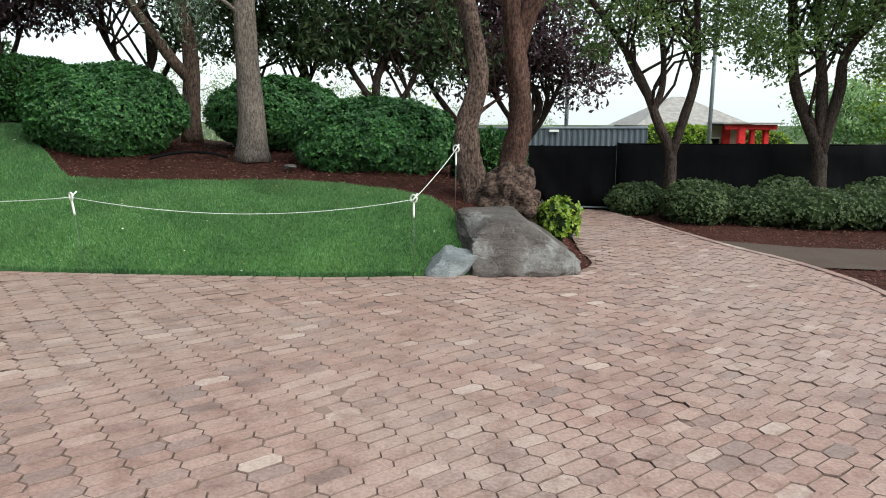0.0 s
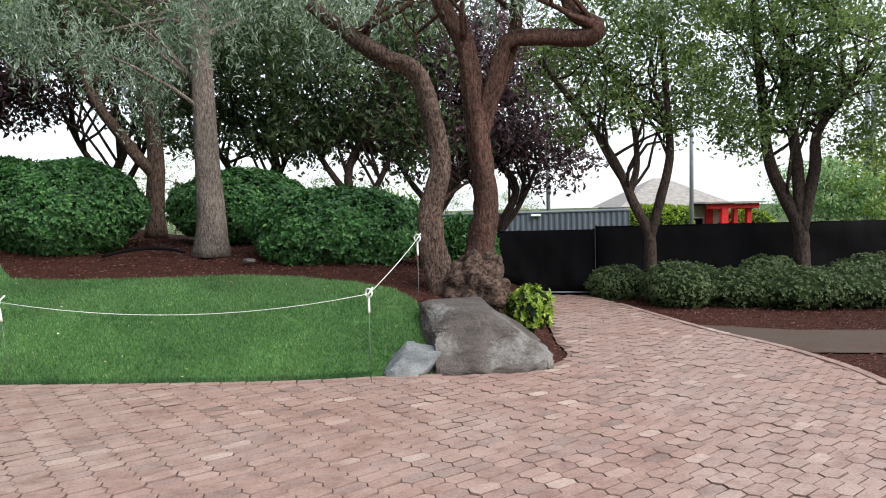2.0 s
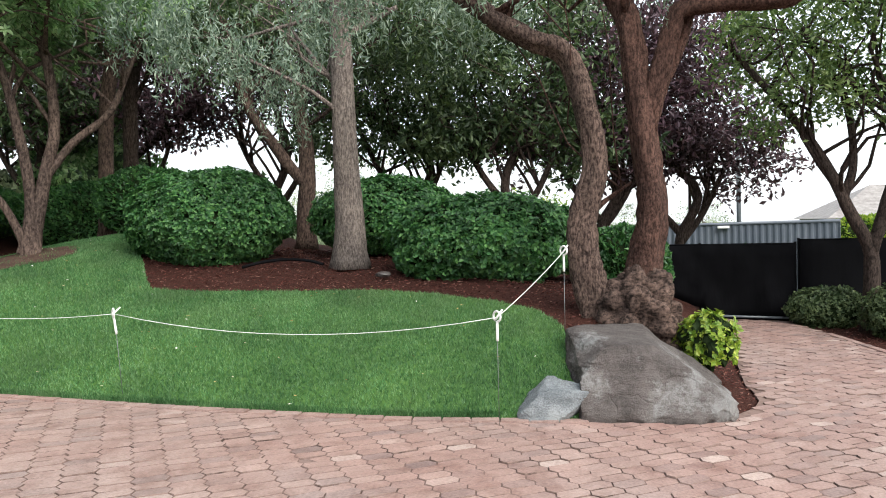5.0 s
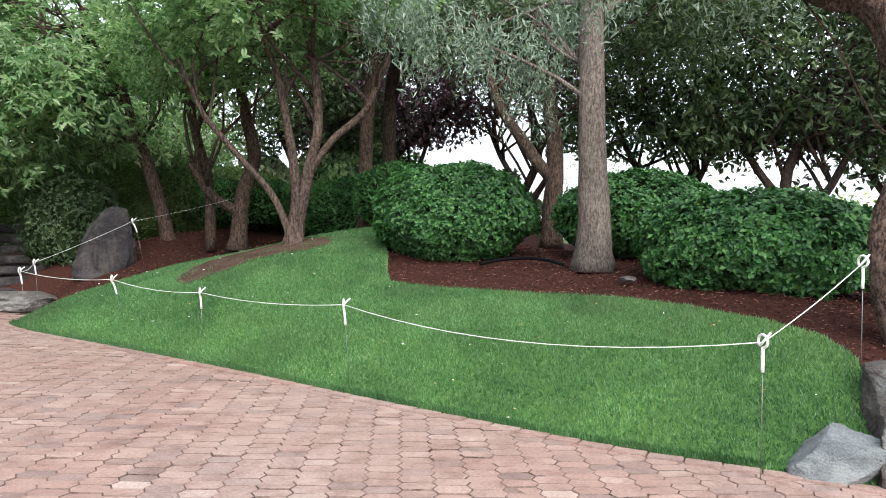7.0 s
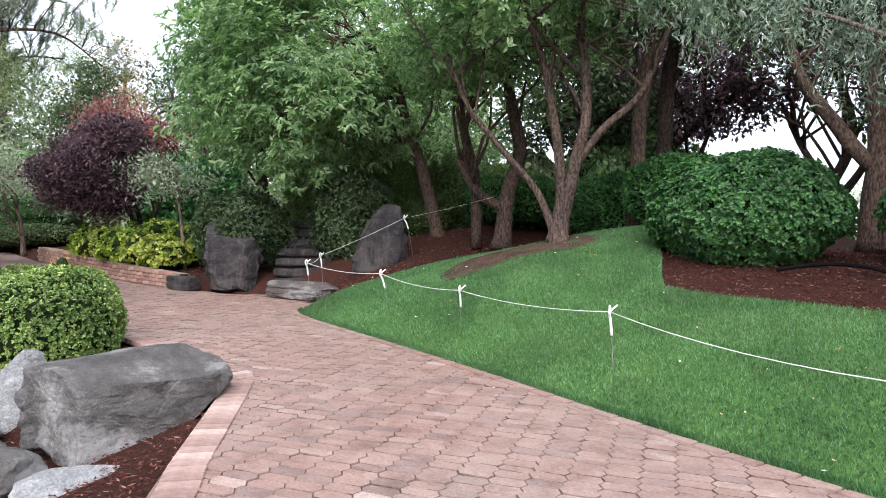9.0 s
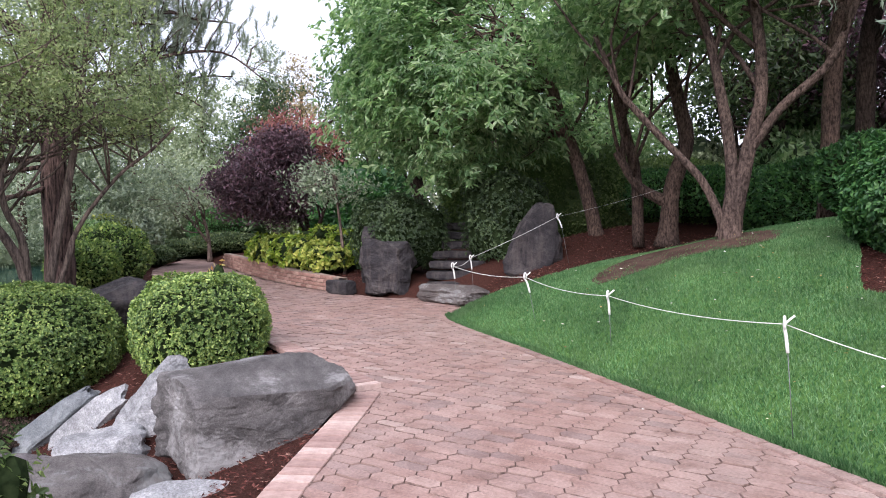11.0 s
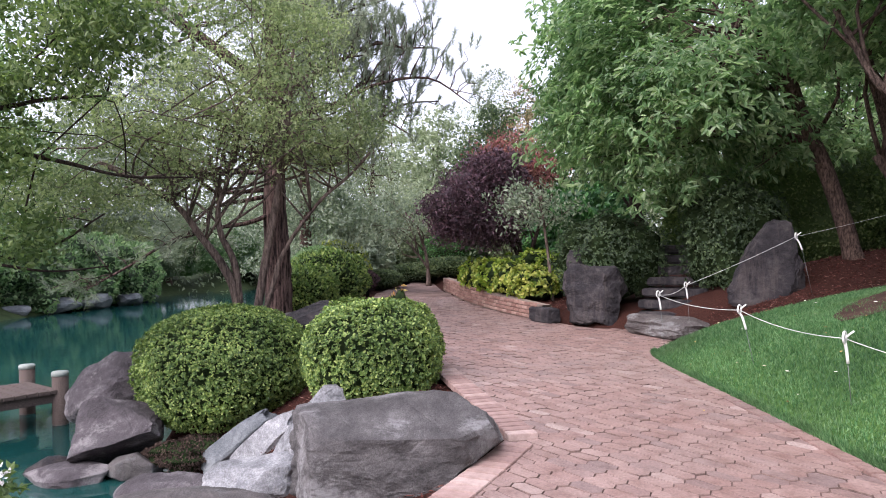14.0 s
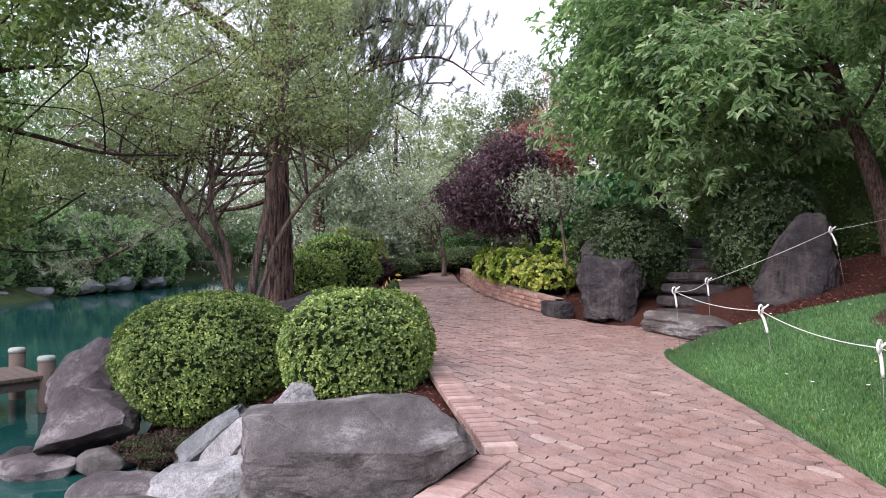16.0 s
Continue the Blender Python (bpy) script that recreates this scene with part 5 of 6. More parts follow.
make_tree("tree", "silvery small-leaved tree beside the far path", "tree", [taper([(-20.6, 3.9, 0.5), (-20.6, 3.85, 1.3), (-20.5, 3.6, 2.2)], 0.06, 0.03), taper([(-20.6, 3.9, 1.0), (-20.4, 3.3, 1.8)], 0.04, 0.02)],
          [(-20.4, 3.0, 2.5, 0.9, 1.2, 0.8), (-20.3, 2.3, 2.1, 0.7, 0.8, 0.5)], LEAF_GREY, BARK_MAPLE, 380, 11, 0.16, 0.1, 213, limbs=12, limb_r=0.02)
def needle_boughs(tree, boughs, seed, shoots=22, needles=90, length=0.15, rise=0.8, bare=0.35):
    """Boughs of a pine under their tree: a bent limb with upturned side shoots, each a brush of needles."""
    r = rng(seed)
    wood, c, d = [], [], []
    for k, (a, b_, r0) in enumerate(boughs):
        row = limb_line(a, b_, r0, 0.012, seed * 13 + k, 0.1)
        v, f = tube(row, 8, 4, 0.1, seed + k)
        part("limb", mesh_of("limb", v, f, BARK_RED, True), tree)
        q = smooth_line(row, 6)
        span = np.linalg.norm(np.array(b_) - np.array(a))
        for j in range(shoots):
            p = q[int(len(q) * r.uniform(bare, 1.0)) - 1, :3]
            way = (np.array(b_) - np.array(a)) / span * 0.7 + r.normal(size=3) * 0.75 + np.array([0, 0, rise])
            way /= np.linalg.norm(way)
            ln = r.uniform(0.3, 0.8) * (0.6 + 0.15 * span)
            tip = p + way * ln + np.array([0, 0, 0.22 * ln * rise])
            wood.append(tube(limb_line(p, tip, 0.011, 0.005, seed * 17 + k * 40 + j, 0.1), 4, 1))
            for m in range(3):
                side = tip if m == 0 else p + (tip - p) * r.uniform(0.45, 0.9) + r.normal(size=3) * 0.1
                axis = way * 0.5 + np.array([0, 0, rise]) + r.normal(size=3) * 0.25
                axis /= np.linalg.norm(axis)
                u = r.uniform(0, 1, (needles, 1)) ** 0.8
                c.append(side + axis * (u - 0.4) * 0.26)
                nd = r.normal(size=(needles, 3)) * 0.55 + axis * (0.5 + u)
                d.append(nd / np.linalg.norm(nd, axis=1)[:, None])
    v, f = joined(wood)
    part("twig", mesh_of("twig", v, f, BARK_RED, True), tree)["kind"] = "stuff"
    c, d = np.vstack(c), np.vstack(d)
    n = len(c)
    s = np.cross(d, r.normal(size=(n, 3)))
    s *= 0.0045 / (np.linalg.norm(s, axis=1)[:, None] + 1e-9)
    ln = length * r.uniform(0.6, 1.2, (n, 1))
    v = np.stack([c - s, c + s, c + d * ln], 1).reshape(-1, 3)
    part("needles", mesh_of("needles", v, np.arange(n * 3).reshape(n, 3), LEAF_PINE), tree)


pine = make_tree("pine_tree", "tall pine with rough reddish trunk on the pond bank", "tree",
                 [taper([(-13.45, 1.4, 0.1), (-13.45, 1.37, 0.6), (-13.45, 1.37, 1.3), (-13.45, 1.34, 2.09), (-13.45, 1.34, 2.97), (-13.45, 1.36, 4.44), (-13.4, 1.4, 6.5)], 0.25, 0.15),
                  taper([(-13.42, 1.42, 4.2), (-13.4, 0.7, 4.86), (-13.3, -0.38, 5.66), (-13.2, -1.4, 6.5)], 0.12, 0.08)],
                 [(-13.8, 2.2, 5.9, 1.5, 1.2, 0.6), (-12.8, 0.2, 5.9, 1.5, 1.4, 0.6), (-13.2, -0.6, 4.6, 1.0, 1.2, 0.7)], LEAF_PINE, BARK_RED, 330, 30, 0.16, 0.16, 214, droop=-0.5, aspect=0.09, limbs=14, sides=16, rough=0.12, flare=0.25)
needle_boughs(pine, [((-13.45, 1.36, z0), (-14.4 + dx, y1, z1), 0.05) for z0, dx, y1, z1 in
                     [(4.6, 0.0, 2.9, 5.7), (4.3, 0.2, 4.3, 5.3), (3.9, 0.3, 4.9, 4.2), (3.2, 0.4, 3.8, 3.6), (4.4, -0.4, 3.7, 5.2), (4.9, 0.6, 3.4, 6.1), (3.6, 0.5, 3.4, 4.6), (4.1, 0.9, 3.2, 5.0), (3.0, 0.2, 2.9, 3.0), (4.8, 0.3, 2.3, 6.4), (3.4, -0.3, 4.3, 4.4)]], 510)
needle_boughs(pine, [((-13.45, 1.36, z0), (x1, y1, z1), 0.045) for z0, x1, y1, z1 in
                     [(3.6, -12.6, -1.2, 3.9), (3.2, -12.2, -2.0, 3.2), (2.9, -12.4, -1.0, 2.5), (4.0, -12.8, -0.6, 4.6), (2.6, -12.2, -2.4, 1.8), (2.5, -12.9, -0.3, 1.7), (2.2, -12.3, -1.5, 0.9)]], 511, 14, 50, 0.16, 0.25, 0.45)
make_tree("maple_tree", "multi-stemmed maple with airy olive leaves on the bank", "tree",
          [taper([(-11.0, 1.4, -0.1), (-11.0, 1.36, 0.76), (-10.96, 1.19, 1.24), (-10.86, 0.89, 1.7), (-10.77, 0.64, 2.08), (-10.61, 0.29, 2.36), (-10.4, -0.3, 2.7)], 0.075, 0.025),
           taper([(-11.05, 1.42, -0.1), (-11.01, 1.39, 0.76), (-10.99, 1.33, 1.31), (-10.95, 1.16, 1.71), (-10.94, 1.13, 2.1), (-10.98, 1.28, 2.57), (-11, 1.4, 3.4)], 0.06, 0.025),
           taper([(-11.08, 1.5, -0.1), (-11.15, 1.85, 1.0), (-11.19, 1.93, 1.31), (-11.22, 2.16, 1.72), (-11.24, 2.56, 2.22), (-11.24, 2.96, 2.55), (-11.21, 3.29, 2.89)], 0.042, 0.016),
           taper([(-11.1, 1.5, -0.1), (-11.15, 1.75, 1.4), (-11.15, 1.95, 2.4), (-11.15, 2.1, 3.4), (-11.1, 2.2, 4.4)], 0.07, 0.025)],
          [(-11.1, 2.0, 3.3, 1.1, 1.0, 0.7), (-10.8, 0.8, 2.9, 0.9, 0.9, 0.55), (-11.2, 2.9, 3.2, 0.8, 0.7, 0.6), (-10.4, 0.0, 2.4, 0.8, 0.7, 0.35), (-11.1, 2.1, 4.4, 0.9, 1.0, 0.7), (-10.3, -0.9, 2.3, 0.8, 0.8, 0.35), (-11.0, 1.0, 3.9, 0.9, 0.9, 0.7), (-10.6, -0.2, 3.3, 0.8, 0.9, 0.5), (-11.2, 1.5, 5.2, 1.0, 1.2, 0.5)],
          LEAF_OLIVE, BARK_MAPLE, 2500, 20, 0.17, 0.06, 215, droop=0.1, limbs=60, limb_r=0.02, limb_from=0.5, gap=0.12)
make_tree("tree", "leafy tree whose boughs hang over the pond", "tree", [taper([(-8.0, -4.2, -1.2), (-8.0, -4.0, 1.0), (-8.1, -3.6, 3.5), (-8.3, -3.0, 6.0)], 0.22, 0.12), taper([(-8.2, -3.4, 4.2), (-8.2, -1.8, 4.5), (-8.1, -0.6, 4.2)], 0.09, 0.05), taper([(-8.1, -3.8, 2.6), (-8.2, -2.4, 2.9), (-8.3, -1.0, 2.6)], 0.07, 0.03),
           taper([(-8.2, -3.0, 2.9), (-8.7, -1.2, 2.75), (-9.0, -0.1, 2.53), (-9.2, 0.6, 2.36), (-9.5, 1.3, 2.37)], 0.04, 0.01), taper([(-8.2, -2.6, 3.0), (-8.3, -0.8, 2.95), (-8.3, 0.2, 3.08), (-8.3, 0.77, 3.1)], 0.04, 0.012),
           taper([(-8.2, -3.4, 1.0), (-9.0, -1.6, 1.3), (-9.5, -0.6, 1.5), (-9.6, 0.15, 1.95)], 0.04, 0.01), taper([(-9.2, -1.2, 1.4), (-9.5, -0.5, 1.25), (-9.8, 0.1, 1.3)], 0.02, 0.008)],
          [(-8.1, 0.0, 3.4, 0.9, 0.9, 0.4), (-8.2, -0.4, 2.6, 0.8, 0.7, 0.3), (-8.3, 0.9, 3.8, 0.8, 0.8, 0.35), (-8.6, -0.5, 1.7, 0.8, 0.6, 0.35), (-8.0, -1.6, 3.2, 1.2, 1.2, 0.7), (-8.4, 0.4, 4.2, 1.0, 1.0, 0.4)], LEAF_STREET, BARK_DARK, 820, 22, 0.13, 0.085, 216, droop=0.2, aspect=0.5, limbs=6, limb_r=0.016, gap=0.34)

# street trees by the fence
make_tree("tree", "forked street tree in front of the black fence", "tree",
          [taper([(4.45, 13.54, -0.35), (4.45, 13.54, 0.4), (4.42, 13.54, 0.95), (4.16, 13.58, 1.5), (3.92, 13.64, 2.1), (3.5, 13.7, 2.85), (2.95, 13.77, 3.6), (2.4, 13.79, 4.3)], 0.13, 0.04),
           taper([(4.44, 13.54, 0.85), (4.6, 13.49, 1.5), (4.78, 13.44, 2.33), (4.75, 13.45, 3.28), (4.65, 13.48, 4.75)], 0.1, 0.05), taper([(4.08, 13.61, 1.7), (4.22, 13.6, 2.3), (4.1, 13.64, 3.3), (3.54, 13.73, 4.39)], 0.07, 0.04)],
          [(3.2, 13.7, 4.2, 1.2, 1.2, 0.9), (4.8, 13.4, 4.4, 1.1, 1.1, 0.9), (4.2, 13.5, 5.4, 1.8, 1.4, 0.8), (4.3, 13.6, 3.4, 1.2, 0.9, 0.5), (5.3, 13.2, 2.9, 0.7, 0.5, 0.4), (3.2, 13.5, 2.9, 0.6, 0.5, 0.35)], LEAF_STREET, BARK_DARK, 1300, 20, 0.18, 0.1, 217, limbs=26, gap=0.03)
make_tree("tree", "many-stemmed street tree in front of the black fence", "tree",
          [taper([(7.35, 13.58, -0.4), (7.35, 13.58, 0.36), (7.32, 13.6, 0.95), (7.06, 13.71, 1.6), (6.82, 13.83, 2.33), (6.71, 13.87, 3.53), (6.55, 13.93, 5.48)], 0.165, 0.07),
           taper([(7.32, 13.6, 0.9), (7.27, 13.63, 2.2), (7.12, 13.69, 3.29), (6.97, 13.76, 4.9)], 0.12, 0.06), taper([(7.34, 13.59, 0.9), (7.53, 13.5, 2.09), (7.56, 13.48, 2.72), (7.87, 13.3, 3.33), (8.31, 13.02, 4.2)], 0.12, 0.05)],
          [(6.6, 13.8, 4.4, 1.4, 1.2, 1.1), (8.0, 13.2, 4.2, 1.3, 1.2, 1.0), (7.3, 13.5, 5.6, 2.0, 1.5, 0.9), (7.0, 13.7, 3.2, 1.4, 0.9, 0.5), (8.8, 13.0, 3.4, 0.8, 0.8, 0.6), (6.1, 13.4, 2.8, 0.6, 0.5, 0.4), (8.6, 13.1, 2.6, 0.8, 0.6, 0.5)], LEAF_STREET, BARK_DARK, 1900, 20, 0.18, 0.1, 218, limbs=30, gap=0.05)

# backdrop trees north of the mound
r = rng(77)
for i, (x, y, m, h) in enumerate([(-9.9, 15.5, LEAF_PURPLE, 4.9), (-6.6, 16.0, LEAF_PURPLE, 5.3), (-3.4, 15.5, LEAF_DARK, 4.2), (-1.2, 15.0, LEAF_DARK, 3.9), (0.4, 16.5, LEAF_PURPLE, 3.9), (-11.8, 14.5, LEAF_DARK, 4.8), (2.0, 17.0, LEAF_PURPLE, 3.6), (-15.2, 12.8, LEAF_CAMPHOR, 4.2), (-12.5, 17, LEAF_PURPLE, 5.0)]):
    g0 = land1(x, y)
    st = [taper([(x, y, g0 - 0.1), (x + r.normal() * 0.1, y, g0 + 0.7), (x + r.normal() * 0.4, y, g0 + 1.8), (x + r.normal() * 0.7, y, g0 + 3.2)], 0.13, 0.06),
          taper([(x, y, g0 + 0.6), (x + 0.5, y, g0 + 1.3), (x + 1.0, y, g0 + 2.4)], 0.08, 0.04), taper([(x, y, g0 + 0.8), (x - 0.6, y, g0 + 1.6), (x - 1.1, y, g0 + 2.6)], 0.08, 0.04)]
    make_tree("tree", "dark spreading plum tree behind the hedges" if m == LEAF_PURPLE else "dark spreading tree behind the hedges", "tree", st,
              [(x, y, h, 1.9, 1.2, 1.0), (x + 1.2, y + 0.3, h - 0.9, 1.1, 0.9, 0.7), (x - 1.3, y - 0.2, h - 0.8, 1.1, 0.9, 0.7), (x, y, h + 1.4, 1.8, 1.4, 0.9)], m, BARK_DARK, 950, 13, 0.2, 0.145, 230 + i, limbs=24, group="trees behind the mound", gap=0.36)
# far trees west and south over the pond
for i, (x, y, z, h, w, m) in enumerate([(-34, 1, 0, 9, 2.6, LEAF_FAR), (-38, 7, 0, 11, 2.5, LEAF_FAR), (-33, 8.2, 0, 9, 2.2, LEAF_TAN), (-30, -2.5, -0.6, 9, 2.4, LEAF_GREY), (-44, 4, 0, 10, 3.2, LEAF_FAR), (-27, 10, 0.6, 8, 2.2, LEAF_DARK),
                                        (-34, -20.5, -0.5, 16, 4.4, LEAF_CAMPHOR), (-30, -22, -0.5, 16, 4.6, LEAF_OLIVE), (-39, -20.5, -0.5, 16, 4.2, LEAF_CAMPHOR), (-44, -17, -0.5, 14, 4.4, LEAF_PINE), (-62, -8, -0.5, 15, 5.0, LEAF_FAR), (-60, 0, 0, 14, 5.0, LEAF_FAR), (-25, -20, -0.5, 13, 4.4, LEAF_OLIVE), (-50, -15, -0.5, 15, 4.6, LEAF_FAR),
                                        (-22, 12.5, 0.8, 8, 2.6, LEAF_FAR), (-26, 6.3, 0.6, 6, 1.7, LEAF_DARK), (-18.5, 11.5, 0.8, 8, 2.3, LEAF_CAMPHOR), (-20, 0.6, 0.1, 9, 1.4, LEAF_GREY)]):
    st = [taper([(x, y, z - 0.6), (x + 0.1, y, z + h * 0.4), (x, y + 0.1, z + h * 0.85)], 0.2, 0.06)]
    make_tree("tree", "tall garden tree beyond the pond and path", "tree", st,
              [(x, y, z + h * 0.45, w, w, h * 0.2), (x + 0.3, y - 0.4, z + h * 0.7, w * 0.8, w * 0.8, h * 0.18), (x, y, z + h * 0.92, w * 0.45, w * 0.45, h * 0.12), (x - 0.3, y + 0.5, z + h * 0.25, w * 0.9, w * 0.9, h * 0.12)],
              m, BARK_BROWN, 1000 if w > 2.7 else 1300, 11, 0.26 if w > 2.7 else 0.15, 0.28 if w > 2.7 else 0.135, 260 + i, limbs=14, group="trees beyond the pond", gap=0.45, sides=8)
for i, (x, y, s) in enumerate([(-33, -14.9, 2.1), (-36, -14.2, 1.9), (-30, -16.2, 2.1), (-39, -13.2, 1.8), (-34.5, -13.9, 1.2)]):
    make_hedge("shrub", "dense bright green shrub on the far shore", "shrub", x, y, -0.9, s * 1.2, s, s * 1.9, LEAF_CAMPHOR, 5000, 0.23, 290 + i, 2.2, 0, "shrubs on the far shore", 0.2, -0.8, 0.9, LEAF_DARK)

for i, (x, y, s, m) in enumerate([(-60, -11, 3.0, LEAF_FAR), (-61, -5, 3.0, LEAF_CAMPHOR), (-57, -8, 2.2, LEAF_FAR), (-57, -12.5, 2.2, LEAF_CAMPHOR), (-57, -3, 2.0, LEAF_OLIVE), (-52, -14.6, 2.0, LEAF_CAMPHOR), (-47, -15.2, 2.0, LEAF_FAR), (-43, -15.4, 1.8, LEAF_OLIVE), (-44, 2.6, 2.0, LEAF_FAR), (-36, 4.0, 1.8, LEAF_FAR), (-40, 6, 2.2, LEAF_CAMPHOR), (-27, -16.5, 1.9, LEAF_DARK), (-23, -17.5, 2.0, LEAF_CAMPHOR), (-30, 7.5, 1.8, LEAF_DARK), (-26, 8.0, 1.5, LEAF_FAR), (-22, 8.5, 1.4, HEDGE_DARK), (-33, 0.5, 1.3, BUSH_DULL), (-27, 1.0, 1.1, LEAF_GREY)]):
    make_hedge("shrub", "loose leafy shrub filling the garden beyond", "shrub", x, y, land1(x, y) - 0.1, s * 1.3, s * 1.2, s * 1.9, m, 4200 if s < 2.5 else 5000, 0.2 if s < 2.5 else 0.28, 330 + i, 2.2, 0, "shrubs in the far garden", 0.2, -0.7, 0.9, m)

# dense woods closing the garden round the pond and path
ring = smooth_line([(-10, -20), (-18, -20), (-25, -20.5), (-38, -19.5), (-52, -15.5), (-63, -9), (-65, 0), (-56, 8), (-43, 11), (-33, 13), (-25, 15.5), (-19, 17.5)], 40)
r = rng(404)
n = 70000
k = r.integers(0, len(ring), n)
base = ring[k] + r.normal(size=(n, 2)) * 1.6
hill = 3.2 + 1.6 * np.sin(k * 0.11) + 1.1 * np.sin(k * 0.31 + 1) + 0.7 * np.sin(k * 0.83)
zz = land(base[:, 0], base[:, 1]) + hill * r.uniform(0, 1, n) ** 0.8 * 1.5
clump = np.sin(base[:, 0] * 1.3) * np.sin(base[:, 1] * 1.5 + 1) * np.sin(zz * 1.7)
ok = clump > -0.35
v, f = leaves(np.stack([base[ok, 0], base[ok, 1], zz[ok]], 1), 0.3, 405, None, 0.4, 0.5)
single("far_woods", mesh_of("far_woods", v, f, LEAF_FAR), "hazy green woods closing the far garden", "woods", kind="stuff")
for i, (x, y, s, m) in enumerate([(-13.5, 15.0, 1.5, LEAF_FAR), (-16.5, 13.5, 1.5, LEAF_FAR), (-11.0, 15.5, 1.3, LEAF_CAMPHOR), (-18.5, 14.5, 2.0, LEAF_CAMPHOR), (-8.6, 17.5, 1.2, LEAF_DARK)]):
    make_hedge("shrub", "tall loose shrub on the upper terrace", "shrub", x, y, land1(x, y) - 0.1, s * 1.2, s, s * 1.8, m, 6000, 0.15, 420 + i, 2.2, 0, "shrubs on the upper terrace", 0.2, -0.7, 0.9, LEAF_DARK)

# ---- rope fence ----
TOPS = [(0.18, 8.16, 1.18), (-0.27, 7.07, 0.717), (-3.75, 7.08, 0.724), (-6.02, 7.23, 0.70), (-7.67, 7.17, 0.777), (-9.66, 7.0, 0.815), (-10.95, 7.79, 0.86), (-10.35, 9.08, 1.52)]
for i, (x, y, z) in enumerate(TOPS):
    g0 = land1(x, y)
    lean = [0, 0, 0.05, -0.06, 0.07, 0.0, 0.04, 0.12][i]
    tip = [0, 0, 0.03, 0.08, 0.13, 0.08, 0.05, 0.16][i]
    t = thing("fence_post", x + lean, y + tip, g0, "thin pigtail fence post with white looped top" if i != 7 else "leaning pigtail fence post with white looped top", "fence post", "rope fence posts")
    v, f = tube([(x + lean, y + tip, g0 - 0.12, 0.0028), (x + lean * 0.3, y + tip * 0.35, z - 0.17, 0.0028)], 6, 1)
    part("rod", mesh_of("rod", v, f, STEEL, True), t, "thin steel rod")
    v, f = tube([(x + lean * 0.3, y + tip * 0.38, z - 0.185, 0.011), (x + lean * 0.2, y + tip * 0.27, z - 0.12, 0.011), (x + lean * 0.1, y + tip * 0.14, z - 0.06, 0.011), (x, y, z - 0.03, 0.011)], 8, 2)
    part("shaft", mesh_of("shaft", v, f, WHITE_PLASTIC, True), t, "white plastic shaft")
    ring = [(x + 0.032 * math.sin(a), y - 0.03 * math.sin(a), z + 0.008 - 0.04 * math.cos(a), 0.0085) for a in np.linspace(0, 5.6, 11)] + [(x + 0.005, y + 0.01, z + 0.01, 0.008), (x + 0.035, y + 0.05, z + 0.055, 0.007)]
    v, f = tube(ring, 7, 2)
    part("loop", mesh_of("loop", v, f, WHITE_PLASTIC, True), t, "white plastic pigtail loop")
line = TOPS + [(-9.62, 10.6, 1.95)]
SAG = [0.02, 0.16, 0.05, 0.05, 0.05, 0.05, 0.02, 0.02]
chunks = []
for (a, b_), s, thick in zip(zip(line[:-1], line[1:]), SAG, [0.0032] * 6 + [0.0024, 0.0015]):
    chunks.append(tube([(a[0] + (b_[0] - a[0]) * u, a[1] + (b_[1] - a[1]) * u, a[2] + (b_[2] - a[2]) * u - s * 4 * u * (1 - u), thick) for u in np.linspace(0, 1, 13)], 6, 1))
v, f = joined(chunks)
single("rope", mesh_of("rope", v, f, ROPE, True), "thin white rope strung between fence posts", "rope")

# ---- black fence and what stands beyond ----
def cloth_fence(x0, y0, x1, y1, top, label):
    t = thing("fence", x0, y0, land1(x0, y0), label, "fence")
    n = max(2, int(math.hypot(x1 - x0, y1 - y0) / 2.4))
    m = 60
    verts, faces = [], []
    for i in range(m + 1):
        u = i / m
        x, y = x0 + (x1 - x0) * u, y0 + (y1 - y0) * u
        g0 = land1(x, y)
        for k in range(7):
            w = k / 6
            dy = 0.03 * math.sin(u * n * 9 + k) + 0.02 * math.sin(u * 37 + k * 2)
            verts.append((x, y + dy, g0 - 0.03 + (top - g0 + 0.03) * w + (0.012 * math.sin(u * n * 6.28) if k == 6 else 0)))
    for i in range(m):
        for k in range(6):
            a = i * 7 + k
            faces.append((a, a + 7, a + 8, a + 1))
    ob = part("cloth", mesh_of("cloth", verts, faces, CLOTH, True), t, "black shade cloth")
    ob.modifiers.new("thickness", "SOLIDIFY").thickness = 0.006
    for i in range(n + 1):
        u = i / n
        x, y = x0 + (x1 - x0) * u, y0 + (y1 - y0) * u + 0.06
        v, f = tube([(x, y, land1(x, y) - 0.1, 0.022), (x, y, top + 0.03, 0.022)], 8, 1)
        part("post", mesh_of("post", v, f, CLOTH, True), t)
    v, f = tube([(x0, y0 + 0.05, top, 0.016), (x1, y1 + 0.05, top, 0.016)], 8, 1)
    part("rail", mesh_of("rail", v, f, CLOTH, True), t)
    return t


cloth_fence(0.6, 14.7, 3.62, 14.5, 1.0, "black cloth-covered gate across the paved path")
cloth_fence(3.66, 14.45, 16.0, 14.2, 1.06, "long black shade cloth boundary fence")
v, f = tube([(2.05, 14.42, plane(2, 14.4) + 0.04, 0.02), (3.5, 14.36, plane(3.5, 14.3) + 0.04, 0.02)], 8, 1)
single("gate_rail", mesh_of("gate_rail", v, f, POLE, True), "pale metal bottom rail of the gate", "rail")

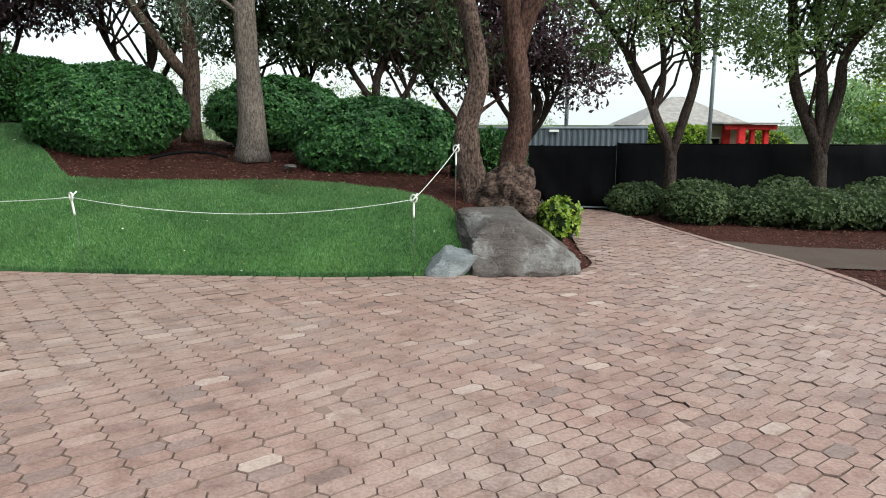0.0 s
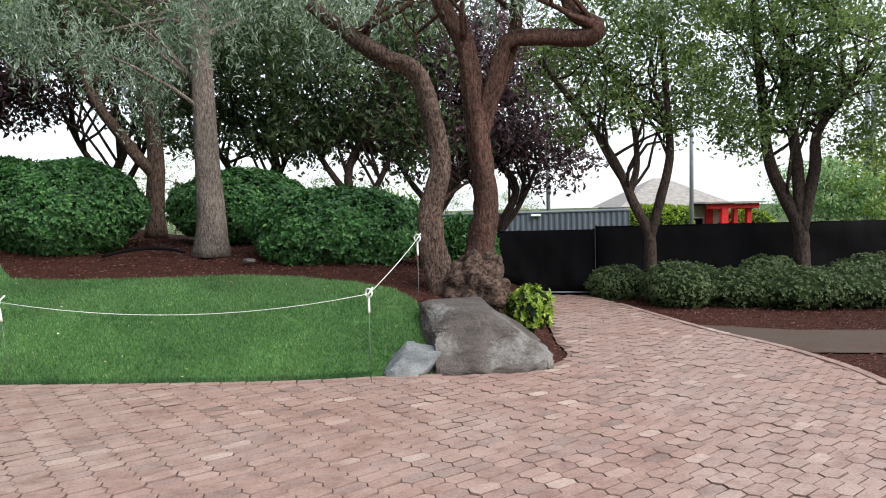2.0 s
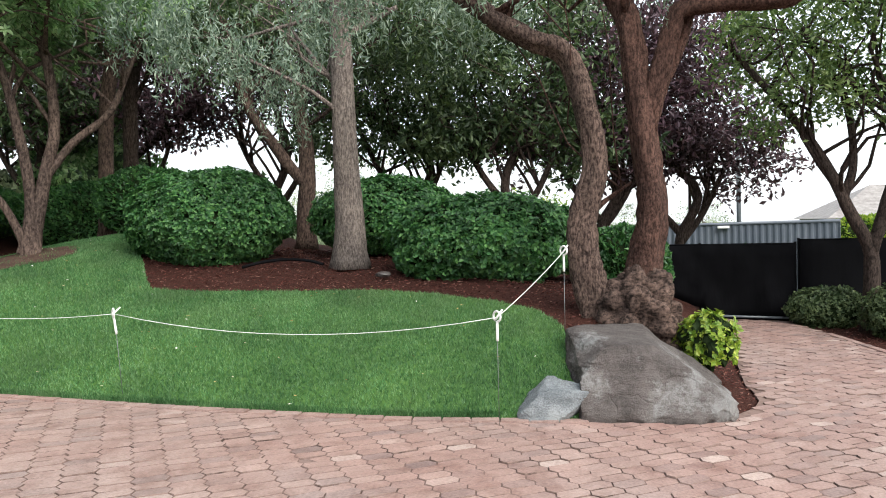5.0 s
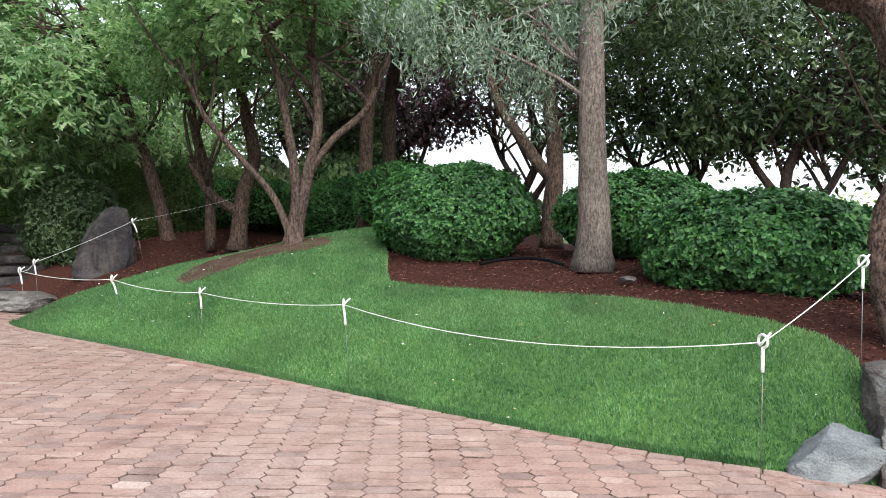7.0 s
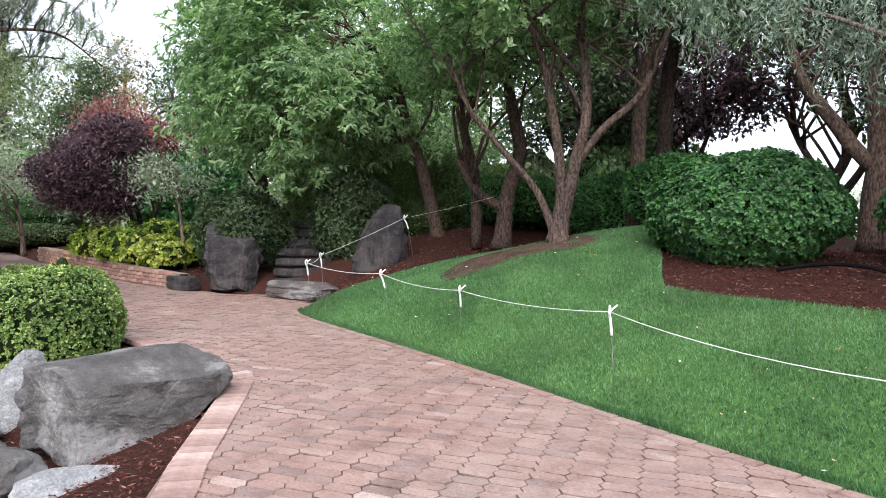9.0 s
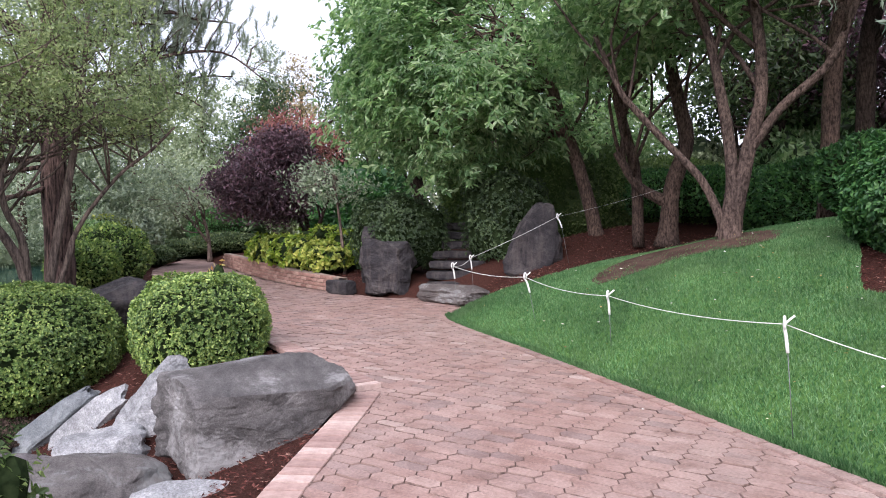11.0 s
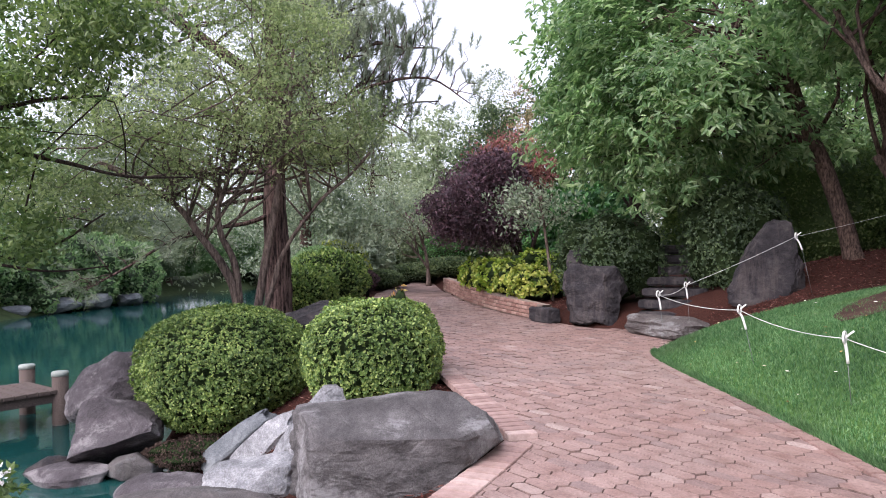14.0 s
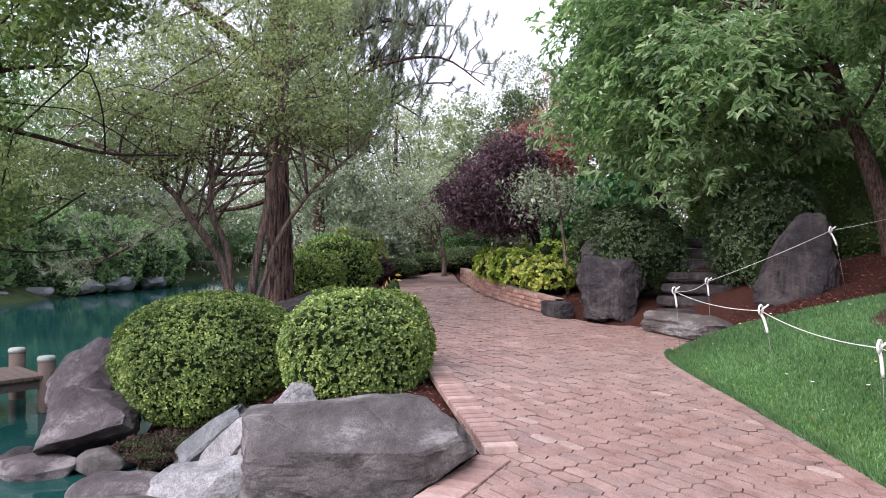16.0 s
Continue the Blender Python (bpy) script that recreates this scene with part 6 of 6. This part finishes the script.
# ribbed steel shed
t = thing("shed", 3, 26, -1.3, "long blue-grey ribbed steel shed wall", "shed")
verts, faces = [], []
for i in range(199):
    x = -2.5 + i * 0.05
    d = 0.035 if (i // 2) % 2 else 0.0
    verts += [(x, 26.2 - x * 0.12 - d, -1.5), (x, 26.2 - x * 0.12 - d, 1.22 + 0.012 * x)]
    if i:
        faces.append((2 * i - 2, 2 * i, 2 * i + 1, 2 * i - 1))
ob = part("wall", mesh_of("wall", verts, faces, SHED), t)
ob.modifiers.new("thickness", "SOLIDIFY").thickness = 0.02
v, f = tube([(-2.5, 26.48, 1.22, 0.05), (7.4, 25.29, 1.31, 0.05)], 8, 1)
part("gutter", mesh_of("gutter", v, f, SHED, True), t)
part("lamp", bm_mesh("lamp", box(4.1, 25.6, 1.18, 0.35, 0.12, 0.08, 0.01), WHITE_PLASTIC), t, "small white wall lamp")

# house with hipped roof
t = thing("house", 12, 37, -1.3, "pale single-storey house with a grey hipped tile roof", "house")
part("wall", bm_mesh("wall", box(12.6, 38.3, 0.0, 5.2, 5.2, 2.7, 0.02), HOUSE_WALL), t)
rv = [(9.7, 35.0, 1.35), (15.6, 35.0, 1.35), (15.6, 41, 1.35), (9.7, 41, 1.35), (12.3, 38.0, 2.85), (12.9, 38.0, 2.85)]
ob = part("roof", mesh_of("roof", rv, [(0, 1, 5, 4), (1, 2, 5), (2, 3, 4, 5), (3, 0, 4), (3, 2, 1, 0)], ROOF), t)
for i, x in enumerate((10.2, 13.4)):
    w = part("window", bm_mesh("window", box(x, 35.47, 0.2, 1.2, 0.06, 1.0, 0.01), CLOTH), t, "dark window")
    part("frame", bm_mesh("frame", box(x, 35.45, 0.74, 1.3, 0.08, 0.07, 0.01), WHITE_PLASTIC), w)
# red pergola
t = thing("pergola", 14.6, 33.6, -1.3, "bright red timber pergola beside the house", "pergola")
for x, y in ((14.3, 33.6), (15.6, 33.9), (14.3, 35.4), (15.6, 35.4)):
    part("post", bm_mesh("post", box(x, y, 0.0, 0.32 if x < 15 else 0.22, 0.3, 2.7, 0.01), RED), t)
part("beam", bm_mesh("beam", box(14.75, 33.6, 1.3, 2.4, 0.25, 0.24, 0.01), RED), t)
part("beam", bm_mesh("beam", box(15.6, 34.6, 1.24, 0.25, 2.0, 0.2, 0.01), RED), t)
part("roof", bm_mesh("roof", box(14.7, 34.6, 1.47, 2.9, 2.8, 0.08, 0.01), ROOF), t)
for i, (x, y, h) in enumerate([(5.0, 28.2, 9), (10.8, 28.4, 9), (17.9, 28.0, 8), (18.9, 30.0, 8)]):
    t = thing("light_pole", x, y, -1.4, "tall plain grey steel light pole", "pole", "light poles beyond the fence")
    v, f = tube([(x, y, -1.5, 0.085 if i < 2 else 0.11), (x, y, h - 1.5, 0.07 if i < 2 else 0.1)], 12, 1)
    part("shaft", mesh_of("shaft", v, f, POLE, True), t)
    part("base_plate", bm_mesh("base_plate", box(x, y, -1.3, 0.4, 0.4, 0.04, 0.005), POLE), t)
make_hedge("hedge", "bright yellow-green hedge beside the house", "hedge", 10.3, 31.5, -1.35, 1.7, 0.9, 2.75, LEAF_LIME, 6000, 0.16, 300, 3.2, 0, "", 0.08)
make_hedge("hedge", "bright yellow-green hedge behind the pergola", "hedge", 16.6, 36.5, -1.35, 1.6, 0.9, 2.4, LEAF_LIME, 3000, 0.16, 301, 3.0, 0, "", 0.08)
for i, (x, y, w, z, m) in enumerate([(15.2, 26.5, 1.7, 2.0, LEAF_CAMPHOR), (17.3, 27, 2.0, 2.3, LEAF_LIME), (20, 27, 2.3, 2.6, LEAF_CAMPHOR), (1.5, 60, 3.0, 0.5, LEAF_FAR), (8, 64, 3, 0.5, LEAF_FAR), (-14, 40, 4, 2.5, LEAF_FAR), (-5, 38, 3, 1.4, LEAF_FAR), (-2, 24, 1.8, 0.8, LEAF_LIME), (-0.8, 20.5, 1.2, 0.9, LEAF_CAMPHOR)]):
    make_tree("tree", "bright green tree beyond the fence", "tree", [taper([(x, y, -1.5), (x, y, z - 0.5), (x + 0.1, y, z + 1)], 0.12, 0.04)],
              [(x, y, z, w, w, w * 0.75), (x + w * 0.5, y, z - w * 0.4, w * 0.6, w * 0.6, w * 0.5), (x - w * 0.5, y, z - w * 0.3, w * 0.6, w * 0.6, w * 0.5)], m, BARK_BROWN, 520, 12, 0.22, 0.16, 310 + i, limbs=9, group="trees beyond the fence", sides=8)

# ---- jetty ----
t = thing("jetty", -11.3, -1.6, POND_LEVEL, "weathered timber jetty with round capped posts", "jetty")
dx, dy = 0.78, -0.62
ex, ey = -0.62, -0.78
for i in range(16):
    cx, cy = -11.25 + dx * (i * 0.15 + 0.1), -1.55 + dy * (i * 0.15 + 0.1)
    bm = box(0, 0, 0, 0.14, 1.15, 0.05, 0.006)
    bm.transform(pose(cx, cy, -0.47, 0, 0, math.degrees(math.atan2(dy, dx))))
    part("plank", bm_mesh("plank", bm, TIMBER), t)
for s in (-0.45, 0.45):
    bm = box(1.2, s, -0.09, 2.5, 0.1, 0.14, 0.006)
    bm.transform(pose(-11.25, -1.55, -0.47, 0, 0, math.degrees(math.atan2(dy, dx))))
    part("beam", bm_mesh("beam", bm, TIMBER), t)
for x, y in ((-10.94, -1.17), (-11.67, -2.08)):
    v, f = tube([(x, y, -1.6, 0.11), (x, y, -0.25, 0.11)], 14, 1, 0.03)
    p = part("post", mesh_of("post", v, f, TIMBER, True), t)
    v, f = tube([(x, y, -0.26, 0.117), (x, y, -0.215, 0.117), (x, y, -0.195, 0.1)], 14, 1)
    part("cap", mesh_of("cap", v, f, CAP, True), p, "grey-green metal cap")

# ---- stone steps ----
t = thing("stone_steps", -12.1, 7.55, plane(-12.1, 7.55), "rough dark stone steps climbing between hedges", "steps")
for i in range(8):
    u = i * 0.31
    x, y = -12.0 - 0.86 * u, 7.83 + 0.5 * u
    bm = box(0, 0, 0, 0.55, 1.08, 0.14, 0.025)
    bmesh.ops.subdivide_edges(bm, edges=bm.edges[:], cuts=3, use_grid_fill=True)
    for v in bm.verts:
        v.co += Vector((noise.noise(v.co * 4 + Vector((i, 0, 0))), noise.noise(v.co * 4 + Vector((0, i, 5))), noise.noise(v.co * 3 + Vector((9, i, 0))))) * 0.035
    bm.transform(pose(x, y, plane(x, y) + 0.02 + i * 0.175, 0, 0, 150))
    part("step", bm_mesh("step", bm, ROCK_DARK), t)

# bollard lamp and irrigation pipe
t = thing("bollard_lamp", -19.9, 2.25, land1(-19.9, 2.25), "short black bollard lamp beside the paved path", "lamp")
g0 = land1(-19.9, 2.25)
v, f = tube([(-19.9, 2.25, g0 - 0.1, 0.05), (-19.9, 2.25, g0 + 0.42, 0.05)], 10, 1)
part("post", mesh_of("post", v, f, CLOTH, True), t)
v, f = tube([(-19.9, 2.25, g0 + 0.42, 0.11), (-19.9, 2.25, g0 + 0.5, 0.13), (-19.9, 2.25, g0 + 0.56, 0.06)], 12, 1)
part("head", mesh_of("head", v, f, CLOTH, True), t)
pts = [(-4.15, 10.05), (-3.95, 10.25), (-3.7, 10.4), (-3.4, 10.45), (-3.15, 10.4)]
v, f = tube([(x, y, land1(x, y) + 0.02 + 0.05 * math.sin(i * 0.8), 0.022) for i, (x, y) in enumerate(pts)], 8, 4)
single("pipe", mesh_of("pipe", v, f, CLOTH, True), "black irrigation pipe curving over the mulch", "pipe")

# ---- brick retaining wall ----
WALL = smooth_line([(-22, 4.3), (-18.3, 4.76), (-16, 5.24), (-14.6, 5.66), (-13.5, 6.06)], 30)
seg = np.r_[0, np.cumsum(np.linalg.norm(np.diff(WALL, axis=0), axis=1))]


def along(s):
    return np.array([np.interp(s, seg, WALL[:, 0]), np.interp(s, seg, WALL[:, 1])])


verts, faces = [], []
for i, (x, y) in enumerate(WALL):
    g0 = float(plane(x, y))
    top = 0.3 + 0.1 * min(1, (seg[-1] - seg[i]) / 4)
    verts += [(x, y + 0.03, g0 - 0.1), (x, y + 0.03, g0 + top - 0.02), (x, y + 0.2, g0 + top - 0.02), (x, y + 0.2, g0 - 0.1)]
    if i:
        a = 4 * i - 4
        faces += [(a, a + 4, a + 5, a + 1), (a + 1, a + 5, a + 6, a + 2), (a + 2, a + 6, a + 7, a + 3)]
wall = single("retaining_wall", mesh_of("retaining_wall", verts, faces, MORTAR), "low curved red brick retaining wall of the terrace", "wall", kind="structure")
bm = box(0, 0, 0, 0.222, 0.1, 0.064, 0.006)
BRICK = bm_mesh("brick", bm, WALLBRICK)
for course in range(5):
    s = 0.0 if course % 2 else 0.115
    while s < seg[-1] - 0.12:
        rest = seg[-1] - s
        if (course + 1) * 0.076 <= 0.31 + 0.1 * min(1, rest / 4) and s > seg[-1] - 9:
            p, q = along(s), along(s + 0.05)
            ob = new("brick", BRICK)
            ob.parent = wall
            ob.matrix_basis = pose(p[0], p[1] + 0.055, float(plane(*p)) + 0.035 + course * 0.076, 0, 0, math.degrees(math.atan2(q[1] - p[1], q[0] - p[0])))
        s += 0.233

# ---- paving pieces, last ----


def edge_row(line, name, length, width, offset, material, gap=0.01, lift=0.016):
    """Bricks set across along an edge."""
    q = smooth_line(line, 12)
    sg = np.r_[0, np.cumsum(np.linalg.norm(np.diff(q, axis=0), axis=1))]
    me_ = bm_mesh(name, box(0, 0, 0, width - gap, length - gap, 0.06, 0.004), material)
    out, s = [], width / 2
    while s < sg[-1]:
        p = np.array([np.interp(s, sg, q[:, 0]), np.interp(s, sg, q[:, 1])])
        n = np.array([np.interp(s + 0.03, sg, q[:, 0]), np.interp(s + 0.03, sg, q[:, 1])]) - p
        n /= np.linalg.norm(n) + 1e-9
        c = p + np.array([-n[1], n[0]]) * offset
        ob = new(name, me_)
        ob.parent = PAVEMENT
        ob.matrix_basis = pose(c[0], c[1], float(plane(*c)) - 0.03 + lift, 0, 0, math.degrees(math.atan2(n[1], n[0])))
        out.append(c)
        s += width
    return q


HEADERS = [(-2.75, 2.9), (-3.5, 3.56), (-4.12, 3.85), (-4.78, 4.17), (-5.48, 4.51), (-5.98, 4.74)]
edge_row(HEADERS, "header_brick", 0.235, 0.117, -0.12, HEADER)
edge_row([(-6.02, 4.78), (-6.6, 4.66), (-7.19, 4.52), (-8.4, 4.27), (-10, 3.95), (-12, 3.55), (-15, 3.05), (-18.7, 2.5)], "header_brick", 0.235, 0.117, -0.12, HEADER, lift=0.04)
edge_row([p for p in NORTH if -10 < p[0] < 0.5], "edging_brick", 0.115, 0.235, -0.06, PAVER)
edge_row([(4.62, 6.6)] + [p for p in EAST[::-1] if 6.7 < p[1] < 14][1:], "edging_brick", 0.115, 0.235, 0.06, PAVER)

S, E_, W_ = 0.172, 0.03, 0.112
ang = radians(38)
ux, uy = np.array([math.cos(ang), math.sin(ang)]), np.array([-math.sin(ang), math.cos(ang)])
g_ = 0.003
c_ = S / 2 - 0.5 * g_
top = [(-c_, -W_ / 2 + g_), (c_, -W_ / 2 + g_), (S / 2 + E_ - g_, 0), (c_, W_ / 2 - g_), (-c_, W_ / 2 - g_), (-S / 2 - E_ + g_, 0)]
HEXV = np.array([(x * 0.98, y * 0.96, 0.0) for x, y in top] + [(x, y, -0.005) for x, y in top] + [(x, y, -0.03) for x, y in top])
HEXV[:, :2] = HEXV[:, 0:1] * ux + HEXV[:, 1:2] * uy
HEXF = [tuple(range(6))] + [(6 + k, 6 + (k + 1) % 6, (k + 1) % 6, k) for k in range(6)] + [(12 + k, 12 + (k + 1) % 6, 6 + (k + 1) % 6, 6 + k) for k in range(6)]
HEX = mesh_of("paver", HEXV, HEXF, PAVER)
HEX.materials.append(JOINT)
HEX.polygons.foreach_set("material_index", [0] + [1] * 12)
ii, jj = np.meshgrid(np.arange(-170, 170), np.arange(-330, 330))
ii, jj = ii.ravel(), jj.ravel()
px = ii * (S + E_)
py = jj * W_ + (ii % 2) * W_ / 2
P = px[:, None] * ux + py[:, None] * uy
ok = inside(P[:, 0], P[:, 1], PAVED) & (P[:, 0] > -19) & (P[:, 1] > -6.0)
P = P[ok]
d = dist_to(P[:, 0], P[:, 1], PAVED + PAVED[:1])
hd = dist_to(P[:, 0], P[:, 1], HEADERS + [(-7.19, 4.52), (-8.4, 4.27), (-12, 3.55), (-18.7, 2.5)])
P = P[(d > 0.06) & (hd > 0.13)]
near = (P[:, 0] > -2.2) & (P[:, 0] < 0.2) & (P[:, 1] > 2.55) & (P[:, 1] < 5.6)
r = rng(99)
for p in P[near][:300]:
    ob = new("paver", HEX)
    ob.parent = PAVEMENT
    ob.matrix_basis = pose(p[0], p[1], float(plane(*p)) + 0.004 + r.normal() * 0.0026, r.normal() * 0.9, r.normal() * 0.9, 0)
rest = np.vstack([P[near][300:], P[~near]])
n = len(rest)
z = plane(rest[:, 0], rest[:, 1]) + 0.004 + r.normal(size=n) * 0.0026
turn = r.normal(size=(n, 1)) * 0.012
V = np.stack([HEXV[None, :, 0] - turn * HEXV[None, :, 1], HEXV[None, :, 1] + turn * HEXV[None, :, 0], np.repeat(HEXV[None, :, 2], n, 0)], 2)
V = V + np.concatenate([rest, z[:, None]], 1)[:, None, :]
V[:, :, 2] += HEXV[None, :, 0] * (-0.0208 + r.normal(size=(n, 1)) * 0.019) + HEXV[None, :, 1] * (-0.0095 + r.normal(size=(n, 1)) * 0.019)
me = bpy.data.meshes.new("pavers")
sizes = [len(f) for f in HEXF]
flat = np.concatenate([np.array(f) for f in HEXF])
loops = (flat[None] + (np.arange(n) * 18)[:, None]).ravel()
starts = np.r_[0, np.cumsum(np.tile(sizes, n))[:-1]]
me.vertices.add(n * 18)
me.vertices.foreach_set("co", V.astype(np.float32).ravel())
me.loops.add(len(loops))
me.loops.foreach_set("vertex_index", loops.astype(np.int32))
me.polygons.add(n * len(HEXF))
me.polygons.foreach_set("loop_start", starts.astype(np.int32))
me.update(calc_edges=True)
me.polygons.foreach_set("use_smooth", [False] * len(me.polygons))
me.materials.append(PAVER)
me.materials.append(JOINT)
me.polygons.foreach_set("material_index", np.tile(np.array([0] + [1] * 12, dtype=np.int32), n))
ob = new("pavers", me)
ob.parent = PAVEMENT
tagged(ob, "long six-sided red clay pavers", kind="stuff")
